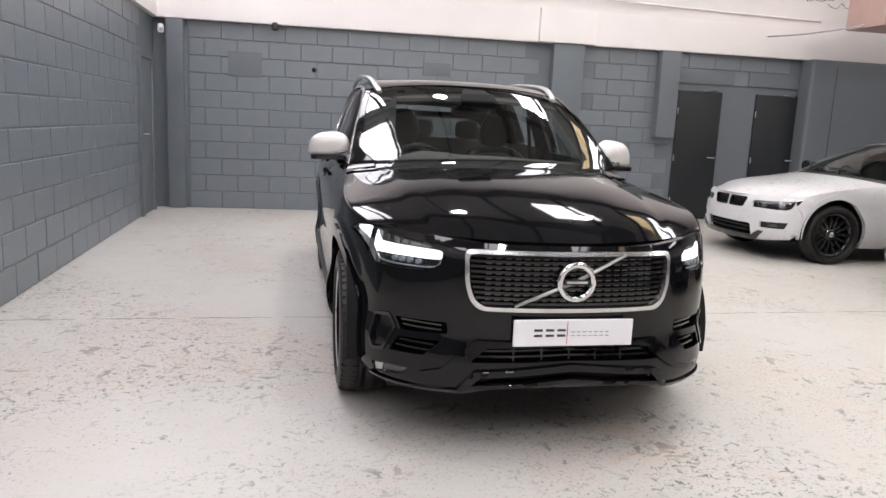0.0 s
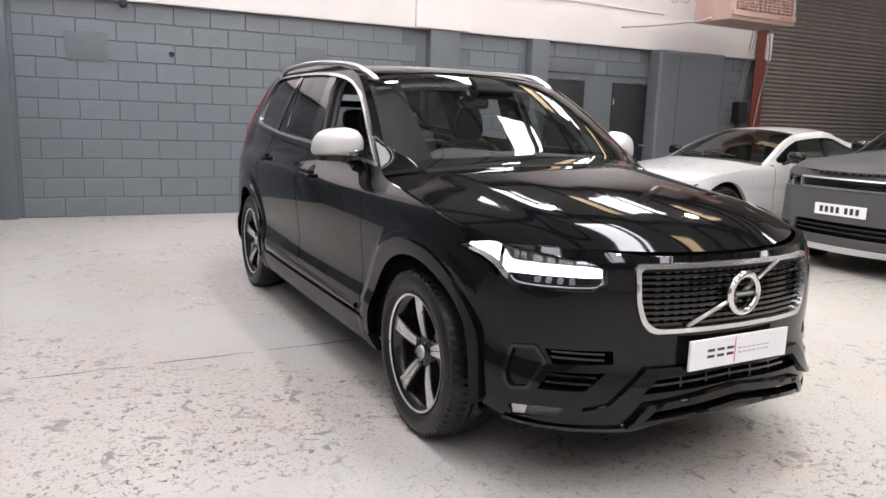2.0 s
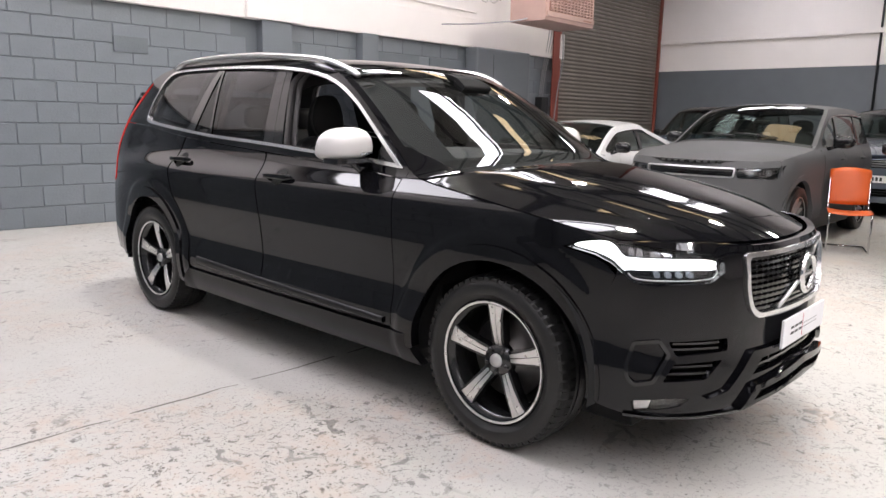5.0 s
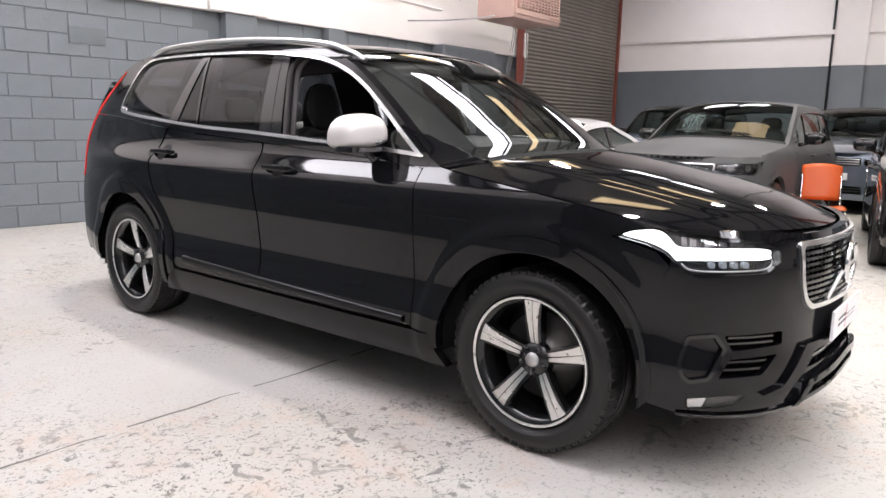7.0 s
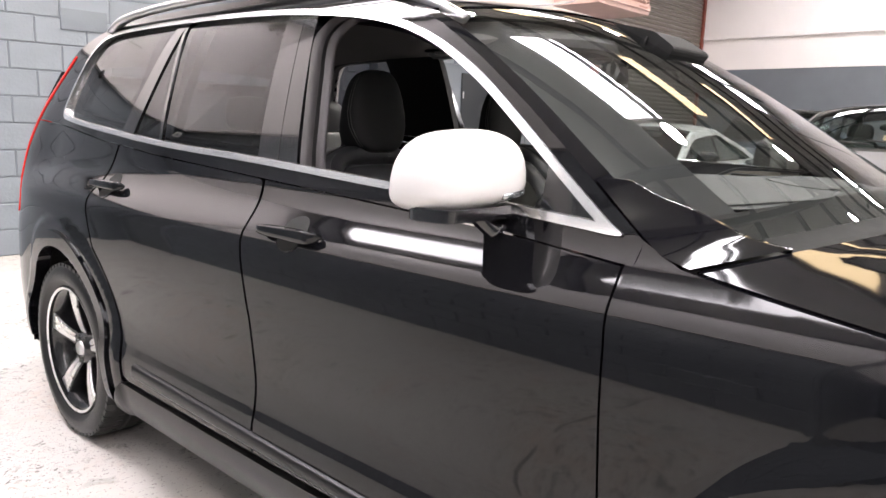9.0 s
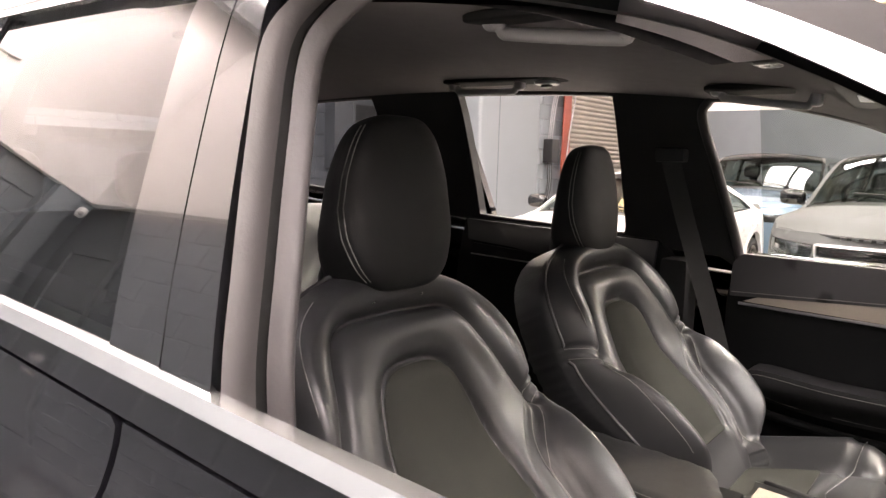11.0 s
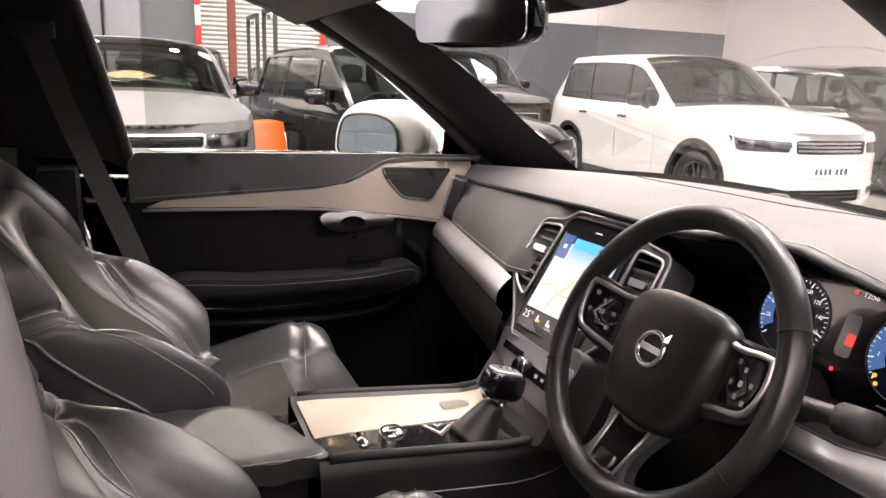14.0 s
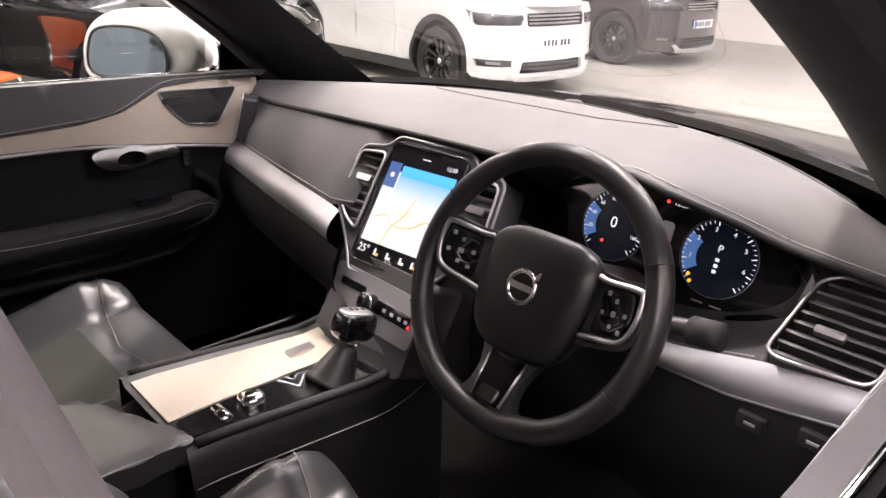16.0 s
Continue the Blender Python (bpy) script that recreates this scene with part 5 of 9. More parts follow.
# door mirrors
for sgn in (1, -1):
    c = Vector((-0.935 * sgn, 0.93, 1.20))

    def shell(u, v, sgn=sgn, c=c):
        x, y, z = _sb((0, 0, 0), (1, 1, 1), 2.9, u, v, 0.0)
        x *= 0.128 * (1 - 0.10 * max(0, z))
        y *= 0.105 if y < 0 else 0.035
        z *= 0.098 if z > 0 else 0.052
        return (c.x - sgn * x, c.y + y + 0.03 * x / 0.128, c.z + z - 0.012 * x / 0.128)
    mr = mk("mirror_housing", *grid_surface(shell, np.linspace(-math.pi / 2, math.pi / 2, 24), np.linspace(-math.pi, math.pi, 40)), M["white_mirror"], suv, "silver-white door mirror")
    foot = rounded([(-0.112, -0.085), (0.10, -0.09), (0.112, 0.02), (-0.11, 0.03)], 0.04)
    mk("mirror_foot", *extrude2(foot, lambda p, d, sgn=sgn, c=c: (c.x + sgn * p[0], c.y + p[1] - 0.006, c.z + d + 0.08 * p[0] * 0), -0.068, -0.044), M["gloss_black"], mr, "black lower mirror half")
    mk("mirror_arm", *tube(catmull([(c.x + sgn * 0.06, 0.915, 1.14), (c.x + sgn * 0.075, 0.90, 1.12), (-0.845 * sgn, 0.875, 1.095)], False, 4), 0.031, 10, flat=0.8), M["gloss_black"], mr, "black mirror arm")
    lens = catmull([(-0.108, -0.035), (-0.105, 0.04), (-0.07, 0.078), (0.03, 0.084), (0.095, 0.06), (0.112, 0.0), (0.09, -0.04), (0.0, -0.047)], True, 4) * 0.77
    mk("mirror_glass", *extrude2(lens, lambda p, d, sgn=sgn, c=c: (c.x + sgn * p[0], c.y + 0.038 + d - p[0] * 0.23, c.z + p[1]), 0.0, 0.003), M["mirror_glass"], mr, "blue-tinted mirror glass")
    rim = [(c.x + sgn * p[0], c.y + 0.0395 - p[0] * 0.23, c.z + p[1]) for p in lens]
    mk("mirror_rim", *tube(np.array(rim), 0.0035, 6, True), M["black_plastic"], mr, "black rim round the mirror glass")
    mk("mirror_lamp", *tube([shell(-0.40, w) for w in np.linspace(-2.9, -1.7, 8)], 0.007, 8), M["lamp_chrome"], mr, "slim indicator lamp")
    if sgn < 0:   # the passenger's mirror is turned towards the driver
        mr.matrix_world = Matrix.Translation(c) @ Matrix.Rotation(radians(20), 4, "Z") @ Matrix.Scale(1.18, 4) @ Matrix.Translation(-c)

# ---------- the black SUV: inside ----------
M["leather"] = mat("black_leather", (0.027, 0.0278, 0.030), 0.36, var=0.15, scale=9, bump=0.06, bump_scale=420, rough_var=0.15, spec=0.85)
M["wheel_leather"] = mat("worn_wheel_leather", (0.011, 0.011, 0.0115), 0.33, var=0.2, scale=12, bump=0.04, bump_scale=500, rough_var=0.25)
M["headrest"] = mat("black_soft_leather", (0.0092, 0.0094, 0.0102), 0.6, var=0.15, scale=9, bump=0.06, bump_scale=420)
M["nubuck"] = mat("grey_nubuck", (0.040, 0.041, 0.037), 0.95, var=0.2, scale=14, bump=0.15, bump_scale=500, spec=0.1)
M["armrest_leather"] = mat("worn_armrest_leather", (0.021, 0.0212, 0.022), 0.46, var=0.25, scale=6, bump=0.05, bump_scale=420, rough_var=0.25, spec=0.7)
M["console_leather"] = mat("black_console_leather", (0.012, 0.0122, 0.013), 0.42, var=0.15, scale=9, bump=0.05, bump_scale=420, spec=0.6)
M["stitch"] = mat("pale_stitching", (0.25, 0.245, 0.235), 0.8)
M["soft"] = mat("charcoal_soft_dash", (0.052, 0.050, 0.0525), 0.62, var=0.1, scale=5, bump=0.12, bump_scale=600)
M["liner"] = mat("charcoal_headliner", (0.15, 0.141, 0.142), 0.95, var=0.12, scale=30, bump=0.2, bump_scale=700, spec=0.1)
M["trim_dark"] = mat("dark_pillar_trim", (0.0135, 0.0138, 0.0148), 0.65, var=0.12, spec=0.35, bump=0.08, bump_scale=500)
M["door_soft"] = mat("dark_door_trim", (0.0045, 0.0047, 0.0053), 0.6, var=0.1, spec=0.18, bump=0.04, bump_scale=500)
M["metal_mesh"] = mat("pale_metal_mesh_inlay", (0.44, 0.385, 0.32), 0.42, 0.35, var=0.06, scale=300, bump=0.2, bump_scale=900)
M["alu"] = mat("brushed_aluminium", (0.36, 0.36, 0.37), 0.42, 0.75, var=0.06, scale=40)
M["handle_metal"] = mat("bright_handle_metal", (0.22, 0.215, 0.215), 0.3, 1.0, var=0.04)
M["handle_grey"] = mat("grey_handle_plastic", (0.26, 0.255, 0.255), 0.32, var=0.08)
M["pillar_edge"] = mat("grey_pillar_edge", (0.045, 0.041, 0.042), 0.55, var=0.2, scale=14, bump=0.05, bump_scale=200)
M["carpet"] = mat("black_carpet", (0.012, 0.012, 0.012), 1.0, bump=0.4, bump_scale=300)
M["screen_blue"] = mat("map_display_blue", (0.02, 0.1, 0.2), 0.2, emit=(0.05, 0.42, 0.85), strength=0.5)
M["screen_map"] = mat("map_display", (0.1, 0.1, 0.1), 0.2, emit=(0.78, 0.86, 0.9), strength=0.42)
M["screen_road"] = mat("map_display_road", (0.1, 0.1, 0.1), 0.2, emit=(0.95, 0.72, 0.3), strength=0.4)
M["screen_green"] = mat("map_display_park", (0.1, 0.1, 0.1), 0.2, emit=(0.72, 0.85, 0.72), strength=0.42)
M["screen_navy"] = mat("map_display_navy", (0.02, 0.03, 0.08), 0.2, emit=(0.06, 0.16, 0.42), strength=0.3)
M["screen_text"] = mat("display_white", (0.1, 0.1, 0.1), 0.3, emit=(0.9, 0.93, 1.0), strength=0.45)
M["dial_blue"] = mat("dial_blue_glow", (0.01, 0.02, 0.05), 0.3, emit=(0.12, 0.3, 0.75), strength=0.2)
M["dial_dark"] = mat("dial_face", (0.006, 0.008, 0.014), 0.25, emit=(0.02, 0.04, 0.09), strength=0.03)
M["lamp_red"] = mat("warning_light_red", (0.1, 0.01, 0.01), 0.3, emit=(1.0, 0.06, 0.05), strength=0.6)
M["lamp_amber"] = mat("warning_light_amber", (0.1, 0.05, 0.01), 0.3, emit=(1.0, 0.5, 0.05), strength=0.5)
M["orange"] = mat("orange_plastic", (0.52, 0.08, 0.006), 0.4, var=0.06)


FIT = Matrix.Translation((-0.012, 0.095, 0.104)) @ Matrix.Scale(0.935, 4)   # cabin fittings to their true size


def fitted(ob, dz=0.0):
    ob.matrix_world = Matrix.Translation((0, 0, dz)) @ FIT
    return ob


def line3(pts, n=6):
    return catmull(pts, False, n)


# headliner and pillar trims
lin = XC.roof_part(1.20, 3.5, 30, 22, -0.97, 0.97, depth=0.075, lip=0)
mk("headliner", *lin, M["liner"], suv, "charcoal fabric headliner")
FRONT_ARCH = [(0.67, 1.14), (0.74, 1.19), (0.865, 1.292), (1.04, 1.412), (1.23, 1.506), (1.45, 1.563), (1.60, 1.583), (1.635, 1.57), (1.65, 1.53), (1.635, 1.40), (1.605, 1.25), (1.59, 1.15)]
inner_up = lambda arch: belt(1.62, 3.6, 16, 0.045) + XC.edge(3.45, 0.66, 36, -0.012) + [(0.60, 1.11)] + [tuple(p) for p in catmull(arch, False, 4)]
FAR_ARCH = FRONT_ARCH[:9] + [(1.618, 1.40), (1.582, 1.25), (1.56, 1.15)]
holes = [XC.yz(band(clip_dlo(1.86, 2.40, 0.0), 0.02)), XC.yz(band(clip_dlo(2.72, None, 0.0), 0.02))]
for arch, mirr in ((FRONT_ARCH, lambda v: v), (FAR_ARCH, mirror)):
    mk("pillar_trim", *mirr(XC.panel(XC.yz(inner_up(arch)), holes, step=0.05, depth=0.085, flange=-0.03, hole_flange=-0.035)), M["trim_dark"], suv, "dark pillar trim")
far_edge = XC.skirt(XC.yz(catmull(FAR_ARCH, False, 8)), 0.082) * np.array([-1, 1, 1])
mk("far_door_seal", *tube(far_edge, 0.012, 8), M["pillar_edge"], suv, "grey rubber door seal")


def pillar_swell(y, v):
    """The trim bulges into the cabin and tucks in under the headliner at its upper end."""
    return 0.03 - 0.05 * math.sin(math.pi * min(1, max(0, (abs(v) - 0.72) / 0.265))) * smooth01((1.31 - y) / 0.16)


for a, b in ((-0.985, -0.72), (0.72, 0.985)):
    mk("screen_pillar_trim", *XC.roof_part(0.56, 1.30, 24, 17, a, b, depth=0.055, lip=0, relief=pillar_swell), M["trim_dark"], suv, "dark windscreen pillar trim")
mk("header_trim", *XC.roof_part(1.19, 1.29, 5, 22, -0.96, 0.96, depth=0.05, lip=0.02), M["liner"], suv)
seal = [(-0.728, 1.568, 1.06), (-0.725, 1.575, 1.10), (-0.722, 1.585, 1.20), (-0.70, 1.60, 1.30), (-0.665, 1.625, 1.42), (-0.635, 1.64, 1.52), (-0.61, 1.625, 1.565), (-0.60, 1.58, 1.588), (-0.597, 1.50, 1.592)]
seal = catmull(seal, False, 8)
mid = np.array([-0.75, 1.1, 1.2])


def reveal(lo, hi, bulge, back):
    """A band of the pillar's edge, from lo to hi of the way out from the trim to the window frame, rounded by bulge."""
    def at(k, t):
        p = np.array(seal[k], float)
        w = mid - p
        w[0] = 0
        w /= np.linalg.norm(w)
        q = p + np.array([-0.085, 0, 0]) * (lo + (hi - lo) * t) + w * (bulge * math.sin(math.pi * t) - back)
        return tuple(q)
    return at


ds = mk("door_seal", *grid_surface(reveal(0.0, 0.40, 0.016, 0.0), range(len(seal)), np.linspace(0, 1, 10)), M["pillar_edge"], suv, "grey pillar edge with rubber door seal")
mk("seal_groove", *grid_surface(reveal(0.38, 0.56, 0.0, 0.004), range(len(seal)), np.linspace(0, 1, 3)), M["rubber"], ds, "black rubber seal")
mk("door_frame_edge", *grid_surface(reveal(0.55, 1.0, 0.006, 0.0), range(len(seal)), np.linspace(0, 1, 6)), M["pillar_edge"], ds, "grey door frame edge")
# floor, tunnel, firewall, rear
box("cabin_floor", -0.78, 0.78, 0.45, 3.6, 0.40, 0.44, M["carpet"], suv, "black carpet floor")
box("firewall", -0.78, 0.78, 0.40, 0.45, 0.40, 1.05, M["void"], suv)
bench = box("rear_bench", -0.68, 0.68, 2.45, 2.95, 0.45, 0.80, M["leather"], suv, "black leather rear bench", bevel=0.06, seg=4)
bb = part("bench_back", box_bm(-0.68, 0.68, -0.08, 0.08, 0, 0.52, 0.05, 4), M["leather"], bench, smooth=True, sharp=50)
bb.matrix_world = pose(0, 2.85, 0.75, -22)
for x in (-0.45, 0.0, 0.45):
    mk("bench_headrest", *superbox((x, 3.08, 1.33), (0.12, 0.05, 0.085), 3.2), M["leather"], bench)

for sgn in (1, -1):
    box("boot_trim", sgn * 0.58 - 0.08, sgn * 0.58 + 0.08, 3.39, 3.43, 0.75, 1.27, M["trim_dark"], suv, "dark boot side trim", bevel=0.015)

# seats
LEAN = radians(27)


def seat(cx, sgn, label):
    """A front seat; sgn is 1 when its outer side (towards the door) has the larger x."""
    st = thing("front_seat", label, "car seat", "front seats")
    fitted(st)
    o = Vector((cx, 1.575, 0.745))
    upv, fwd = Vector((0, math.sin(LEAN), math.cos(LEAN))), Vector((0, -math.cos(LEAN), math.sin(LEAN)))
    knots = catmull([(-0.25, 0.17), (-0.13, 0.178), (-0.06, 0.216), (0, 0.248), (0.1, 0.270), (0.2, 0.276), (0.28, 0.280), (0.36, 0.280), (0.42, 0.266), (0.46, 0.241), (0.49, 0.205), (0.515, 0.155), (0.535, 0.09), (0.545, 0.0)], False, 8)
    hw = lambda b: np.interp(b, knots[:, 0], knots[:, 1])
    loop = lambda b0, n: np.array([(-hw(b), b) for b in np.linspace(b0, 0.544, n)] + [(hw(b), b) for b in np.linspace(0.544, b0, n)])
    outline = loop(-0.13, 60)

    sym = lambda half: np.array(half + [(-x, b) for x, b in reversed(half)])
    r1 = catmull(sym([(0.236, 0.232), (0.212, 0.285), (0.182, 0.375), (0.158, 0.425), (0.120, 0.450), (0.05, 0.456)]), False, 6)
    r2 = catmull(sym([(0.122, 0.0), (0.126, 0.10), (0.122, 0.18), (0.111, 0.26), (0.094, 0.325), (0.072, 0.356), (0.043, 0.369), (0.015, 0.372)]), False, 6)
    straps = [np.array([(s * 0.276, 0.288), (s * 0.248, 0.262), (s * 0.205, 0.212), (s * 0.168, 0.150), (s * 0.160, 0.08), (s * 0.157, -0.05)]) for s in (1, -1)]
    pdist = lambda p, line: np.concatenate([np.sqrt(((q[:, None] - line[None]) ** 2).sum(2)).min(1) for q in np.array_split(p, len(p) // 1500 + 1)])
    fine = lambda line: np.concatenate([np.linspace(a, b, 12) for a, b in zip(line[:-1], line[1:])])
    d0, d1, d2 = dense(loop(-0.25, 90), 0.0015), fine(r1), fine(r2)
    d3 = np.concatenate([fine(catmull(q, False, 3)) for q in straps])
    soft = lambda t: np.clip(t, 0, 1) * (2 - np.clip(t, 0, 1))

    b_of = lambda p: p[:, 1]

    def height(p):
        """How far the cushion stands forwards of its plane."""
        a, b = p[:, 0], p[:, 1]
        s = np.abs(a)
        e0, e1, e2, e3 = (pdist(p, q) for q in (d0, d1, d2, d3))
        outer = (s > np.interp(b, [-0.13, 0.08, 0.15, 0.212, 0.262, 0.288], [0.155, 0.160, 0.168, 0.205, 0.248, 0.276])) & (b < 0.288)
        bol = np.where(outer, 0.060 * soft(e3 / 0.075), 0.0) + 0.022 * smooth01((s - 0.11) / 0.12) * smooth01((0.47 - b) / 0.14)
        t0 = np.clip(e0 / 0.042, 0, 1)
        t0 = t0 * (2 - t0)
        groove = 0.011 * np.exp(-(np.minimum(e1, e2) / 0.0075) ** 2) + 0.0065 * np.exp(-((e3 - 0.014) / 0.0045) ** 2)
        return 0.06 * t0 + np.where(inside(p, r2), 0.020 * smooth01(e2 / 0.035), 0.026 * soft(np.minimum(e1, e2) / 0.045)) + 0.004 * soft(e3 / 0.02) + bol * t0 - groove

    def lift(p, depth=0.0):
        p = np.array(p, float)
        h = height(p) - depth - 0.075 * smooth01((b_of(p)) / 0.25)
        return np.array([tuple(o + Vector((a, 0, 0)) + upv * b + fwd * k) for (a, b), k in zip(p, h)])

    tb = np.linspace(0, 1, 150)
    tb = -0.13 + 0.674 * (0.7 * tb + 0.3 * np.sin(tb * math.pi / 2))
    ta = np.linspace(-1, 1, 144)
    ta = 0.5 * ta + 0.5 * np.sin(ta * math.pi / 2)
    flat = np.array([(a * max(0.004, hw(b)), b) for b in tb for a in ta])
    P = lift(flat).reshape(len(tb), len(ta), 3)
    for back, narrow in ((0.012, 1.0), (0.045, 0.965), (0.045, 0.90)):
        off, mid_x = np.array(tuple(fwd)) * back, np.array([cx, 0, 0])
        tuck = lambda q: (q - off - mid_x) * np.array([narrow, 1, 1]) + mid_x
        P = np.concatenate([tuck(P[:, :1]), P, tuck(P[:, -1:])], 1)
        P = np.concatenate([P, tuck(P[-1:])], 0)
    nr, nc = P.shape[:2]
    quads = [(i * nc + j, i * nc + j + 1, i * nc + nc + j + 1, i * nc + nc + j) for i in range(nr - 1) for j in range(nc - 1)]
    back_rest = mk("backrest", P.reshape(-1, 3), quads, M["leather"], st, "black leather backrest with stitched bolsters")
    mk("insert", *sheet(r2 * np.array([0.95, 1.0]) - np.array([0, 0.007]), lift, step=0.008, depth=-0.003, flange=0.015), M["nubuck"], back_rest, "grey nubuck centre panel")
    mk("back_shell", *sheet(outline, lambda p, d: np.array([tuple(o + Vector((a * 0.88, 0, 0)) + upv * b + fwd * (-0.10)) for a, b in p]), step=0.06), M["black_plastic"], st)

    def seam(name, line, r=0.0009):
        mk(name, *tube(lift(line, -0.0012), r, 4), M["stitch"], back_rest, "pale stitching")
    piped = [np.array([(sd * hw(b) * 0.985, b) for b in np.linspace(0.0, 0.272, 30)]) for sd in (1, -1)]
    over = np.linspace(0.305, 0.537, 40)
    piped.append(np.array([(-hw(b) * 0.985, b) for b in over] + [(hw(b) * 0.985, b) for b in over[::-1]]))
    for q in piped:
        mk("piping", *tube(lift(catmull(q, False, 2), -0.001), 0.0042, 6), M["leather"], back_rest, "black leather piping")
    for sd in (1, -1):
        seam("edge_seam", np.array([(sd * hw(b) * 0.91, b) for b in np.linspace(0.02, 0.24, 30)]), 0.0008)
        seam("edge_seam", np.array([(sd * hw(b) * 0.90, b * 0.985) for b in np.linspace(0.335, 0.50, 24)]), 0.0008)
    for q in straps:
        for dd in (0.011, -0.013):
            seam("strap_seam", catmull(q + np.array([0, dd]), False, 5), 0.0008)
    # headrest
    fore = 1.0 if cx < 0 else 0.0   # the driver's headrest sits further forwards
    hm = pose(cx + 0.012 * fore, 1.83 - 0.021 * fore, 1.312 + 0.010 * fore, -12)
    HX, HY, HZ = 0.114 + 0.010 * fore, 0.040 + 0.008 * fore, 0.134 + 0.008 * fore

    def hr_shape(p):
        p = np.array(p, float)
        z = p[:, 2] / HZ
        p[:, 0] *= np.interp(z, [-1, -0.75, -0.35, -0.05, 0.3, 0.7, 1.0], [0.80, 0.92, 1.06, 1.08, 0.99, 0.83, 0.70])
        p[:, 1] *= np.where(p[:, 1] > 0, np.interp(z, [-1, -0.6, 0, 0.6, 1], [2.6, 2.1, 1.4, 1.05, 0.9]), 1.0)
        p[:, 1] += np.where(p[:, 1] < 0, 0.022 * (p[:, 0] / 0.14) ** 2, 0) - 0.012 * z
        return p
    hv, hf = grid_surface(lambda u, v: _sb((0, 0, 0), (HX, HY, HZ), 4.2, u, v, 0.0), np.linspace(-math.pi / 2, math.pi / 2, 30), np.linspace(-math.pi, math.pi, 48))
    hr = mk("headrest", np.array([hm @ Vector(p) for p in hr_shape(hv)]), hf, M["headrest"], st, "black leather headrest")
    for s in (1, -1):
        for dx in (0.0, 0.022):
            pts = []
            for zz in np.linspace(-0.86, 0.86, 22):
                k = (1 - abs(zz) ** 4.2) ** (1 / 4.2)
                xx = k * (0.972 + dx)
                yy = -k * (1 - min(1, abs(xx / k)) ** 4.2) ** (1 / 4.2)
                pts.append((s * xx * HX, yy * HY - 0.0005, zz * HZ))
            mk("headrest_seam", *tube(np.array([hm @ Vector(p) for p in hr_shape(pts)]), 0.0011, 4), M["stitch"], hr)
        mk("headrest_post", *tube([(cx + s * 0.06, 1.81, 1.21), (cx + s * 0.06, 1.79, 1.165)], 0.007, 8), M["chrome"], hr)
    mk("headrest_neck", *superbox((cx, 1.855, 1.185), (0.088, 0.062, 0.060), 3.0, 12, 20), M["headrest"], hr)
    # cushion
    y0, y1 = 1.10, 1.66
    co = rounded([(-0.255, y0 + 0.03), (0.255, y0 + 0.03), (0.265, y1), (-0.265, y1)], 0.07, 5)

    def clift(p, depth=0.0):
        p = np.array(p, float)
        a, y = p[:, 0], p[:, 1]
        s = np.clip(np.abs(a) / 0.26, 0, 1)
        zb = np.interp(y, [1.1, 1.16, 1.25, 1.45, 1.66], [0.685, 0.735, 0.725, 0.675, 0.655])
        bol = 0.065 * smooth01((s - 0.5) / 0.35) * smooth01((y - 1.10) / 0.14)
        rim = -0.11 * np.clip((s - 0.8) / 0.2, 0, 1) ** 2.5 - 0.10 * np.clip((1.17 - y) / 0.06, 0, 1) ** 2
        g = 0.012 * (np.exp(-((np.abs(a) - 0.15) / 0.009) ** 2) + np.exp(-((y - 1.265 + 0.05 * s) / 0.009) ** 2))
        return np.c_[cx + a, y, zb + bol + rim - g - depth]

    cu = mk("cushion", *sheet(co, clift, step=0.015, flange=0.16), M["leather"], st, "black leather seat cushion")
    mk("cushion_insert", *sheet(rounded([(-0.14, 1.285), (0.14, 1.285), (0.14, 1.6), (-0.14, 1.6)], 0.02), clift, step=0.03, depth=-0.005, flange=0.01), M["nubuck"], cu, "grey nubuck centre panel")
    for a in (-0.235, 0.235):
        pts = clift(np.array([(a, y) for y in np.linspace(1.15, 1.6, 16)]), -0.002)
        mk("cushion_seam", *tube(pts, 0.0008, 4), M["stitch"], cu)
    pts = clift(np.array([(a, 1.253 - 0.05 * min(1, abs(a) / 0.26)) for a in np.linspace(-0.24, 0.24, 24)]), -0.002)
    mk("cushion_seam", *tube(pts, 0.0008, 4), M["stitch"], cu)
    box("seat_base", cx - 0.22, cx + 0.22, 1.2, 1.72, 0.44, 0.62, M["black_plastic"], st, bevel=0.02)
    return st


seat(-0.375, -1, "black leather driver's seat with grey nubuck centre")
seat(0.395, 1, "black leather passenger seat with grey nubuck centre")


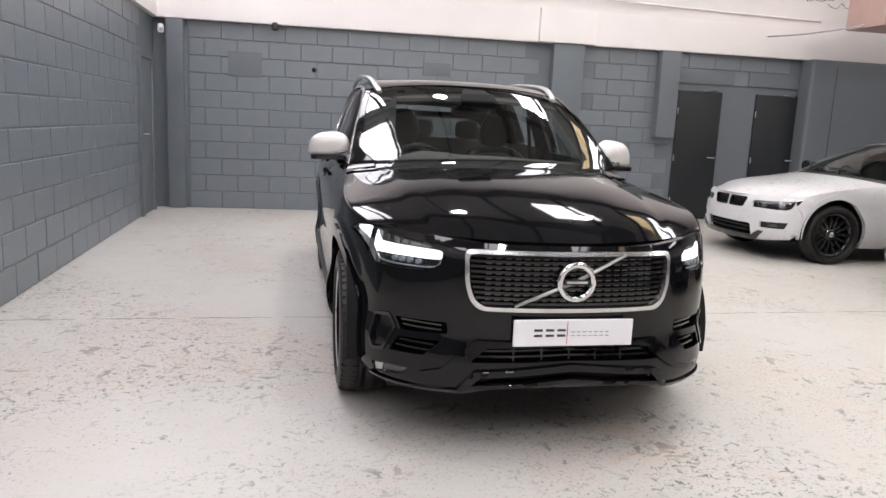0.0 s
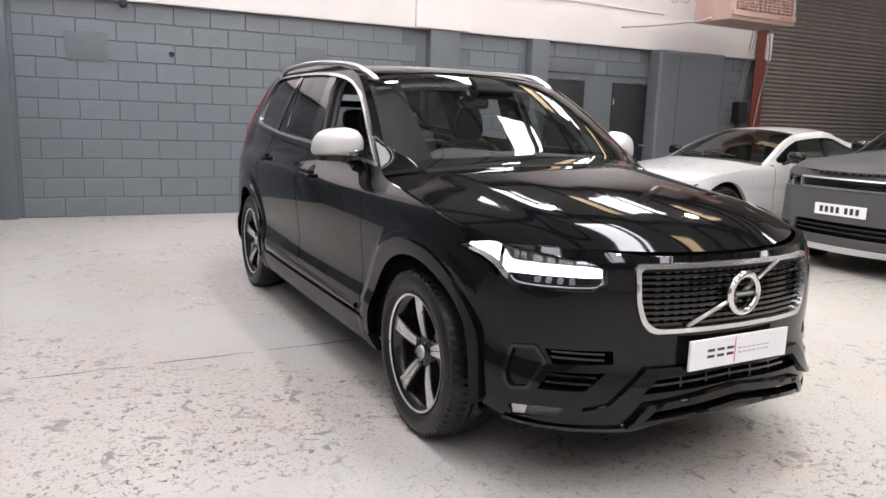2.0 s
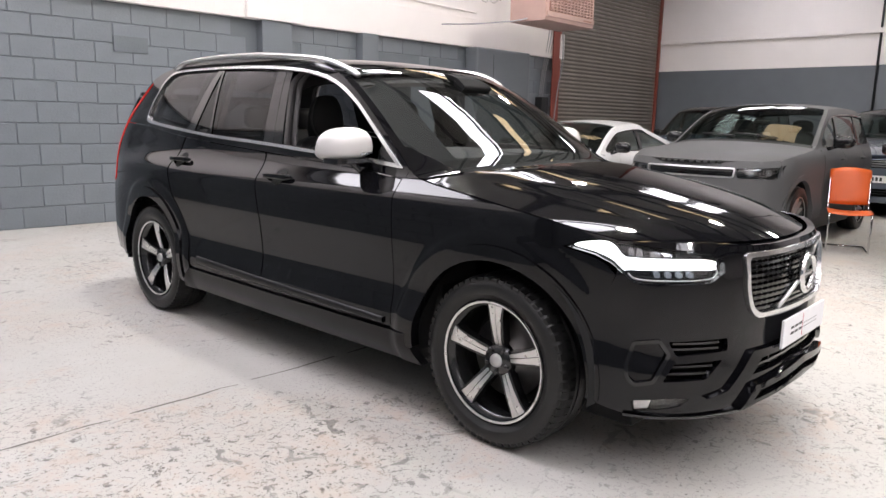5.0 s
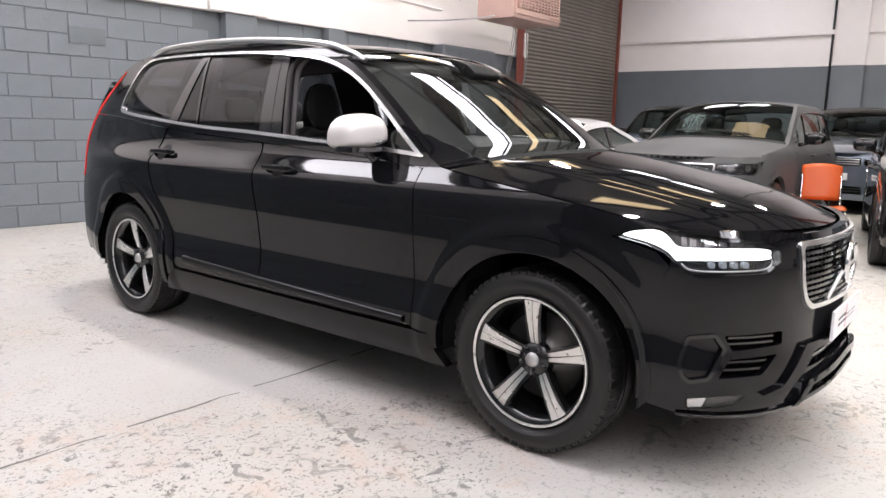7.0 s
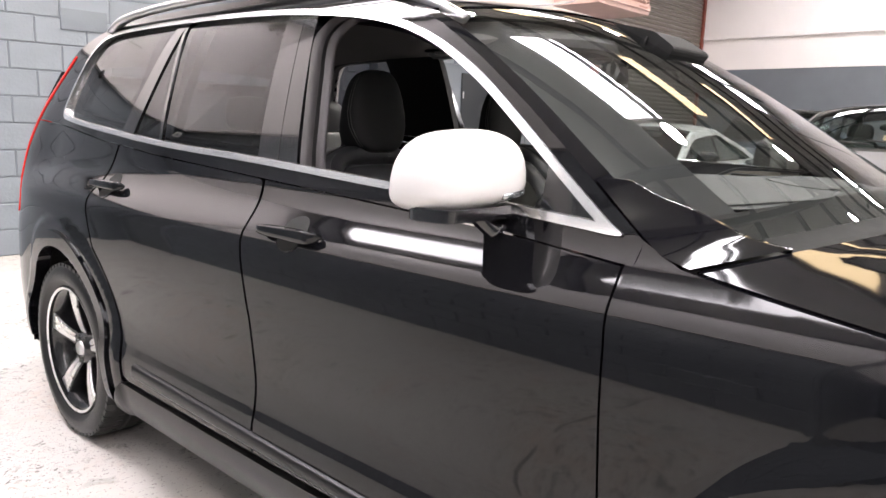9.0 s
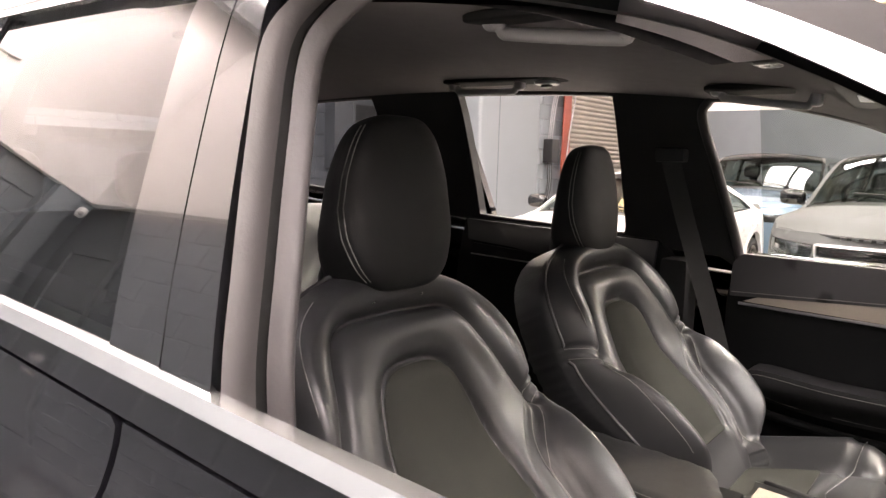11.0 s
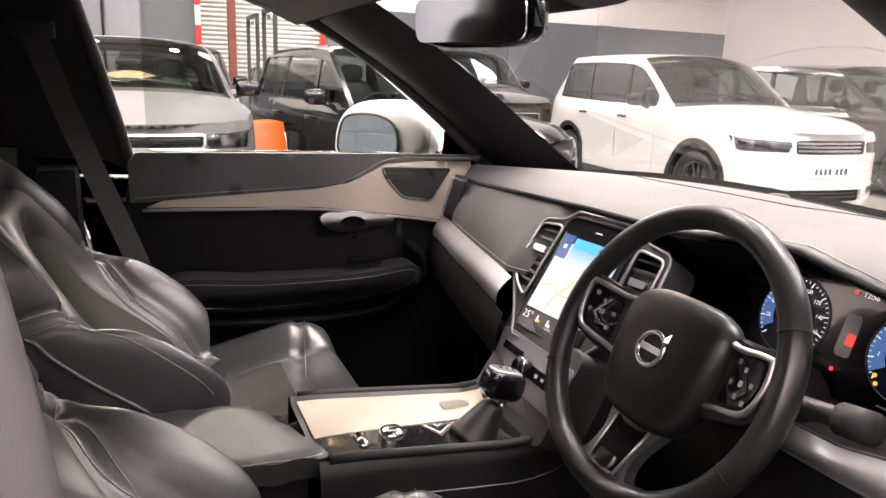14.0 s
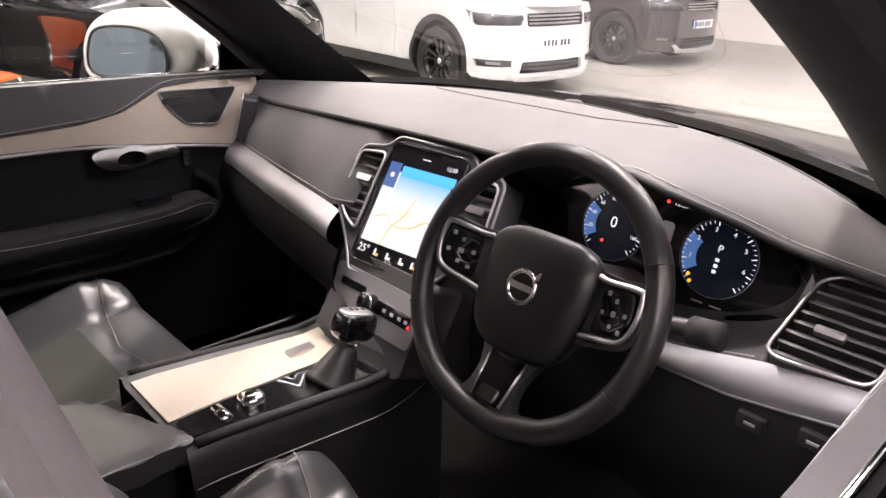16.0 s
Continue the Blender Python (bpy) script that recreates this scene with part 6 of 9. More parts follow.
# door cards
def card(sgn):
    side = lambda p, d=0.0: np.c_[np.full(len(p), sgn * 0.0) + sgn * (np.interp(np.array(p)[:, 1], [0.4, 0.75, 0.95, 1.06, 1.12, 1.18], [0.80, 0.765, 0.765, 0.762, 0.765, 0.785]) + d), np.array(p)[:, 0], np.array(p)[:, 1]]
    nm = "passenger" if sgn > 0 else "driver's"
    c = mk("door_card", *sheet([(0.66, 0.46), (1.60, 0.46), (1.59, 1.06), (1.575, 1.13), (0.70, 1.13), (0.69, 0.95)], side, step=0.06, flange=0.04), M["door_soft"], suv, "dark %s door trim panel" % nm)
    fitted(c, -0.085 if sgn < 0 else 0.0)
    top = [(1.58, 1.060), (1.145, 1.083), (1.06, 1.10), (0.96, 1.143), (0.86, 1.149), (0.70, 1.146), (0.68, 1.158), (1.0, 1.166), (1.56, 1.174), (1.58, 1.15)]
    lift2 = lambda p, d=0.0: side(p, d - 0.014)
    mk("door_top", *sheet(rounded(top, 0.006), lift2, step=0.03, flange=0.03), M["soft"], c, "soft charcoal door top")
    mk("door_sill_trim", *tube([(sgn * 0.80, 0.68, 1.152), (sgn * 0.80, 1.0, 1.164), (sgn * 0.80, 1.53, 1.174)], 0.005, 6), M["chrome"], c)
    pts = side(np.array([(1.575, 1.072), (1.145, 1.091), (1.06, 1.106), (0.96, 1.151), (0.86, 1.156), (0.72, 1.153)]), -0.017)
    mk("door_seam", *tube(line3(pts), 0.0012, 4), M["stitch"], c)
    inlay = [(1.545, 1.048), (1.50, 1.066), (1.145, 1.080), (1.06, 1.095), (0.96, 1.140), (0.86, 1.146), (0.715, 1.142), (0.72, 1.07), (0.80, 0.985), (0.92, 1.005), (1.15, 1.035), (1.35, 1.042)]
    inl = mk("inlay", *sheet(inlay, lambda p, d=0.0: side(p, d - 0.010), step=0.03, flange=0.012), M["metal_mesh"], c, "pale metal-mesh inlay")
    pts = side(np.array([(1.555, 1.043), (1.35, 1.037), (1.15, 1.03), (0.92, 1.0), (0.80, 0.980)]), -0.016)
    mk("inlay_edge", *tube(line3(pts), 0.004, 6), M["alu"], inl, "bright inlay edge")
    spk = [(0.975, 1.133), (0.775, 1.128), (0.835, 1.043), (0.915, 1.052), (0.95, 1.09)]
    mk("tweeter_panel", *sheet(rounded(spk, 0.012), lambda p, d=0.0: side(p, d - 0.0125), step=0.03, flange=0.004), M["trim_dark"], inl, "dark speaker panel")
    mk("tweeter_edge", *tube(side(rounded(spk, 0.012), -0.014), 0.002, 4, True), M["alu"], inl)
    sw = mk("memory_buttons", *sheet(rounded([(0.965, 1.118), (0.885, 1.116), (0.885, 1.100), (0.965, 1.102)], 0.008), lambda p, d=0.0: side(p, d - 0.017), step=0.03, flange=0.006), M["black_plastic"], inl, "row of memory buttons")
    # handle: flat near-black dish, its shade put in the colour, and chrome pull
    dish = catmull([(1.135, 1.018), (1.04, 1.022), (0.97, 1.0), (0.95, 0.965), (1.0, 0.945), (1.09, 0.955), (1.13, 0.985)], True, 5)
    mk("handle_dish", *sheet(dish, lambda p, d=0.0: side(p, d - 0.004), step=0.02, flange=0.004), M["void"], c)
    grip = catmull([(1.140, 1.012), (1.10, 1.021), (1.03, 1.018), (0.965, 1.008), (0.945, 0.998), (0.955, 0.984), (0.995, 0.982), (1.02, 0.974), (1.06, 0.966), (1.105, 0.972), (1.13, 0.988)], True, 4)
    eye = np.array([(1.056 + 0.034 * math.cos(w), 0.9925 + 0.0175 * math.sin(w)) for w in np.linspace(0, 2 * math.pi, 20, endpoint=False)])
    mk("pull_handle", *sheet(grip, lambda p, d=0.0: side(p, d - 0.016 - 0.014 * np.clip(1 - ((np.array(p)[:, 1] - 0.994) / 0.029) ** 2, 0, 1)), [eye], step=0.006, flange=0.012, hole_flange=0.012), M["handle_metal"], c, "satin chrome door pull")
    for z in (0.982, 0.968, 0.955):
        mk("lock_button", *sheet(rounded([(0.915, z - 0.005), (0.928, z - 0.005), (0.928, z + 0.005), (0.915, z + 0.005)], 0.002), lambda p, d=0.0: side(p, d - 0.012), step=0.02, flange=0.008), M["black_plastic"], c)
    # armrest
    ao = catmull([(1.49, 0.885), (1.30, 0.873), (1.05, 0.872), (0.92, 0.885), (0.885, 0.862), (0.92, 0.815), (1.02, 0.785), (1.25, 0.775), (1.43, 0.79), (1.49, 0.83)], True, 5)

    def alift(p, d=0.0):
        p = np.array(p, float)
        e = np.clip((p[:, 1] - 0.775) / 0.1, 0, 1)
        q = side(p, 0.0)
        q[:, 0] -= sgn * (0.03 + 0.055 * smooth01(e * 1.4) - d)
        return q
    mk("armrest", *sheet(ao, alift, step=0.02, flange=0.08), M["headrest"], c, "padded black armrest")
    sm = alift(band(ao, 0.012), -0.002)
    mk("armrest_seam", *tube(sm, 0.0006, 4, True), M["stitch"], c)
    pocket = catmull([(1.545, 0.845), (1.50, 0.765), (1.2, 0.738), (0.97, 0.75), (0.865, 0.83), (0.86, 0.885), (0.93, 0.935), (1.1, 0.93)], True, 5)
    ridge = side(pocket, -0.02)
    mk("pocket_rim", *tube(ridge[: int(len(ridge) * 0.75)], 0.012, 8), M["door_soft"], c)
    mk("window_switch", *sheet(rounded([(0.985, 0.884), (1.07, 0.884), (1.07, 0.9), (0.985, 0.9)], 0.004), lambda p, d=0.0: side(p, d - 0.05), step=0.03, flange=0.03), M["gloss_black"], c)
    # rear door card
    r = mk("rear_door_card", *sheet([(1.72, 0.46), (2.40, 0.46), (2.52, 1.0), (2.50, 1.21), (1.80, 1.19), (1.72, 1.1)], side, step=0.08, flange=0.04), M["door_soft"], suv, "dark rear door trim panel")
    fitted(r)
    mk("rear_inlay", *sheet([(2.45, 1.09), (1.85, 1.07), (1.85, 1.095), (2.45, 1.125)], lambda p, d=0.0: side(p, d - 0.01), step=0.06, flange=0.01), M["trim_dark"], r)
    mk("rear_inlay_edge", *tube(side(np.array([(2.45, 1.088), (2.1, 1.078), (1.85, 1.068)]), -0.014), 0.0025, 6), M["alu"], r)
    mk("rear_door_top", *sheet(rounded([(2.49, 1.205), (1.80, 1.185), (1.80, 1.105), (2.15, 1.108), (2.30, 1.125), (2.47, 1.135)], 0.006), lambda p, d=0.0: side(p, d - 0.013), step=0.05, flange=0.02), M["soft"], r, "soft charcoal rear door top")
    # step cover between the cards, under the belt anchor
    pb = box("pillar_lower", sgn * 0.74 - 0.05, sgn * 0.74 + 0.05, 1.68, 1.76, 0.44, 1.15, M["trim_dark"], suv, bevel=0.02)
    fitted(pb)


card(1)
card(-1)
# belt on the far pillar
for sgn in (1,):
    by = [(sgn * 0.655, 1.735, 1.43), (sgn * 0.66, 1.68, 1.25), (sgn * 0.65, 1.60, 1.03), (sgn * 0.64, 1.555, 0.90)]
    bp = line3(by)
    V, F = [], []
    for p in bp:
        V += [p + np.array([sgn * 0.008, -0.024, 0]), p + np.array([sgn * -0.008, 0.024, 0])]
    n = len(bp)
    F = [(2 * i, 2 * i + 1, 2 * i + 3, 2 * i + 2) for i in range(n - 1)]
    sb = mk("seat_belt", V, F, mat("belt_webbing", (0.02, 0.02, 0.02), 0.8, bump=0.2, bump_scale=900), suv, "black seat belt on the pillar")
    fitted(sb)
    box("belt_anchor", sgn * 0.665 - 0.02, sgn * 0.665 + 0.02, 1.695, 1.775, 1.415, 1.45, M["black_plastic"], sb, bevel=0.008)
    box("belt_tongue", sgn * 0.64 - 0.012, sgn * 0.64 + 0.012, 1.535, 1.575, 0.875, 0.915, M["satin"], sb, bevel=0.004)
# grab handles and roof items
for sgn in (1, -1):
    for y0, y1, v, tail in ((1.40, 1.585, 0.70, 0.0), (2.05, 2.25, 0.69, 0.115)):
        foot = lambda y, v=v: Vector(XC.sheet_at(y, sgn * v, 0.075))
        across = (foot(y0) - Vector(XC.sheet_at(y0, sgn * (v + 0.06), 0.075))).normalized()
        out = Vector((0, -1, 0)).cross(across) * sgn
        out = out if out.z < 0 else -out
        at = lambda a, y, d: tuple(foot(y) + across * a + out * d)
        g = mk("grab_handle", *tube(line3([at(0, y0, 0.0), at(0, y0 + 0.012, 0.024), at(0, y0 + 0.03, 0.029), at(0, y1 - 0.03, 0.029), at(0, y1 - 0.012, 0.024), at(0, y1, 0.0)], 5), 0.0085, 8), M["handle_grey"], suv, "grey grab handle in a black recess on the headliner")
        axes = lambda p, a, l, d: Matrix.Translation(p) @ Matrix(((across.x * a, 0, out.x * d, 0), (0, l, 0, 0), (across.z * a, 0, out.z * d, 0), (0, 0, 0, 1)))
        for y in (y0, y1):
            mk("handle_mount", *superbox((0, 0, 0), (1, 1, 1), 3), M["handle_grey"], g).data.transform(axes(at(0, y, 0.010), 0.014, 0.013, 0.016))
        bez = mk("handle_recess", *superbox((0, 0, 0), (1, 1, 1), 5), M["scuttle"], g, "black recessed bezel")
        bez.data.transform(axes(at(0, (y0 + y1 - tail) / 2, 0.0), 0.040, (y1 - y0 + tail) / 2 + 0.032, 0.008))
        if tail:
            mk("coat_hook_plate", *superbox((0, 0, 0), (1, 1, 1), 4), M["handle_grey"], g).data.transform(axes(at(0, y0 - 0.075, 0.008), 0.020, 0.030, 0.005))
            mk("coat_hook", *superbox((0, 0, 0), (1, 1, 1), 3), M["black_plastic"], g).data.transform(axes(at(0, y0 - 0.075, 0.014), 0.010, 0.015, 0.006))
    visor = mk("sun_visor", *sheet(rounded([(0.10, 1.10), (0.47, 1.14), (0.52, 1.18), (0.545, 1.24), (0.53, 1.29), (0.12, 1.275)], 0.035), lambda p, d, sgn=sgn: np.c_[sgn * p[:, 0], p[:, 1], 1.555 + 0.045 * (1.2 - p[:, 1]) * -1.0 - 0.05 * (p[:, 0] - 0.1) + d], step=0.05, flange=0.018), M["soft"], suv, "grey sun visor folded up")
    fitted(visor)
    if sgn > 0:
        mk("visor_label", *sheet([(0.33, 1.205), (0.42, 1.212), (0.415, 1.262), (0.325, 1.255)], lambda p, d: np.c_[p[:, 0], p[:, 1], 1.5525 + 0.045 * (p[:, 1] - 1.2) - 0.05 * (p[:, 0] - 0.1) + d], step=0.1, flange=0.001), M["plate_white"], visor, "pale warning label")
oc = mk("roof_console", *superbox((-0.005, 1.27, 1.60), (0.12, 0.13, 0.028), 4), M["trim_dark"], suv, "dark overhead console")
fitted(oc)
mk("console_lens", *superbox((0.035, 1.345, 1.577), (0.035, 0.022, 0.01), 4), M["glass_lamp"], oc, "clear roof lamp lens")
mk("sos_light", *superbox((-0.055, 1.215, 1.577), (0.01, 0.008, 0.006), 3), M["lamp_red"], oc)
hs = rounded([(0.875, 1.525), (0.95, 1.575), (1.09, 1.61), (1.10, 1.575), (1.05, 1.505), (0.97, 1.478), (0.91, 1.492)], 0.02)
sb = mk("sensor_housing", *extrude2(hs, lambda p, d: (d - 0.25 * (p[0] - 0.95) * (1 if d > 0 else -1), p[0], p[1]), -0.10, 0.10), M["scuttle"], suv, "black sensor housing behind the mirror", smooth=False)
for k in range(4):
    y = 0.985 + k * 0.025
    mk("housing_slot", *tube([(-0.1015 + 0.25 * (y - 0.95), y, 1.525), (-0.1015 + 0.25 * (y - 0.965), y - 0.015, 1.56)], 0.004, 6), M["void"], sb)
rm = pose(-0.01, 1.075, 1.453, -4, 0, 17)
mb_v, mb_f = superbox((0, 0, 0), (0.135, 0.022, 0.042), 3.6)
rv = mk("rear_view_mirror", np.array([rm @ Vector(p) for p in mb_v]), mb_f, M["gloss_black"], suv, "black rear-view mirror")
fitted(rv)
mo = rounded([(-0.122, -0.032), (0.122, -0.032), (0.122, 0.032), (-0.122, 0.032)], 0.02)
mk("mirror_face", *extrude2(mo, lambda p, d: tuple(rm @ Vector((p[0], 0.0235 + d, p[1]))), -0.003, 0.0), M["chrome"], rv, "mirror glass")
mk("mirror_stem", *tube([(0.01, 1.06, 1.49), (0.0, 1.03, 1.53), (0.0, 1.02, 1.57)], 0.016, 8), M["gloss_black"], rv)

# dashboard
dash = thing("dashboard", "charcoal dashboard with aluminium strip and portrait touchscreen", "dashboard")
fitted(dash)
DX = np.linspace(-0.745, 0.745, 61)


def crease(x):
    """Where the dash top turns down: y and z."""
    y = np.interp(x, [-0.75, -0.65, -0.58, -0.51, -0.44, -0.22, -0.1, 0.1, 0.3, 0.6, 0.75], [0.695, 0.70, 0.708, 0.735, 0.782, 0.785, 0.775, 0.775, 0.77, 0.757, 0.74])
    z = np.interp(x, [-0.75, -0.65, -0.58, -0.51, -0.44, -0.38, -0.26, -0.15, 0.1, 0.4, 0.6, 0.75], [1.090, 1.096, 1.105, 1.130, 1.160, 1.172, 1.162, 1.145, 1.138, 1.122, 1.11, 1.105])
    return y, z


def dash_top(x, t):
    y, z = crease(x)
    yb = 0.27 + 0.42 * (abs(x) / 0.75) ** 2.3
    zb = 1.135 - 0.02 * (abs(x) / 0.75) ** 2
    yy = y + (yb - y) * t
    zz = z + (zb - z) * t + 0.035 * math.sin(math.pi * min(1, t * 1.0)) * (1 - 0.3 * abs(x))
    if t < 0.12:
        zz -= 0.006 * (1 - t / 0.12) ** 2
    return (x, yy, zz)


mk("dash_top", *grid_surface(dash_top, DX, np.linspace(0, 1, 26)), M["soft"], dash, "charcoal soft dash top")
cr = [np.array((x, crease(x)[0] + 0.002, crease(x)[1] - 0.003)) for x in np.linspace(-0.74, 0.74, 60)]
mk("dash_seam", *tube([dash_top(x, 0.05) for x in np.linspace(-0.735, -0.16, 30)], 0.0011, 4), M["stitch"], dash)
mk("dash_lip", *tube(cr, 0.006, 6), M["trim_dark"], dash)
# speaker grille in the dash top: an oval line with two slots
oval = [dash_top(0.03 + 0.30 * math.cos(w), 0.66 + 0.20 * math.sin(w)) for w in np.linspace(0, 2 * math.pi, 50, endpoint=False)]
mk("speaker_outline", *tube(np.array(oval) + np.array([0, 0, 0.0005]), 0.0014, 4, True), M["trim_dark"], dash)
for x0, x1 in ((0.20, 0.06), (0.0, -0.16)):
    mk("defrost_slot", *tube([np.array(dash_top(x, 0.80)) + np.array([0, 0, 0.001]) for x in np.linspace(x0, x1, 8)], 0.004, 6, flat=0.4), M["void"], dash)
mk("dash_speaker", *lathe([(0.0, 0.004), (0.018, 0.004), (0.022, 0.0)], 20, "z"), M["trim_dark"], dash).location = dash_top(0.03, 0.80)
for sgn in (1, -1):
    mk("defrost_slot", *tube([np.array(dash_top(sgn * x, 0.93)) + np.array([0, 0, 0.001]) for x in np.linspace(0.3, 0.6, 8)], 0.005, 6, flat=0.4), M["void"], dash)
# face of the dash on the passenger side, strip, glovebox
strip_l = lambda x: (x, np.interp(x, [0.1, 0.2, 0.45, 0.7], [0.915, 0.897, 0.855, 0.808]), np.interp(x, [0.1, 0.2, 0.7], [0.985, 0.988, 0.99]))


def face_p(x, t):
    y0, z0 = crease(x)
    _, y1, z1 = strip_l(x)
    y0 += 0.004
    bulge = 0.012 * math.sin(math.pi * t) - 0.03 * float(smooth01((0.19 - x) / 0.05))
    return (x, y0 + (y1 - y0) * t + bulge, z0 - 0.008 + (z1 + 0.012 - z0 + 0.008) * t)


PX = np.linspace(0.145, 0.72, 26)
mk("dash_face", *grid_surface(face_p, PX, np.linspace(0, 1, 10)), M["soft"], dash, "charcoal dash face")
mk("strip", *grid_surface(lambda x, t: (x, strip_l(x)[1] + 0.012 * math.sin(math.pi * t) + 0.03 * t, strip_l(x)[2] + 0.012 - 0.052 * t), PX, np.linspace(0, 1, 7)), M["alu"], dash, "brushed aluminium dash strip")
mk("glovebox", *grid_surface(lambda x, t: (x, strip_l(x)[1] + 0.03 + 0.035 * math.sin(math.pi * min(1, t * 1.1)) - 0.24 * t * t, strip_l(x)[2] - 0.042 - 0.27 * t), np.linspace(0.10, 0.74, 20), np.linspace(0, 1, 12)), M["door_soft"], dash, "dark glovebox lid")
mk("face_seam", *tube([np.array(face_p(x, 0.93)) + np.array([0, 0.002, 0]) for x in PX], 0.0011, 4), M["stitch"], dash)


def vent(parent, centre, right, up, out, w, h, n, outline=None, label="air vent with black slats and bright rim"):
    """A vent: rim, dark box, slats and a bright tab. right, up, out are unit directions."""
    c, r, u, o = map(lambda q: np.array(q, float), (centre, right, up, out))
    pl = lambda p, d: tuple(c + r * p[0] + u * p[1] + o * d)
    shape = rounded(outline if outline is not None else [(-w / 2, -h / 2), (w / 2, -h / 2), (w / 2, h / 2), (-w / 2, h / 2)], min(w, h) * 0.18)
    vt = mk("air_vent", *extrude2(shape, pl, -0.035, -0.03), M["void"], parent, label)
    mk("vent_rim", *tube(np.array([pl(p, 0.002) for p in dense(shape, 0.01)]), 0.0028, 6, True), M["satin"], vt, "bright vent rim")
    wall_v = np.array([pl(p, 0.0) for p in shape] + [pl(p, -0.033) for p in shape])
    k = len(shape)
    mk("vent_wall", wall_v, [(i, (i + 1) % k, k + (i + 1) % k, k + i) for i in range(k)], M["black_plastic"], vt)
    sh = np.array(shape)
    for i in range(n):
        z = sh[:, 1].min() + (i + 0.7) * (sh[:, 1].max() - sh[:, 1].min()) / (n + 0.4)
        xs = []
        for j in range(k):
            a, b = sh[j], sh[(j + 1) % k]
            if (a[1] > z) != (b[1] > z):
                xs.append(a[0] + (b[0] - a[0]) * (z - a[1]) / (b[1] - a[1]))
        if len(xs) < 2:
            continue
        x0, x1 = min(xs) + 0.003, max(xs) - 0.003
        q = [(x0, z - 0.0035, -0.004), (x1, z - 0.0035, -0.004), (x1, z + 0.001, -0.004), (x0, z + 0.001, -0.004), (x0, z + 0.0025, -0.028), (x1, z + 0.0025, -0.028), (x1, z + 0.007, -0.028), (x0, z + 0.007, -0.028)]
        V = [pl((a, b), d) for a, b, d in q]
        mk("slat", V, [(0, 1, 2, 3), (3, 2, 6, 7), (0, 4, 5, 1), (4, 7, 6, 5), (0, 3, 7, 4), (1, 5, 6, 2)], M["slat_grey"], vt, smooth=False)
    mk("vent_tab", *extrude2(rounded([(-0.018, -0.006), (0.018, -0.006), (0.018, 0.006), (-0.018, 0.006)], 0.003), pl, -0.006, 0.003), M["satin"], vt)
    return vt


# centre stack: leaning plate with the portrait screen, vents and control strip
# both vents stand beside the screen
SC, ST = np.array((0.0113, 0.852, 1.022)), np.array((-0.9945, -0.1045, 0))   # the stack is turned a little to the driver
SR = np.array((-1.0, 0, 0))
SU = np.array((0.0564, -0.5365, 0.8413)) / np.linalg.norm((0.0564, -0.5365, 0.8413))
SO = np.cross(SU, ST)
SO = SO if SO[1] > 0 else -SO
stack = lambda p, d: tuple(SC + ST * p[0] + SU * p[1] + SO * d)
bez = rounded([(-0.087, -0.114), (0.087, -0.114), (0.090, 0.114), (-0.090, 0.114)], 0.018)
surround = rounded([(-0.088, 0.128), (0.088, 0.128), (0.106, 0.106), (0.160, 0.098), (0.171, 0.085), (0.178, -0.02), (0.125, -0.080), (0.097, -0.115), (0.088, -0.135), (-0.088, -0.135), (-0.097, -0.115), (-0.125, -0.080), (-0.178, -0.02), (-0.171, 0.085), (-0.160, 0.098), (-0.106, 0.106)], 0.012)
VENT_OL = {s: [(s * -0.032, 0.056), (s * 0.030, 0.049), (s * 0.037, -0.050), (s * 0.006, -0.080), (s * -0.030, -0.098)] for s in (1, -1)}
stack_holes = [rounded([(s * 0.133 + a, 0.035 + b) for a, b in VENT_OL[s]], 0.0126) for s in (1, -1)]
mk("stack_body", *sheet(surround, lambda p, d: np.array([stack(q, -0.004 - d) for q in p]), stack_holes, step=0.03, flange=0.07, hole_flange=0.02), M["soft"], dash, "charcoal centre stack")
mk("stack_rim", *tube(np.array([stack(p, -0.003) for p in dense(surround, 0.012)]), 0.0028, 6, True), M["alu"], dash, "bright edge of the centre stack")
mk("stack_filler", *extrude2([(0.162, 0.06), (0.162, -0.03), (0.112, -0.11), (0.118, -0.25), (-0.118, -0.25), (-0.112, -0.11), (-0.162, -0.03), (-0.162, 0.06)], stack, -0.20, -0.012), M["soft"], dash)
scr = mk("touchscreen", *extrude2(bez, stack, -0.01, 0.004), M["gloss_black"], dash, "portrait touchscreen showing a map")
mk("screen_rim", *tube(np.array([stack(p, 0.004) for p in dense(bez, 0.012)]), 0.0025, 6, True), M["gloss_black"], scr)


def tile(name, x0, x1, y0, y1, d, material, parent=None):
    mk(name, *extrude2([(x0, y0), (x1, y0), (x1, y1), (x0, y1)], stack, d - 0.0004, d), material, parent or scr, smooth=False)


tile("map_area", -0.078, 0.078, -0.075, 0.062, 0.0046, M["screen_map"])
tile("map_water", -0.046, 0.078, 0.055, 0.075, 0.0052, M["screen_blue"])
for k in range(8):
    f = (k + 1) / 9
    tile("map_haze", -0.046, 0.078, 0.055 - 0.006 * (k + 1), 0.055 - 0.006 * k, 0.0052, mat("map_display_haze", (0.1, 0.1, 0.12), 0.2, emit=(0.05 + 0.73 * f, 0.42 + 0.44 * f, 0.85 + 0.05 * f), strength=0.46))
tile("map_tile", -0.078, -0.050, 0.03, 0.078, 0.0054, M["screen_navy"])
tile("map_park", -0.02, 0.012, -0.02, -0.004, 0.0051, M["screen_green"])
tile("map_park", 0.03, 0.06, 0.004, 0.02, 0.0051, M["screen_green"])
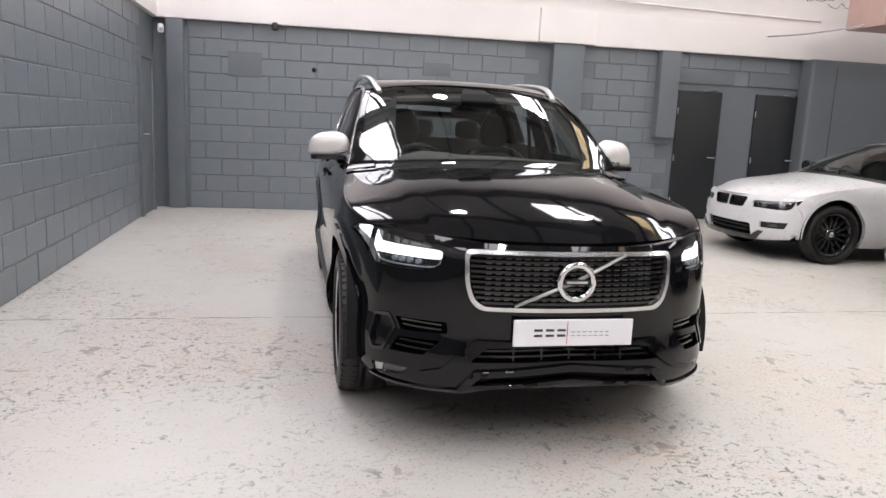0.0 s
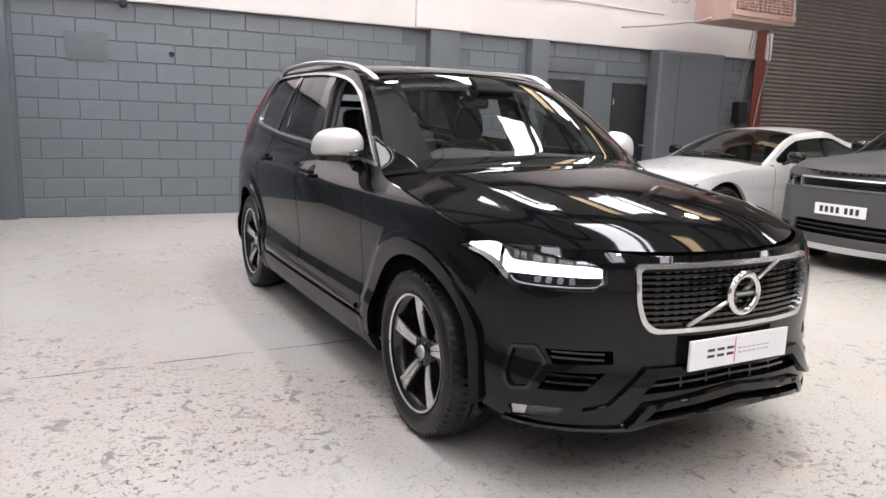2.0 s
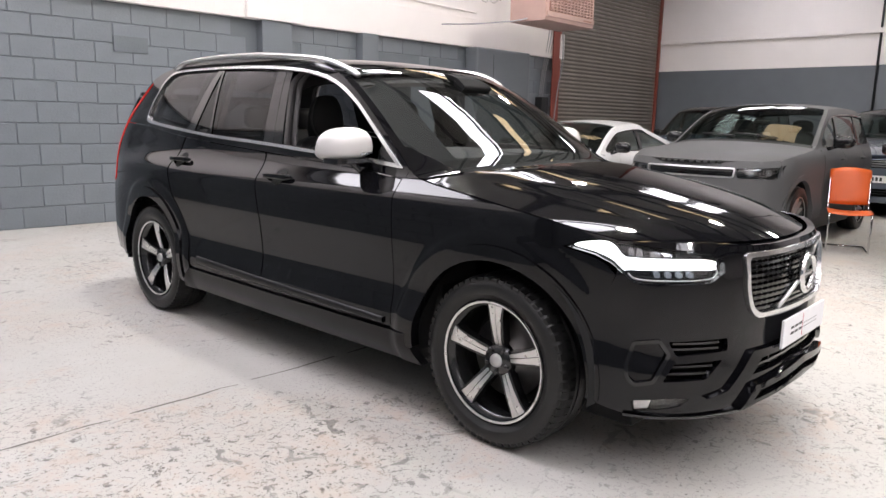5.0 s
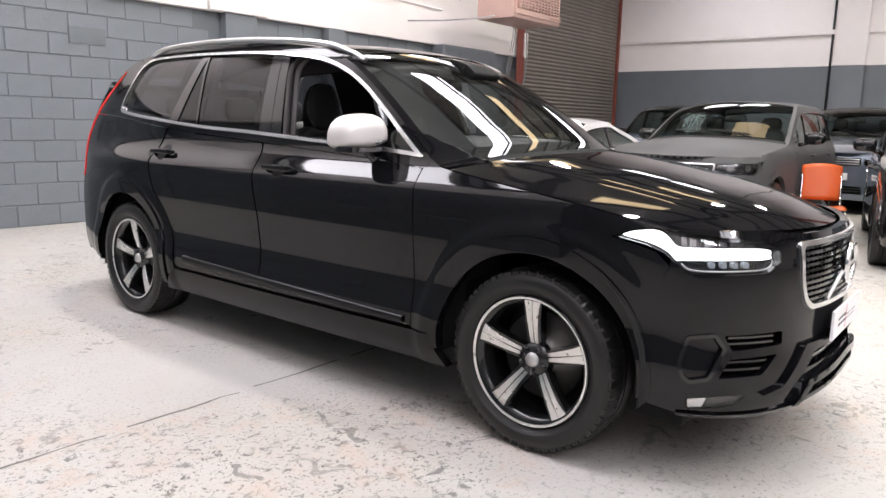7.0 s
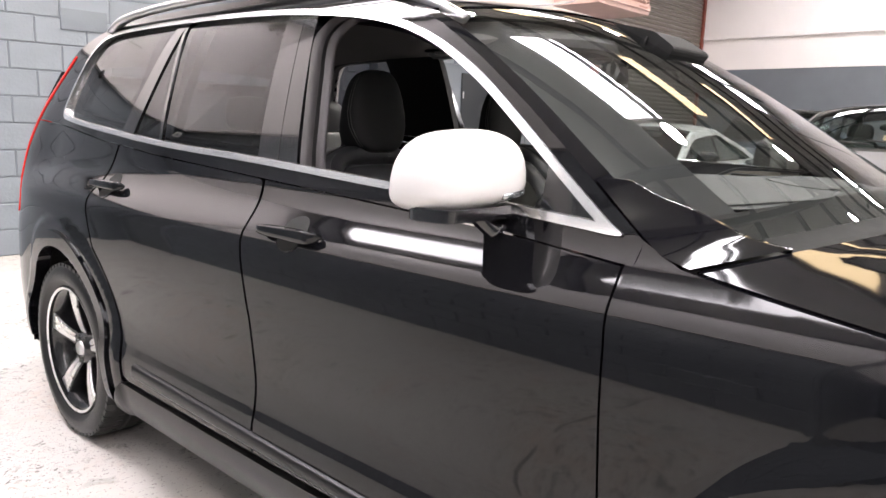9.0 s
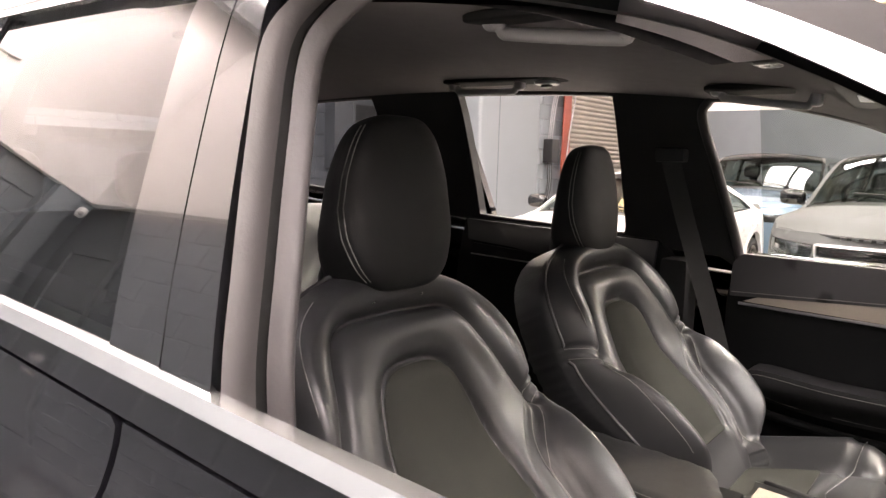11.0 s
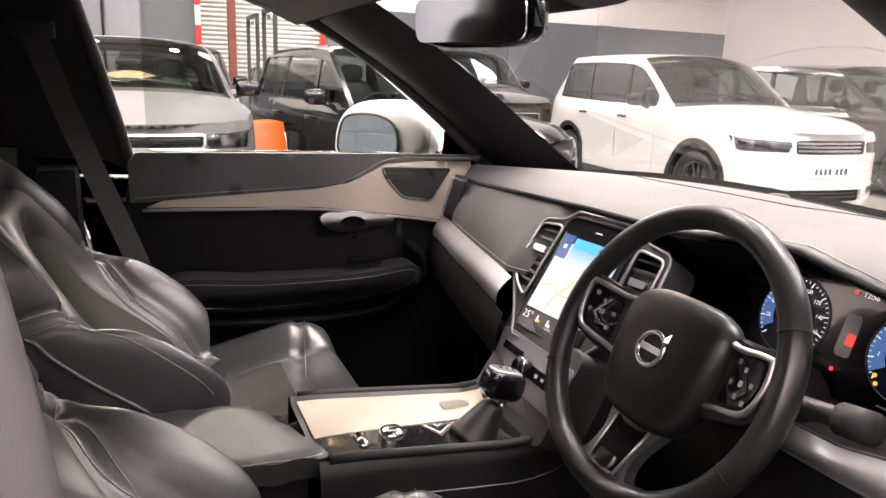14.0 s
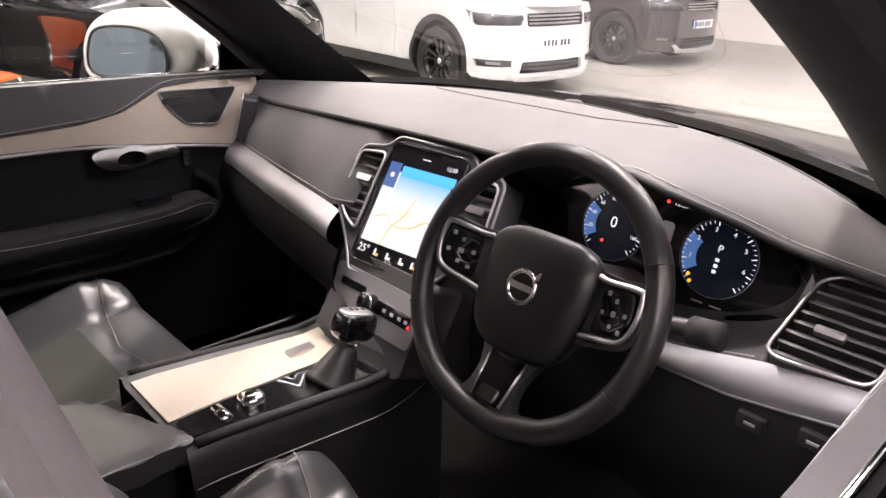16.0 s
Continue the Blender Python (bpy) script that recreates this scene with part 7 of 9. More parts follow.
for pts in ([(-0.07, -0.03), (-0.04, -0.02), (-0.02, -0.035), (0.02, -0.03), (0.05, -0.012), (0.075, -0.02)], [(-0.03, -0.075), (-0.022, -0.04), (0.0, -0.01), (0.012, 0.03)]):
    mk("map_road", *tube([stack(p, 0.0052) for p in catmull(pts, False, 5)], 0.0018, 4), M["screen_road"], scr)
for k, x in enumerate((-0.06, -0.03, 0.0, 0.032, 0.06)):
    if k:
        tile("display_icon", x - 0.006, x - 0.002, -0.096, -0.084, 0.0048, M["screen_text"])
        tile("display_icon", x - 0.001, x + 0.005, -0.096, -0.091, 0.0048, M["lamp_amber"] if k in (1, 4) else M["screen_text"])
text_clock = stack((0.060, 0.089), 0.0052)
tile("display_text", -0.01, 0.008, 0.094, 0.096, 0.0048, M["screen_text"])
tile("display_text", -0.068, -0.060, 0.05, 0.058, 0.0058, M["screen_text"])
mk("home_button", *extrude2(rounded([(-0.016, -0.110), (0.016, -0.110), (0.016, -0.102), (-0.016, -0.102)], 0.004), stack, 0.002, 0.0055), M["gloss_black"], scr)
for s in (-1, 1):
    vent(dash, stack((s * 0.133, 0.035), 0.0), ST, SU, SO, 0.07, 0.11, 8, VENT_OL[s] if s > 0 else VENT_OL[s][::-1])
# lower stack: aluminium plate with the knob
LC = np.array((0.0, 0.945, 0.872))
LU = np.array((0, -0.05, 0.12)) / 0.13
LO = np.array((0, 0.12, 0.05)) / 0.13
low = lambda p, d: tuple(LC + SR * p[0] + LU * p[1] + LO * d)
mk("control_housing", *extrude2(rounded([(-0.11, -0.10), (0.11, -0.10), (0.125, 0.075), (-0.125, 0.075)], 0.02), low, -0.08, -0.003), M["soft"], dash)
mk("control_plate", *extrude2(rounded([(-0.112, -0.045), (0.112, -0.045), (0.12, 0.045), (-0.12, 0.045)], 0.012), low, -0.01, 0.0), M["alu"], dash, "aluminium control plate")
mk("disc_slot", *extrude2(rounded([(-0.095, 0.008), (-0.025, 0.008), (-0.025, 0.022), (-0.095, 0.022)], 0.003), low, -0.002, 0.0025), M["gloss_black"], dash)
mk("button_strip", *extrude2(rounded([(-0.02, -0.012), (0.1, -0.012), (0.1, 0.012), (-0.02, 0.012)], 0.003), low, -0.002, 0.0022), M["gloss_black"], dash)
for x in (0.035, 0.055, 0.075, 0.092):
    mk("button_mark", *extrude2([(x - 0.004, -0.003), (x + 0.004, -0.003), (x + 0.004, 0.003), (x - 0.004, 0.003)], low, 0.002, 0.0028), M["ink_grey"], dash)
mk("hazard_button", *extrude2([(0.096, -0.009), (0.104, -0.009), (0.1, -0.002)], low, 0.002, 0.003), M["lamp_red"], dash)
kv, kf = lathe([(0.0, 0.024), (0.014, 0.024), (0.017, 0.021), (0.017, 0.0)], 28, "z")
kn = mk("volume_knob", np.array([low((p[0], p[1]), p[2]) for p in kv]), kf, M["gloss_black"], dash, "round volume knob with a bright ring")
mk("knob_ring", *tube(np.array([low((0.0175 * math.cos(w), 0.0175 * math.sin(w)), 0.02) for w in np.linspace(0, 2 * math.pi, 28, endpoint=False)]), 0.002, 6, True), M["chrome"], kn)
# passenger-side vent by the door
vent(dash, (0.672 + 0.012, 0.775 + 0.034, 1.058 + 0.01), np.array((-0.75, 0.45, 0.0)) / 0.875, (-0.08, -0.25, 0.96), np.array((0.42, 0.86, 0.22)) / 0.98, 0.052, 0.105, 5)
# driver side: binnacle, face, strip, door vent
BC, BU = np.array((-0.380, 0.661, 1.037)), np.array((0, -0.30, 0.954))
BO = np.array((0, 0.954, 0.30))
dial = lambda p, d: tuple(BC + SR * p[0] + BU * p[1] + BO * d)
disp = mk("instrument_display", *extrude2(rounded([(-0.20, -0.085), (0.20, -0.085), (0.215, 0.05), (0.15, 0.088), (-0.15, 0.088), (-0.215, 0.05)], 0.03), dial, -0.02, 0.0), M["gloss_black"], dash, "digital instrument display with two round dials")
for cx, face in ((-0.092, 0), (0.092, 1)):
    circ = [(cx + 0.060 * math.cos(w), 0.0 + 0.060 * math.sin(w)) for w in np.linspace(0, 2 * math.pi, 40, endpoint=False)]
    dl = mk("dial", *extrude2(circ, dial, 0.0, 0.0012), M["dial_dark"], disp, "dark blue dial with pale ticks")
    mk("dial_glow", *extrude2([(cx, 0)] + [(cx + 0.057 * math.cos(w), 0.057 * math.sin(w)) for w in np.linspace(radians(150), radians(215), 10)], dial, 0.001, 0.0016), M["dial_blue"], dl)
    mk("dial_centre", *extrude2([(cx + 0.034 * math.cos(w), 0.034 * math.sin(w)) for w in np.linspace(0, 2 * math.pi, 30, endpoint=False)], dial, 0.001, 0.002), M["dial_dark"], dl)
    mk("dial_edge", *tube(np.array([dial(p, 0.001) for p in circ]), 0.0007, 5, True), M["mark"], dl)
    for k in range(37):
        w = radians(225 - k * 7.5)
        big = k % 4 == 0
        r0, r1 = (0.049 if big else 0.053), 0.057
        tw = 0.0007 if big else 0.0004
        c, s = math.cos(w), math.sin(w)
        mk("tick", *extrude2([(cx + r0 * c - tw * s, r0 * s + tw * c), (cx + r1 * c - tw * s, r1 * s + tw * c), (cx + r1 * c + tw * s, r1 * s - tw * c), (cx + r0 * c + tw * s, r0 * s - tw * c)], dial, 0.0012, 0.0017), M["screen_text"], dl, smooth=False)


def text_on(body, place3, size, material, parent, name="display_number", right=None, up=None):
    """Lettering turned into a mesh, standing at place3 along right and up."""
    cu = bpy.data.curves.new("lettering", "FONT")
    cu.body, cu.size, cu.align_x, cu.align_y = body, size, "CENTER", "CENTER"
    tmp = new("lettering", cu)
    dg = bpy.context.evaluated_depsgraph_get()
    me = bpy.data.meshes.new_from_object(tmp.evaluated_get(dg))
    bpy.data.objects.remove(tmp)
    r, u = np.array(right, float), np.array(up, float)
    c = np.array(place3, float)
    for v in me.vertices:
        v.co = Vector(c + r * v.co.x + u * v.co.y)
    me.materials.clear()
    me.materials.append(material)
    ob = new(name, me)
    ob.parent = parent
    return ob


TX = dict(right=SR, up=BU)
text_on("12:58", text_clock, 0.011, M["screen_text"], scr, right=ST, up=SU)
text_on("AUTO", stack((0.004, -0.100), 0.0052), 0.006, M["screen_text"], scr, right=ST, up=SU)
text_on("25°", stack((-0.062, -0.090), 0.0052), 0.020, M["screen_text"], scr, right=ST, up=SU)
text_on("0", dial((-0.092, 0.004), 0.0026), 0.026, M["screen_text"], disp, **TX)
for k, n in enumerate(("20", "40", "60", "80", "100", "120", "140", "160")):
    w = radians(195 - k * 30)
    text_on(n, dial((-0.092 + 0.043 * math.cos(w), 0.043 * math.sin(w)), 0.0022), 0.0085, M["screen_text"], disp, **TX)
for k, n in enumerate(("1", "2", "3", "4", "5", "6")):
    w = radians(190 - k * 40)
    text_on(n, dial((0.092 + 0.043 * math.cos(w), 0.043 * math.sin(w)), 0.0022), 0.0095, M["screen_text"], disp, **TX)
text_on("P", dial((0.092, 0.014), 0.0026), 0.016, M["screen_text"], disp, **TX)
for k in range(3):
    mk("gear_mark", *extrude2([(0.089, -0.005 - k * 0.009), (0.095, -0.005 - k * 0.009), (0.095, 0.0 - k * 0.009), (0.089, 0.0 - k * 0.009)], dial, 0.002, 0.0026), M["screen_text"], disp)
mk("door_warning", *extrude2(rounded([(-0.012, -0.03), (0.012, -0.03), (0.012, 0.032), (-0.012, 0.032)], 0.008), dial, 0.0005, 0.0012), M["plate_white"], disp, "small car picture on the display")
mk("door_warning_mark", *extrude2([(0.0, -0.012), (0.012, -0.012), (0.012, 0.004), (0.0, 0.004)], dial, 0.0012, 0.0018), M["lamp_red"], disp)
text_on("12:58", dial((0.012, 0.062), 0.0012), 0.011, M["screen_text"], disp, **TX)
for x, y, mm in ((-0.01, 0.062, "lamp_red"), (-0.105, -0.03, "lamp_red"), (-0.005, -0.05, "lamp_red"), (0.055, -0.035, "lamp_amber"), (0.06, -0.045, "lamp_amber")):
    mk("warning_light", *extrude2([(x + 0.003 * math.cos(w), y + 0.003 * math.sin(w)) for w in np.linspace(0, 2 * math.pi, 12, endpoint=False)], dial, 0.0018, 0.0026), M[mm], disp)
for x in (-0.13, -0.1, 0.08, 0.11):
    mk("display_text", *extrude2([(x - 0.009, -0.072), (x + 0.009, -0.072), (x + 0.009, -0.070), (x - 0.009, -0.070)], dial, 0.0005, 0.0012), M["ink_grey"], disp)


def hood(x, t):
    """The binnacle's inner tunnel, from the dash lip to the display."""
    y0, z0 = crease(x)
    s = (x + 0.380) / 0.235
    y1, z1 = 0.645, 1.037 + 0.092 * max(0.0, 1 - s * s) ** 0.5
    return (x, y0 + (y1 - y0) * t, (z0 - 0.012) + (z1 - z0 + 0.012) * t)


mk("binnacle_hood", *grid_surface(hood, np.linspace(-0.612, -0.150, 30), np.linspace(0, 1, 8)), M["trim_dark"], dash, "dark instrument hood")


def binnacle_side(w, t):
    """From the edge of the opening in the dash face in to the display."""
    x = -0.380 - 0.235 * math.cos(w)
    y0, z0 = crease(x)
    a = np.array((x, y0 - (0.06 * abs(math.sin(w)) if w < 0 else 0.006), min(1.037 + 0.098 * math.sin(w), z0 - 0.014)))
    b = np.array(dial((0.212 * math.cos(w), 0.088 * math.sin(w)), 0.002))
    return tuple(a + (b - a) * t)


mk("binnacle_side", *grid_surface(binnacle_side, np.linspace(radians(-88), radians(40), 24), np.linspace(0, 1, 6)), M["trim_dark"], dash, "dark side of the instrument hood")


def face_d(x, t):
    """Dash face under the display and out to the door."""
    y0, z0 = crease(x)
    s = (x + 0.380) / 0.235
    ztop = z0 - 0.010 if abs(s) >= 1 else 1.037 - 0.095 * (1 - s * s) ** 0.5
    ytop = y0 + 0.004 if abs(s) >= 1 else y0 - 0.08 * (1 - s * s) ** 0.5
    y1 = 0.80
    sink = 0.05 * smooth01((-0.613 - x) / 0.006) * smooth01((1 - t) / 0.05)   # the vent's box
    return (x, ytop + (y1 - ytop) * t + 0.006 * math.sin(math.pi * t) - 0.5 * sink, ztop + (strip_top(x) - ztop) * t - 0.87 * sink)


strip_top = lambda x: float(np.interp(x, [-0.745, -0.674, -0.61, -0.495, -0.16], [0.997, 0.991, 0.980, 0.953, 0.945]))
strip_low = lambda x: float(np.interp(x, [-0.745, -0.658, -0.586, -0.50, -0.16], [0.955, 0.938, 0.927, 0.925, 0.920]))
mk("dash_face_driver", *grid_surface(face_d, np.linspace(-0.74, -0.17, 120), np.linspace(0, 1, 16)), M["soft"], dash, "charcoal dash face")
mk("face_seam", *tube([face_d(x, 0.94) for x in np.linspace(-0.60, -0.20, 20)], 0.0010, 4), M["stitch"], dash)
mk("strip_driver", *grid_surface(lambda x, t: (x, 0.801 + 0.012 * math.sin(math.pi * t) + 0.020 * t, strip_top(x) + (strip_low(x) - strip_top(x)) * t), np.linspace(-0.745, -0.16, 40), np.linspace(0, 1, 7)), M["alu"], dash, "brushed aluminium dash strip")
mk("strip_edge", *tube([(x, 0.822, strip_low(x)) for x in np.linspace(-0.745, -0.16, 30)], 0.002, 5), M["satin"], dash)
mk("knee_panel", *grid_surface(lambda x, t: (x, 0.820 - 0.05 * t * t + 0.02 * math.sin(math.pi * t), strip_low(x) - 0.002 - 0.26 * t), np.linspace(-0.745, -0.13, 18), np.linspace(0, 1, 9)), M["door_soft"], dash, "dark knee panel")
for x in (-0.625, -0.70):
    box("switch", x - 0.018, x + 0.018, 0.822, 0.834, strip_low(x) - 0.036, strip_low(x) - 0.014, M["black_plastic"], dash, bevel=0.003)
    box("switch_mark", x - 0.007, x + 0.007, 0.8335, 0.8355, strip_low(x) - 0.027, strip_low(x) - 0.023, M["mark"], dash)
vent(dash, (-0.668, 0.757, 1.028), (-1, 0.0, 0), (0.0, -0.868, 0.497), (0, 0.497, 0.868), 0.13, 0.14, 8, [(-0.043, 0.073), (-0.022, 0.091), (0.030, 0.089), (0.072, 0.084), (0.072, -0.053), (0.013, -0.058), (-0.055, -0.063)])
# steering wheel
sw = thing("steering_wheel", "black leather steering wheel with satin spokes", "steering wheel")
fitted(sw)
WC = np.array((-0.369, 0.958, 1.037))
WU = np.array((0, -0.4226, 0.9063))
WO = np.array((0, 0.9063, 0.4226))
RING = 0.026   # the rim stands out of the hub's plane
whl = lambda p, d: tuple(WC + SR * p[0] + WU * p[1] + WO * d)
ringp = [whl((0.182 * math.cos(w), 0.180 * math.sin(w) + (0.004 if math.sin(w) < -0.9 else 0)), RING) for w in np.linspace(0, 2 * math.pi, 64, endpoint=False)]
mk("rim", *tube(ringp, 0.0165, 14, True), M["wheel_leather"], sw, "black leather rim")
for w in (radians(28), radians(152), radians(205), radians(335)):
    mk("rim_seam", *tube([np.array(whl((0.182 * math.cos(w), 0.18 * math.sin(w)), RING)) + 0.0172 * (math.cos(a) * np.array(WO) + math.sin(a) * (np.array(whl((math.cos(w), math.sin(w)), 0)) - WC)) for a in np.linspace(0, 2 * math.pi, 14, endpoint=False)], 0.0008, 4, True), M["trim_dark"], sw)


def hub_pt(u, v):
    f = lambda w, e: math.copysign(abs(w) ** e, w)
    x, y, z = 0.088 * f(math.cos(u), 0.6) * f(math.cos(v), 0.6), 0.086 * f(math.cos(u), 0.6) * f(math.sin(v), 0.6), 0.032 * f(math.sin(u), 0.7)
    y = y - 0.006
    x *= 1.0 + 0.12 * y / 0.08
    return whl((x, y), z + 0.004)


mk("hub", *grid_surface(hub_pt, np.linspace(-math.pi / 2, math.pi / 2, 20), np.linspace(-math.pi, math.pi, 40)), M["wheel_leather"], sw, "padded black hub")
em = [whl((0.021 * math.cos(w), 0.021 * math.sin(w) + 0.002), 0.038) for w in np.linspace(0, 2 * math.pi, 30, endpoint=False)]
eb = mk("emblem", *tube(em, 0.0036, 6, True), M["chrome"], sw, "round chrome emblem")
mk("emblem_bar", *extrude2([(-0.017, -0.002), (0.017, -0.002), (0.017, 0.006), (-0.017, 0.006)], whl, 0.036, 0.0395), M["satin"], eb)
mk("emblem_arrow", *extrude2([(0.012, 0.017), (0.024, 0.017), (0.024, 0.029)], whl, 0.036, 0.040), M["chrome"], eb)
whs = lambda p, d: whl(p, d + RING * smooth01((math.hypot(p[0], p[1]) - 0.07) / 0.10))   # spokes rise to the rim
for s in (1, -1):
    sp = catmull([(s * 0.07, 0.048), (s * 0.12, 0.056), (s * 0.165, 0.058), (s * 0.172, 0.02), (s * 0.160, -0.018), (s * 0.11, -0.034), (s * 0.07, -0.036)], True, 4)
    spk_ob = mk("spoke", *extrude2(sp, whs, -0.012, 0.004, 0.02), M["trim_dark"], sw)
    mk("spoke_trim", *tube(np.array([whs(p, 0.007) for p in catmull([(s * 0.088, 0.050), (s * 0.104, 0.048), (s * 0.150, 0.051), (s * 0.160, 0.044), (s * 0.161, 0.012), (s * 0.148, -0.014), (s * 0.102, -0.024), (s * 0.085, -0.028)], False, 6)]), 0.0040, 8), M["satin"], spk_ob, "satin spoke trim")
    pad = rounded([(s * 0.101, 0.041), (s * 0.152, 0.045), (s * 0.155, 0.013), (s * 0.144, -0.009), (s * 0.099, -0.017)], 0.008)
    bt = mk("button_pad", *extrude2(pad, whs, 0.0, 0.009, 0.02), M["gloss_black"], spk_ob, "gloss black button pad")
    for dx, dy, w in ((0, 0, 0.0035), (0.018, 0.003, 0.0028), (-0.018, -0.003, 0.0028), (0, 0.016, 0.0028), (0, -0.015, 0.0028), (-0.015, 0.022, 0.003), (0.016, -0.018, 0.003)):
        mk("button_mark", *extrude2(rounded([(s * 0.127 + dx - w, 0.014 + dy - w), (s * 0.127 + dx + w, 0.014 + dy - w), (s * 0.127 + dx + w, 0.014 + dy + w), (s * 0.127 + dx - w, 0.014 + dy + w)], w * 0.4), whs, 0.0085, 0.0098), M["mark"], bt)
low_sp = [(-0.046, -0.07), (0.046, -0.07), (0.037, -0.115), (0.042, -0.15), (0.078, -0.176), (-0.078, -0.176), (-0.042, -0.15), (-0.037, -0.115)]
mk("lower_spoke", *extrude2(catmull(low_sp, True, 3), whs, -0.014, 0.003, 0.02), M["leather"], sw)
mk("lower_trim", *extrude2(rounded([(-0.028, -0.088), (0.028, -0.088), (0.022, -0.157), (-0.022, -0.157)], 0.006), whs, 0.0, 0.006, 0.02), M["gloss_black"], sw, "gloss black lower spoke inlay")
mk("lower_badge", *extrude2(rounded([(-0.014, -0.153), (0.014, -0.153), (0.014, -0.135), (-0.014, -0.135)], 0.003), whs, 0.005, 0.009), M["chrome"], sw)
for s in (1, -1):
    mk("spoke_trim", *tube(np.array([whs((s * x, y), 0.005) for x, y in ((0.030, -0.090), (0.024, -0.155))]), 0.0022, 6), M["satin"], sw)
mk("column", *tube([whl((0, 0), -0.02), (-0.369, 0.84, 0.985), (-0.369, 0.74, 0.945)], 0.060, 16), M["trim_dark"], sw, "dark steering column cover")
for s in (1, -1):
    st0, st1 = np.array((-0.369 - s * 0.06, 0.885, 1.015)), np.array((-0.369 - s * 0.205, 0.893, 1.038))
    stalk = mk("stalk", *tube([st0, st0 + (st1 - st0) * 0.6, st1], 0.011, 10, taper=[0.8, 1.0, 1.1]), M["black_plastic"], sw, "black column stalk")
    mk("stalk_end", *tube([st1 - (st1 - st0) * 0.12, st1 + (st1 - st0) * 0.14], 0.018, 14), M["trim_dark"], stalk)
# centre console
con = thing("centre_console", "black centre console with armrest, pale inlay and gear lever", "console")
fitted(con)
X0, X1 = -0.085, 0.155
ztop = lambda y: np.interp(y, [0.88, 0.95, 1.0, 1.15, 1.30, 1.35], [0.80, 0.775, 0.77, 0.785, 0.80, 0.80])


def con_sec(y, t):
    """A cross-section from the right floor over the top to the left floor."""
    z = ztop(y)
    pts = [(X0 - 0.015, 0.44), (X0 - 0.012, z - 0.09), (X0 - 0.006, z - 0.02), (X0, z + 0.008), (X0 + 0.012, z + 0.012), (X0 + 0.022, z + 0.002), (X1 - 0.022, z + 0.002), (X1 - 0.012, z + 0.012), (X1, z + 0.008), (X1 + 0.006, z - 0.02), (X1 + 0.012, z - 0.09), (X1 + 0.015, 0.44)]
    q = pts[t]
    return (q[0], y, q[1])


mk("console_body", *grid_surface(con_sec, np.linspace(0.86, 1.335, 18), range(12)), M["console_leather"], con, "black console with stitched edges")
for s, x in ((-1, X0 - 0.010), (1, X1 + 0.010)):
    mk("console_seam", *tube([(x, y, ztop(y) - 0.055) for y in np.linspace(0.9, 1.33, 12)], 0.0011, 4), M["stitch"], con)
    mk("console_rail", *tube([(X0 + 0.004 if s < 0 else X1 - 0.004, y, ztop(y) + 0.010) for y in np.linspace(0.9, 1.32, 12)], 0.008, 8), M["trim_dark"], con)
top_lift = lambda p, d: np.c_[p[:, 0], p[:, 1], ztop(p[:, 1]) + 0.006 - d]
mk("inlay_cover", *sheet([(0.035, 0.99), (0.135, 0.97), (0.135, 1.325), (-0.005, 1.325), (0.012, 1.2)], top_lift, step=0.04, flange=0.01), M["metal_mesh"], con, "pale metal-mesh cupholder cover")
mk("cover_tab", *sheet([(0.075, 1.02), (0.095, 1.02), (0.085, 1.075), (0.065, 1.075)], lambda p, d: top_lift(p, d - 0.006), step=0.03, flange=0.006), M["satin"], con)
mk("shift_panel", *sheet(rounded([(-0.062, 0.98), (0.022, 0.98), (0.005, 1.2), (-0.012, 1.32), (-0.062, 1.32)], 0.012), lambda p, d: top_lift(p, d - 0.002), step=0.04, flange=0.01), M["gloss_black"], con, "gloss black selector panel")
mk("start_knob", *superbox((-0.03, 1.205, 0.803), (0.02, 0.02, 0.016), 3), M["chrome"], con, "cut-glass style start knob")
mk("drive_roller", *tube([(-0.048, 1.255, 0.798), (-0.012, 1.255, 0.798)], 0.012, 12), M["chrome"], con, "bright drive-mode roller")
mk("gear_gaiter", *tube(line3([(-0.036, 1.065, 0.775), (-0.036, 1.045, 0.805), (-0.036, 1.025, 0.835)], 4), 0.032, 14, taper=np.linspace(1.35, 0.55, 9)), M["console_leather"], con, "pleated leather gear gaiter")
gk = pose(-0.036, 1.012, 0.868, 18)
kv, kf = superbox((0, 0, 0), (0.025, 0.038, 0.026), 3.4, m=gk)
gl = mk("gear_knob", kv, kf, M["gloss_black"], con, "black gear knob with bright top")
tv, tf = superbox((0, 0.002, 0.0225), (0.018, 0.029, 0.005), 4, m=gk)
mk("knob_top", tv, tf, M["satin"], gl)
for k in range(3):
    bv, bf = superbox((0.003, -0.012 + 0.012 * k, 0.0275), (0.004, 0.0035, 0.0012), 4, 8, 12, m=gk)
    mk("knob_mark", bv, bf, M["ink"], gl)
mk("lever_trim", *tube([(-0.036, 1.022, 0.835), (-0.036, 1.016, 0.856)], 0.016, 12), M["chrome"], gl)
lid = rounded([(-0.082, 1.312), (0.122, 1.405), (0.122, 1.80), (-0.088, 1.80)], 0.022, 4)


def on_lid(p, d=0.0):
    """The lid's top: nearly flat, turned down at its edge."""
    p = np.array(p, float)
    k = np.sqrt(((p[:, None] - dense(lid, 0.01)[None]) ** 2).sum(2)).min(1)
    return np.c_[p[:, 0], p[:, 1], 0.815 + 0.05 * (p[:, 1] - 1.4) * (p[:, 1] > 1.4) + 0.010 * np.sqrt(1 - (1 - np.clip(k / 0.02, 0, 1)) ** 2) - d]


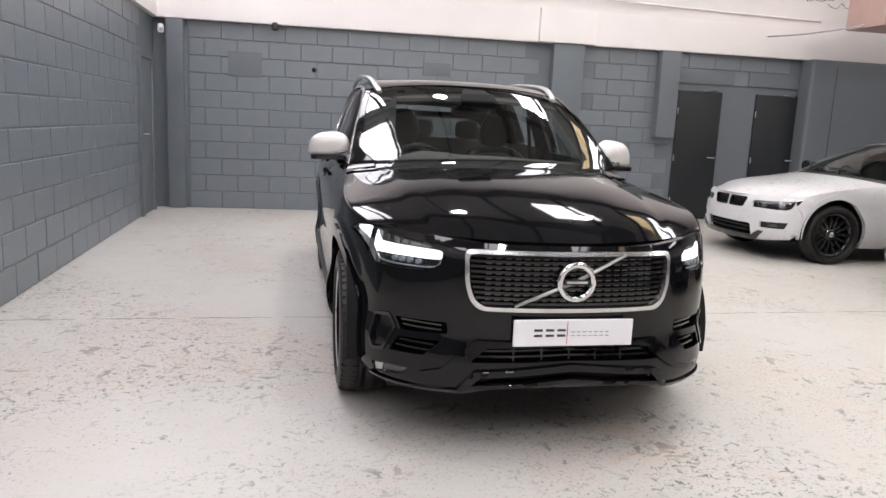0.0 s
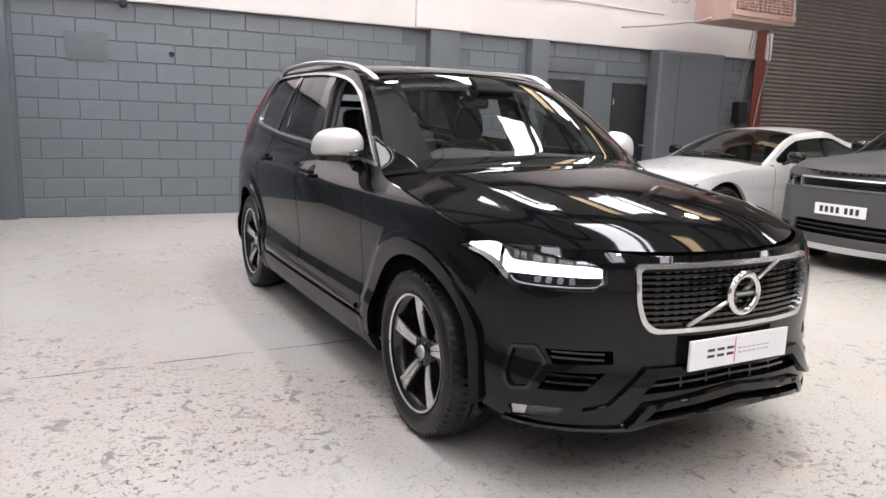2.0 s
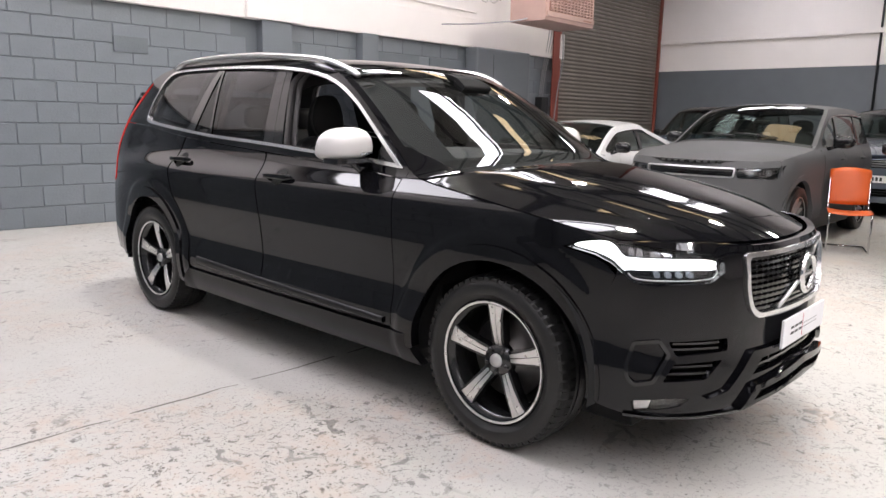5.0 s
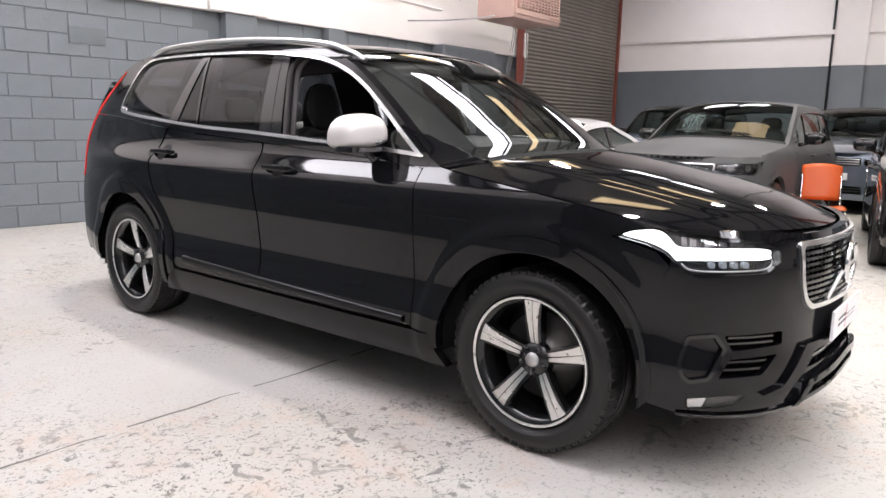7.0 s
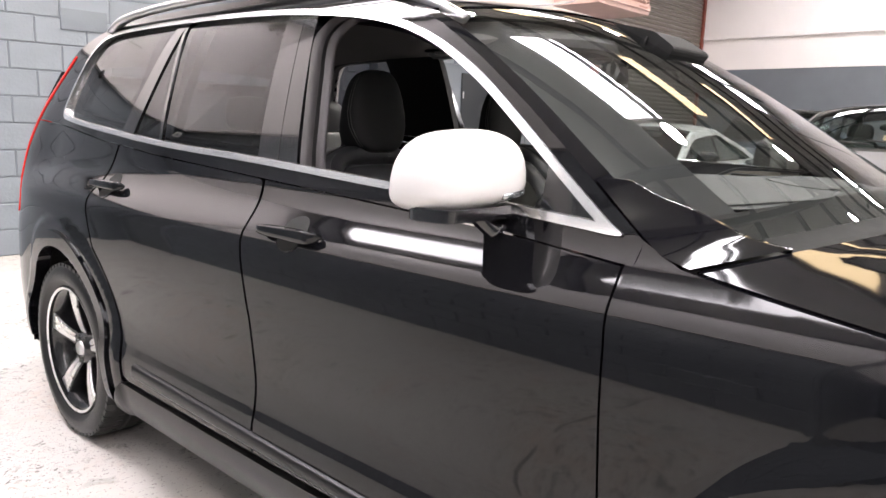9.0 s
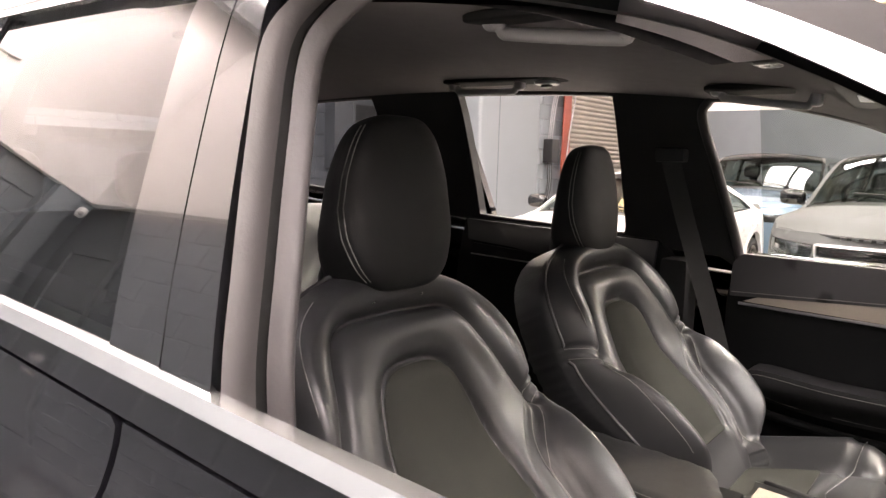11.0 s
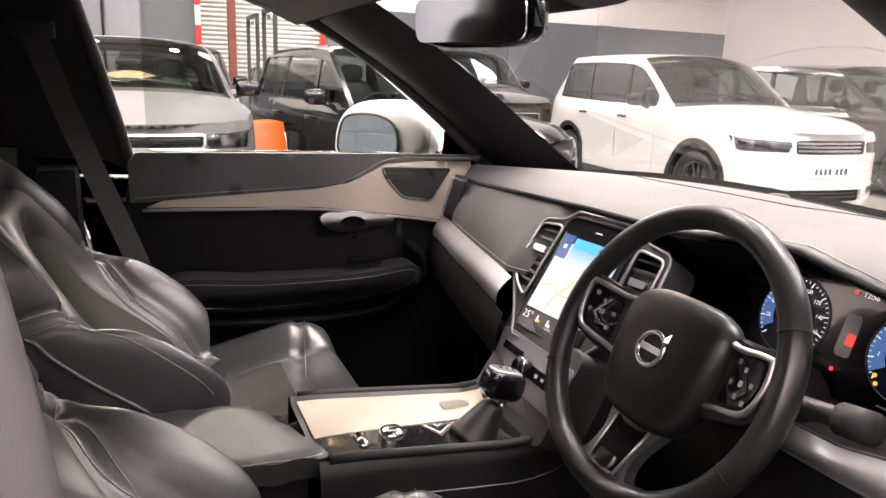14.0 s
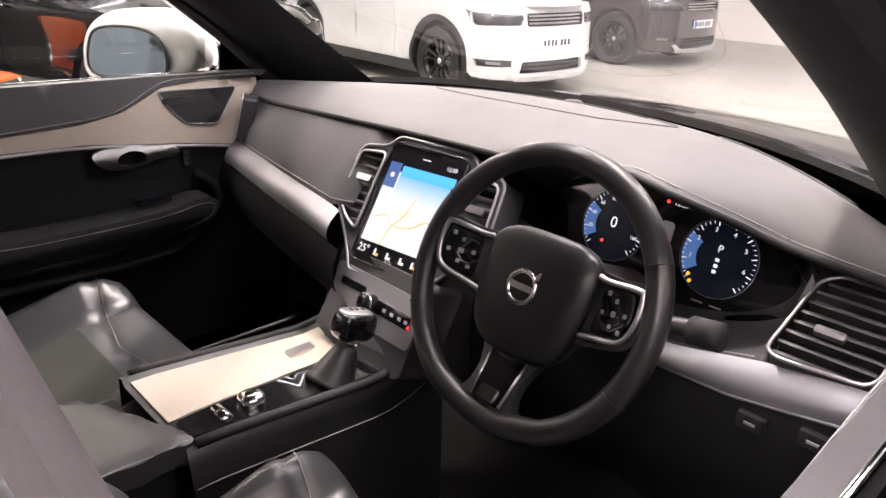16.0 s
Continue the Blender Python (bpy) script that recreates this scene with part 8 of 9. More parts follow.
ar = mk("console_armrest", *sheet(lid, on_lid, step=0.012, flange=0.034), M["armrest_leather"], con, "padded black armrest lid with worn top")
mk("armrest_seam", *tube(on_lid(np.array([(-0.0815, y) for y in np.linspace(1.33, 1.75, 20)]), -0.001), 0.0009, 4), M["stitch"], ar)
box("armrest_box", X0 + 0.004, X1 - 0.012, 1.35, 1.78, 0.44, 0.785, M["door_soft"], con, bevel=0.012)
# pedals
for x in (-0.36, -0.49):
    pd = box("pedal", x - 0.035, x + 0.035, 0.545, 0.56, 0.50, 0.60, M["satin"], suv, "ribbed metal pedal", bevel=0.004)
    fitted(pd)
    for k in range(4):
        box("pedal_rib", x - 0.03, x + 0.03, 0.559, 0.567, 0.512 + k * 0.022, 0.522 + k * 0.022, M["rubber"], pd)

# ---------- the other parked cars ----------
M["paint_grey"] = mat("grey_metallic_paint", (0.085, 0.085, 0.088), 0.5, 0.05, var=0.06, scale=200, spec=0.12)
M["paint_white"] = mat("white_car_paint", (0.55, 0.55, 0.56), 0.28, var=0.03, coat=0.6)
M["paint_brown"] = mat("dark_bronze_paint", (0.055, 0.047, 0.043), 0.22, 0.5, var=0.06, scale=200, coat=1.0)
M["paint_blue"] = mat("pale_blue_paint", (0.2, 0.29, 0.4), 0.25, 0.4, var=0.05, scale=200, coat=1.0)
M["paint_steel"] = mat("blue_grey_paint", (0.16, 0.19, 0.24), 0.25, 0.5, var=0.05, scale=200, coat=1.0)
M["paint_black2"] = mat("black_metallic_paint", (0.008, 0.008, 0.009), 0.14, 0.0, var=0.1, coat=1.0)
M["glass_car"] = glass("green_tinted_glass", (0.5, 0.56, 0.53))
M["skid_silver"] = mat("silver_skid_plate", (0.62, 0.62, 0.62), 0.35, 0.3, var=0.05)


def car(label, m, paint, of=0.88, wb=2.66, orr=0.85, W=0.95, zb=1.05, zr=1.62, zh0=0.86, zh1=1.05, ys=0.55, yr=1.35, ye=3.2, tum=0.20, R=0.36, rim=0.25, spokes=5,
        grille=(-0.42, 0.42, 0.72, 0.86), mesh="mesh", lamp=(0.50, 0.76, 0.86, 0.90), lower=(-0.45, 0.45, 0.33, 0.45), plate_z=0.58, skid=None, roof=None, arch=None, letters=False,
        blue_edge=False, wheel_mat=None, coupe=False, drl=None, rear_doors=True, ymir=0.92, mirror_mat="gloss_black", kidney=False, plate=True):
    c = thing("car", label, "car", "parked cars", m)
    P = paint
    roofm = roof or P
    plan = [(0, -of), (0.25 * W, -of + 0.012), (0.5 * W, -of + 0.05), (0.70 * W, -of + 0.12), (0.84 * W, -of + 0.235), (0.93 * W, -of + 0.42), (0.975 * W, -0.16), (W * 0.99, 0.3), (W, wb * 0.4), (W, wb * 0.75), (W * 0.99, wb),
            (W * 0.96, wb + orr * 0.5), (W * 0.86, wb + orr * 0.82), (W * 0.6, wb + orr * 0.97), (W * 0.3, wb + orr), (0, wb + orr + 0.005)]
    side = [(0.16, 0.10), (0.24, 0.05), (0.32, 0.015), (0.45, 0.0), (0.6, 0.014), (zb - 0.22, 0.004), (zb - 0.08, 0.018), (zb - 0.02, 0.045), (zb + 0.03, 0.085), (zb + (zr - zb) * 0.4, 0.085 + (tum - 0.085) * 0.45), (zr - 0.12, tum), (zr - 0.04, tum + 0.06), (zr + 0.1, tum + 0.2)]
    fr = [(0.16, 0.08), (0.24, 0.02), (0.32, 0.0), (0.45, 0.0), (0.55, 0.006), (zh0 - 0.16, 0.012), (zh0 - 0.06, 0.03), (zh0, 0.06), (zh0 + 0.06, 0.13), (zr, 0.5)]
    re = [(0.16, 0.1), (0.3, 0.02), (0.5, 0.0), (zb - 0.1, 0.03), (zb + 0.1, 0.08), (zr - 0.1, 0.3), (zr + 0.1, 0.45)]
    yh = -of + 0.40
    top = [(yh, zh0, of - 0.42 + (0.02), -0.01), (yh + 0.28, zh0 + (zh1 - zh0) * 0.45, 0.36, 0.03), (ys - 0.15, zh1 - 0.02, 0.30, 0.06), (ys, zh1 + 0.02, 0.27, 0.06),
           ((ys + yr) / 2, (zh1 + zr) / 2 + 0.015, 0.22, 0.055), (yr - 0.08, zr - 0.085, 0.17, 0.06), (yr + 0.15, zr - 0.04, 0.13, 0.055), ((yr + ye) / 2 + 0.1, zr - 0.015, 0.05, 0.05)]
    if coupe:
        top += [(ye - 0.25, zr - 0.09, -0.05, 0.05), (ye + 0.3, zr - 0.26, -0.12, 0.05), (wb + orr * 0.42, zb + 0.06, -0.2, 0.04), (wb + orr * 0.8, zb + 0.02, -0.2, 0.03)]
    else:
        top += [(ye, zr - 0.045, -0.05, 0.05), (wb + orr * 0.55, zr - 0.13, -0.1, 0.05)]
    B = Body(plan, side, fr, re, top, f0=-0.16, f1=-of + 0.20, r0=wb + 0.25, r1=wb + orr * 0.85)
    yend = top[-1][0]

    def fuz(pts):
        return np.array([(math.copysign(float(B.ux(abs(x))), x), z) for x, z in pts])

    def lf(q, depth=0.0):
        q = np.array(q, float)
        v = B.skirt(np.c_[abs(q[:, 0]), q[:, 1]], depth)
        v[:, 0] *= np.where(q[:, 0] < 0, -1, 1)
        return v

    def two(name, vf, material, lb=""):
        return mk(name, *vf, material, c, lb), mk(name, *mirror(vf), material, c, lb)
    uc = float(B.uy(-0.47))
    # front bumper with its openings
    half = [(0, 0.24), (B.ux(0.6 * W), 0.23), (B.uy(-0.5), 0.26), (B.uy(-R - 0.07), 0.34), (B.uy(-R - 0.07), 0.55), (uc, 0.66), (uc, zh0 - 0.003), (B.ux(0.6 * W), zh0 + 0.0), (B.ux(0.3 * W), zh0 - 0.004), (0, zh0 - 0.004)]
    gx0, gx1, gz0, gz1 = grille
    grs = [[(gx0, gz1), (gx1, gz1), (gx1 * 0.97, gz0), (gx0 * 0.97, gz0)]] if not kidney else [[(-0.32, gz1), (-0.02, gz1), (-0.02, gz0), (-0.27, gz0)], [(0.02, gz1), (0.32, gz1), (0.27, gz0), (0.02, gz0)]]
    grs = [fuz(rounded(g, 0.03)) for g in grs]
    lx0, lz0, lz1, ltip = lamp
    LO = np.r_[B.xz([(lx0, lz0), (lx0 - 0.02, (lz0 + lz1) / 2), (lx0 - 0.01, lz1 - 0.008)]), B.yz([(-0.50, lz1 + 0.012), (-0.40, ltip), (-0.44, ltip - 0.04), (-0.505, lz0 + 0.02), (-0.56, lz0 - 0.005)])]
    LOW = fuz(rounded([(lower[0], lower[3]), (lower[1], lower[3]), (lower[1] * 1.06, lower[2]), (lower[0] * 1.06, lower[2])], 0.025))
    FOG = np.r_[B.xz([(0.60 * W, 0.44), (0.60 * W, 0.37)]), B.yz([(-0.56, 0.375), (-0.53, 0.45)])]
    hl = []
    for h in (LO, FOG):
        hl += [h, np.c_[-h[:, 0], h[:, 1]]]
    lamp_in = LO[:, 0].max() > uc
    out = [tuple(p) for p in half] + [(-u, z) for u, z in reversed(half) if u > 1e-6]
    if lamp_in:
        LOb = LO.copy()
        LOb[:, 0] = np.minimum(LOb[:, 0], uc - 0.006)
        hl[0], hl[1] = LOb, np.c_[-LOb[:, 0], LOb[:, 1]]
    mk("front_bumper", *sheet(out, lf, grs + [LOW] + hl, step=0.05, flange=0.03), P, c)
    mk("bumper_cavity", *sheet([(0, 0.26), (B.ux(0.55 * W), 0.26), (B.ux(0.55 * W), zh0 - 0.03), (-B.ux(0.55 * W), zh0 - 0.03), (-B.ux(0.55 * W), 0.26)], lf, step=0.12, depth=0.07), M["void"], c)
    for g in grs:
        gf = mk("grille_frame", *sheet(g, lf, [band(g, 0.016)], step=0.05, depth=-0.008, flange=0.03, hole_flange=0.03), M["gloss_black" if kidney or mesh == "slat" else "satin"], c)
        z0, z1 = g[:, 1].min(), g[:, 1].max()
        u0, u1 = g[:, 0].min(), g[:, 0].max()
        if kidney:
            for k in range(7):
                u = u0 + (u1 - u0) * (k + 0.7) / 7.6
                mk("grille_slat", *sheet([(u - 0.008, z0 + 0.012), (u + 0.008, z0 + 0.012), (u + 0.008, z1 - 0.012), (u - 0.008, z1 - 0.012)], lf, step=0.1, depth=0.01, flange=0.03), M["gloss_black"], gf)
        else:
            n = 3 if mesh == "slat" else 5
            for k in range(n):
                z = z0 + (z1 - z0) * (k + 0.8) / (n + 0.6)
                mk("grille_slat", *sheet([(u0 * 0.95, z - 0.009), (u1 * 0.95, z - 0.009), (u1 * 0.95, z + 0.006), (u0 * 0.95, z + 0.006)], lf, step=0.12, depth=0.012, flange=0.03), M["satin" if mesh == "slat" else "gloss_black"], gf)
            if mesh == "mesh":
                V, F = [], []
                for k in range(n + 1):
                    for i, u in enumerate(np.arange(u0 * 0.93, u1 * 0.93, 0.045)):
                        uu = u + (0.0225 if k % 2 else 0)
                        z = z0 + (z1 - z0) * (k + 0.3) / (n + 0.6)
                        q = len(V)
                        V += list(lf([(uu - 0.004, z - 0.016), (uu + 0.004, z - 0.016), (uu + 0.004, z + 0.016), (uu - 0.004, z + 0.016)], 0.014))
                        F.append((q, q + 1, q + 2, q + 3))
                mk("grille_mesh", V, F, M["black_plastic"], gf)["kind"] = "stuff"
    for k in range(2):
        z = lower[2] + (lower[3] - lower[2]) * (k + 1) / 3
        mk("intake_bar", *sheet(fuz([(lower[0], z - 0.006), (lower[1], z - 0.006), (lower[1], z + 0.006), (lower[0], z + 0.006)]), lf, step=0.12, depth=0.02, flange=0.03), M["black_plastic"], c)
    two("fog_recess", B.panel(FOG, step=0.06, depth=0.03), M["black_plastic"])
    fl = two("fog_lamp", B.panel(np.c_[FOG[:, 0] * 0.4 + FOG[:, 0].mean() * 0.6, FOG[:, 1] * 0.4 + FOG[:, 1].mean() * 0.6], step=0.06, depth=0.01, flange=0.02), M["lamp_chrome"])
    # lamps
    for mir in ((lambda v: v), mirror):
        ho = mk("headlamp", *mir(B.panel(LO, step=0.05, depth=0.05, flange=-0.045)), M["gloss_black"], c, "clear headlamp with chrome reflectors")
        uu0, uu1 = LO[:, 0].min(), LO[:, 0].max()
        for k in range(2):
            u = uu0 + (uu1 - uu0) * (0.26 + 0.34 * k)
            z = (lz0 + lz1) / 2 + 0.01 * k
            ring = np.array([(u + 0.036 * math.cos(w), z + 0.034 * math.sin(w)) for w in np.linspace(0, 2 * math.pi, 16, endpoint=False)])
            mk("reflector", *mir(B.panel(ring, step=0.05, depth=0.02, flange=0.03)), M["lamp_chrome"], ho)
            mk("lens", *mir(B.panel((ring - [u, z]) * 0.55 + [u, z], step=0.05, depth=0.012, flange=0.01)), M["glass_lamp"], ho)
        lin = np.array([(uu0 + 0.03, lz1 - 0.02), (uu1 - 0.05, lz1 + 0.004), (uu1 - 0.05, lz1 - 0.006), (uu0 + 0.03, lz1 - 0.03)])
        mk("lamp_strip", *mir(B.panel(lin, step=0.05, depth=0.02, flange=0.02)), M["lamp_chrome"], ho)
        mk("lamp_cover", *mir(B.panel(LO, step=0.05, depth=0.004)), M["glass_lamp"], ho)
    # plate
    y_pl = float(lf([(0.0, plate_z)])[0][1]) - 0.012
    if plate:
        pl = part("number_plate", box_bm(-0.26, 0.26, y_pl, y_pl + 0.01, plate_z - 0.055, plate_z + 0.055, 0.003), M["plate_white"], c, "white number plate")
    for k in range(7 if plate else 0):
        x = -0.19 + k * 0.056 + (0.03 if k > 3 else 0)
        box("character_bar", x - 0.017, x + 0.017, y_pl - 0.0015, y_pl, plate_z - 0.03, plate_z + 0.03, M["ink"], pl)
    if blue_edge:
        box("plate_edge", -0.258, -0.215, y_pl - 0.001, y_pl, plate_z - 0.053, plate_z + 0.053, M["plate_yellow"], pl)
    if letters:
        V, F = [], []
        for k in range(9):
            x = -0.33 + k * 0.076 + (0.035 if k > 4 else 0)
            u = math.copysign(float(B.ux(abs(x))), x)
            mk("bonnet_bar", *sheet([(u - 0.022, zh0 - 0.035), (u + 0.022, zh0 - 0.035), (u + 0.022, zh0 - 0.012), (u - 0.022, zh0 - 0.012)], lf, step=0.1, depth=-0.004, flange=0.004), M["satin"], c)
    if skid:
        sk = [(0, 0.205), (B.ux(0.55 * W), 0.215), (B.ux(0.66 * W), 0.33), (B.ux(0.60 * W), 0.335), (B.ux(0.5 * W), 0.27), (0, 0.27)]
        mk("skid_plate", *sheet([tuple(p) for p in sk] + [(-u, z) for u, z in reversed(sk) if u > 1e-6], lf, step=0.06, depth=-0.02, flange=0.06), M[skid], c, "pale lower bumper skid")
    # bonnet, wings, doors
    mk("bonnet", *B.roof_part(yh + 0.01, ys - 0.06, 14, 18, -0.985, 0.985), P, c)
    mk("scuttle", *B.roof_part(ys - 0.055, ys + 0.03, 3, 14, -0.98, 0.98, depth=0.02), M["black_plastic"], c)
    ar = arch or P
    ra = R + 0.055
    lampcut = [(-0.468, 0.66), (-0.468, lz0 + 0.02), (-0.44, ltip - 0.042), (-0.395, ltip), (-0.468, lz1 + 0.016)] if lamp_in else [(-0.468, 0.66)]
    bl = lambda y0, y1, n=8: [(y, zb + 0.03 * (y - 0.6) / 3) for y in np.linspace(y0, y1, n)]
    yd = ys + 0.12
    y2, y3 = (1.52, 2.40) if rear_doors else (1.95, 1.95)
    wing = [(yd - 0.01, 0.32), (ra + 0.04, 0.32)] + arc(0, R, ra, 0, 190, 16, 1.06) + [(-R - 0.065, 0.55)] + lampcut + [(-0.465, zh0 - 0.003)] + B.edge(-0.46, ys, 8) + [(yd - 0.01, zb - 0.02)]
    two("front_wing", B.panel(B.yz(wing), step=0.07, flange=0.03), P)
    two("front_door", B.panel(B.yz([(yd, 0.30), (y2, 0.30)] + bl(y2 + 0.03, yd, 6)), step=0.08, flange=0.04), P)
    if rear_doors:
        two("rear_door", B.panel(B.yz([(y2 + 0.01, 0.30), (wb - ra - 0.06, 0.30)] + arc(wb, R, ra + 0.07, 175, 115, 6, 1.06) + bl(y3 + 0.1, y2 + 0.04, 6)), step=0.08, flange=0.04), P)
    q1 = [(wb - ra - 0.05, 0.30)] + arc(wb, R, ra, 184, -6, 16, 1.06) + [(wb + orr * 0.8, 0.32), (wb + orr * 0.8, zb + 0.0)] + bl(wb + orr * 0.8, y3 + 0.11, 5)
    if rear_doors:
        q1 = q1 + arc(wb, R, ra + 0.06, 115, 175, 6, 1.06)
    else:
        q1 = [(y2 + 0.01, 0.30)] + q1[0:] + [(y2 + 0.04, zb + 0.03 * (y2 - 0.6) / 3)]
    two("rear_quarter", B.panel(B.yz(q1), step=0.08, flange=0.03), P)
    two("sill", B.panel(B.yz([(ra, 0.18), (wb - ra, 0.18), (wb - ra, 0.32), (ra, 0.32)]), step=0.12, depth=-0.004, flange=0.05), M["black_plastic"] if arch else P)
    for cy in (0.0, wb):
        o = arc(cy, R, ra + 0.045, 188, -4, 20, 1.06) + arc(cy, R, ra - 0.01, -4, 188, 20, 1.06)
        two("arch_moulding", B.panel(B.yz(o), step=0.06, depth=-0.008, flange=0.05), ar)
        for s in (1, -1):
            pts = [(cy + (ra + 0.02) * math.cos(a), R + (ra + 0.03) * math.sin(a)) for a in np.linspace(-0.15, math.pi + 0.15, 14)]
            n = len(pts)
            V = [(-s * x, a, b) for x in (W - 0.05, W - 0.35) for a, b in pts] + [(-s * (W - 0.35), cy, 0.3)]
            # the arch's inner shade is put into the liner's near-black colour
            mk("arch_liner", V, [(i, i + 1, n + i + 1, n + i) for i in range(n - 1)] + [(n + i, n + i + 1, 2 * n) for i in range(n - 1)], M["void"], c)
    # glasshouse
    zt = lambda y: float(B.zt(y))
    ylast = min(ye + 0.1, yend - 0.06)
    up = bl(ys + 0.02, wb + orr * 0.8, 14) + B.edge(yend, ys + 0.01, 26)
    ro = [(y, zt(y) - 0.055 - 0.02 * (y > yr)) for y in np.linspace(ylast, ys + 0.20, 12)]
    dlo = [(ys + 0.22, zb + 0.025), (1.2, zb + 0.035), (2.0, zb + 0.04), (ylast + (0.25 if coupe else 0.0), zb + 0.065)] + ro
    dlo = rounded(dlo, 0.04, 3)
    two("side_frame", B.panel(B.yz(up), [B.yz(dlo)], step=0.08, flange=0.02, hole_flange=0.04), roofm)
    two("window_trim", B.panel(B.yz(dlo), [B.yz(band(dlo, 0.016))], step=0.06, depth=-0.003, flange=0.015), M["gloss_black"])
    two("side_glass", B.panel(B.yz(dlo), step=0.1, depth=0.015), M["glass_car"], "tinted side windows")
    for yp in ((1.50, 2.42) if rear_doors else (1.95,)):
        two("window_pillar", B.panel(B.yz([(yp - 0.04, zb + 0.03), (yp + 0.04, zb + 0.03), (yp + 0.09, zt(yp) - 0.07), (yp + 0.02, zt(yp) - 0.07)]), step=0.1, depth=0.006, flange=0.03), M["gloss_black"])
    mk("windscreen", *B.roof_part(ys + 0.02, yr, 12, 18, -0.95, 0.95, depth=0.004, lip=0), M["glass_car"], c, "windscreen reflecting the rooflights")
    for a, b in ((-0.999, -0.95), (0.95, 0.999)):
        mk("screen_pillar", *B.roof_part(ys - 0.02, yr + 0.02, 12, 3, a, b, lip=0.03), roofm, c)
    mk("roof", *B.roof_part(yr + 0.005, ye + 0.02, 16, 16, -0.999, 0.999), roofm, c)
    mk("rear_screen", *B.roof_part(ye + 0.025, yend, 8, 14, -0.999, 0.999), M["glass_dark"] if not coupe else M["glass_car"], c, "dark rear screen")
    ur, ue = float(B.uy(wb + orr * 0.8)), float(B.u[-1])
    two("tail_panel", B.panel(np.array([(ur, 0.3), (ue, 0.3), (ue, zb + 0.1), (ur, zb + 0.1)]), step=0.15), P)
    # cabin: floor, dash, seats
    box("cabin_floor", -W + 0.12, W - 0.12, 0.4, wb + orr * 0.6, 0.36, 0.42, M["void"], c)
    box("dashboard", -W + 0.16, W - 0.16, ys - 0.2, ys + 0.35, 0.7, zb - 0.02, M["black_plastic"], c, bevel=0.06)
    for x in (-0.37, 0.37):
        se = mk("seat", *superbox((x, 1.58, 0.95), (0.23, 0.10, 0.36), 3.2, 12, 16, m=pose(0, 0.0, 0)), M["black_plastic"], c, "dark seat")
        mk("seat_headrest", *superbox((x, 1.66, zr - 0.28), (0.13, 0.05, 0.10), 3.0, 10, 14), M["black_plastic"], se)
    mk("steering_wheel", *tube([(-0.37 + 0.18 * math.cos(w), ys + 0.46 - 0.06 * math.sin(w), zb - 0.03 + 0.17 * math.sin(w)) for w in np.linspace(0, 2 * math.pi, 20, endpoint=False)], 0.016, 6, True), M["black_plastic"], c)
    mk("inner_mirror", *superbox((0, ys + 0.62, zr - 0.22), (0.11, 0.02, 0.035), 3, 8, 12), M["black_plastic"], c)
    box("underbody", -W + 0.22, W - 0.22, -of + 0.3, wb + orr - 0.25, 0.22, 0.42, M["void"], c)
    # wipers on the screen base
    for x0, x1 in ((-0.55, 0.05), (0.0, 0.55)):
        mk("wiper", *tube([B.sheet_at(ys + 0.04, -x0, -0.012), B.sheet_at(ys + 0.07, -(x0 + x1) / 2, -0.014), B.sheet_at(ys + 0.10, -x1, -0.012)], 0.009, 6), M["black_plastic"], c)
    for s in (1, -1):
        mh = mk("mirror_housing", *superbox((-s * (W + 0.09), ymir, zb + 0.10), (0.115, 0.06, 0.075), 3.0, 12, 18), M[mirror_mat] if isinstance(mirror_mat, str) else mirror_mat, c, "door mirror")
        mk("mirror_arm", *tube([(-s * (W + 0.02), ymir, zb + 0.05), (-s * (W - 0.08), ymir - 0.02, zb + 0.01)], 0.025, 6), M["gloss_black"], mh)
        mk("mirror_glass", *extrude2(rounded([(-0.09, -0.055), (0.09, -0.055), (0.09, 0.055), (-0.09, 0.055)], 0.03), lambda p, d, s=s: (-s * (W + 0.09) + p[0], ymir + 0.061 + d, zb + 0.10 + p[1]), -0.002, 0.001), M["chrome"], mh)
        for y in ((1.38, 2.32) if rear_doors else (1.75,)):
            q = B.skirt(B.yz([(y, zb - 0.11)]), -0.03)[0]
            mk("door_handle", *superbox((q[0] * s, q[1], q[2]), (0.018, 0.10, 0.016), 3, 8, 12), M["gloss_black"] if arch else P, c)
    w = wheel("wheel", "alloy wheel with %d spokes" % spokes, pose(-(W - 0.14), 0, R), R=R, W=0.235, rim_r=rim, spokes=spokes, style="double", polished=wheel_mat == "polished")
    w.parent = c
    for x, y, turn in ((-(W - 0.14), wb, 0), (W - 0.14, 0, 180), (W - 0.14, wb, 180)):
        k = copy_thing(w, pose(x, y, R, 0, 0, turn))
        k.parent = c
        k.matrix_basis = pose(x, y, R, 0, 0, turn)
    w.matrix_basis = pose(-(W - 0.14), 0, R)
    return c


def parked(x_front, yc, of, turn=0.0):
    """A place in the row: the nose looks to -x."""
    return pose(x_front + of, yc, 0, 0, 0, -90 + turn)


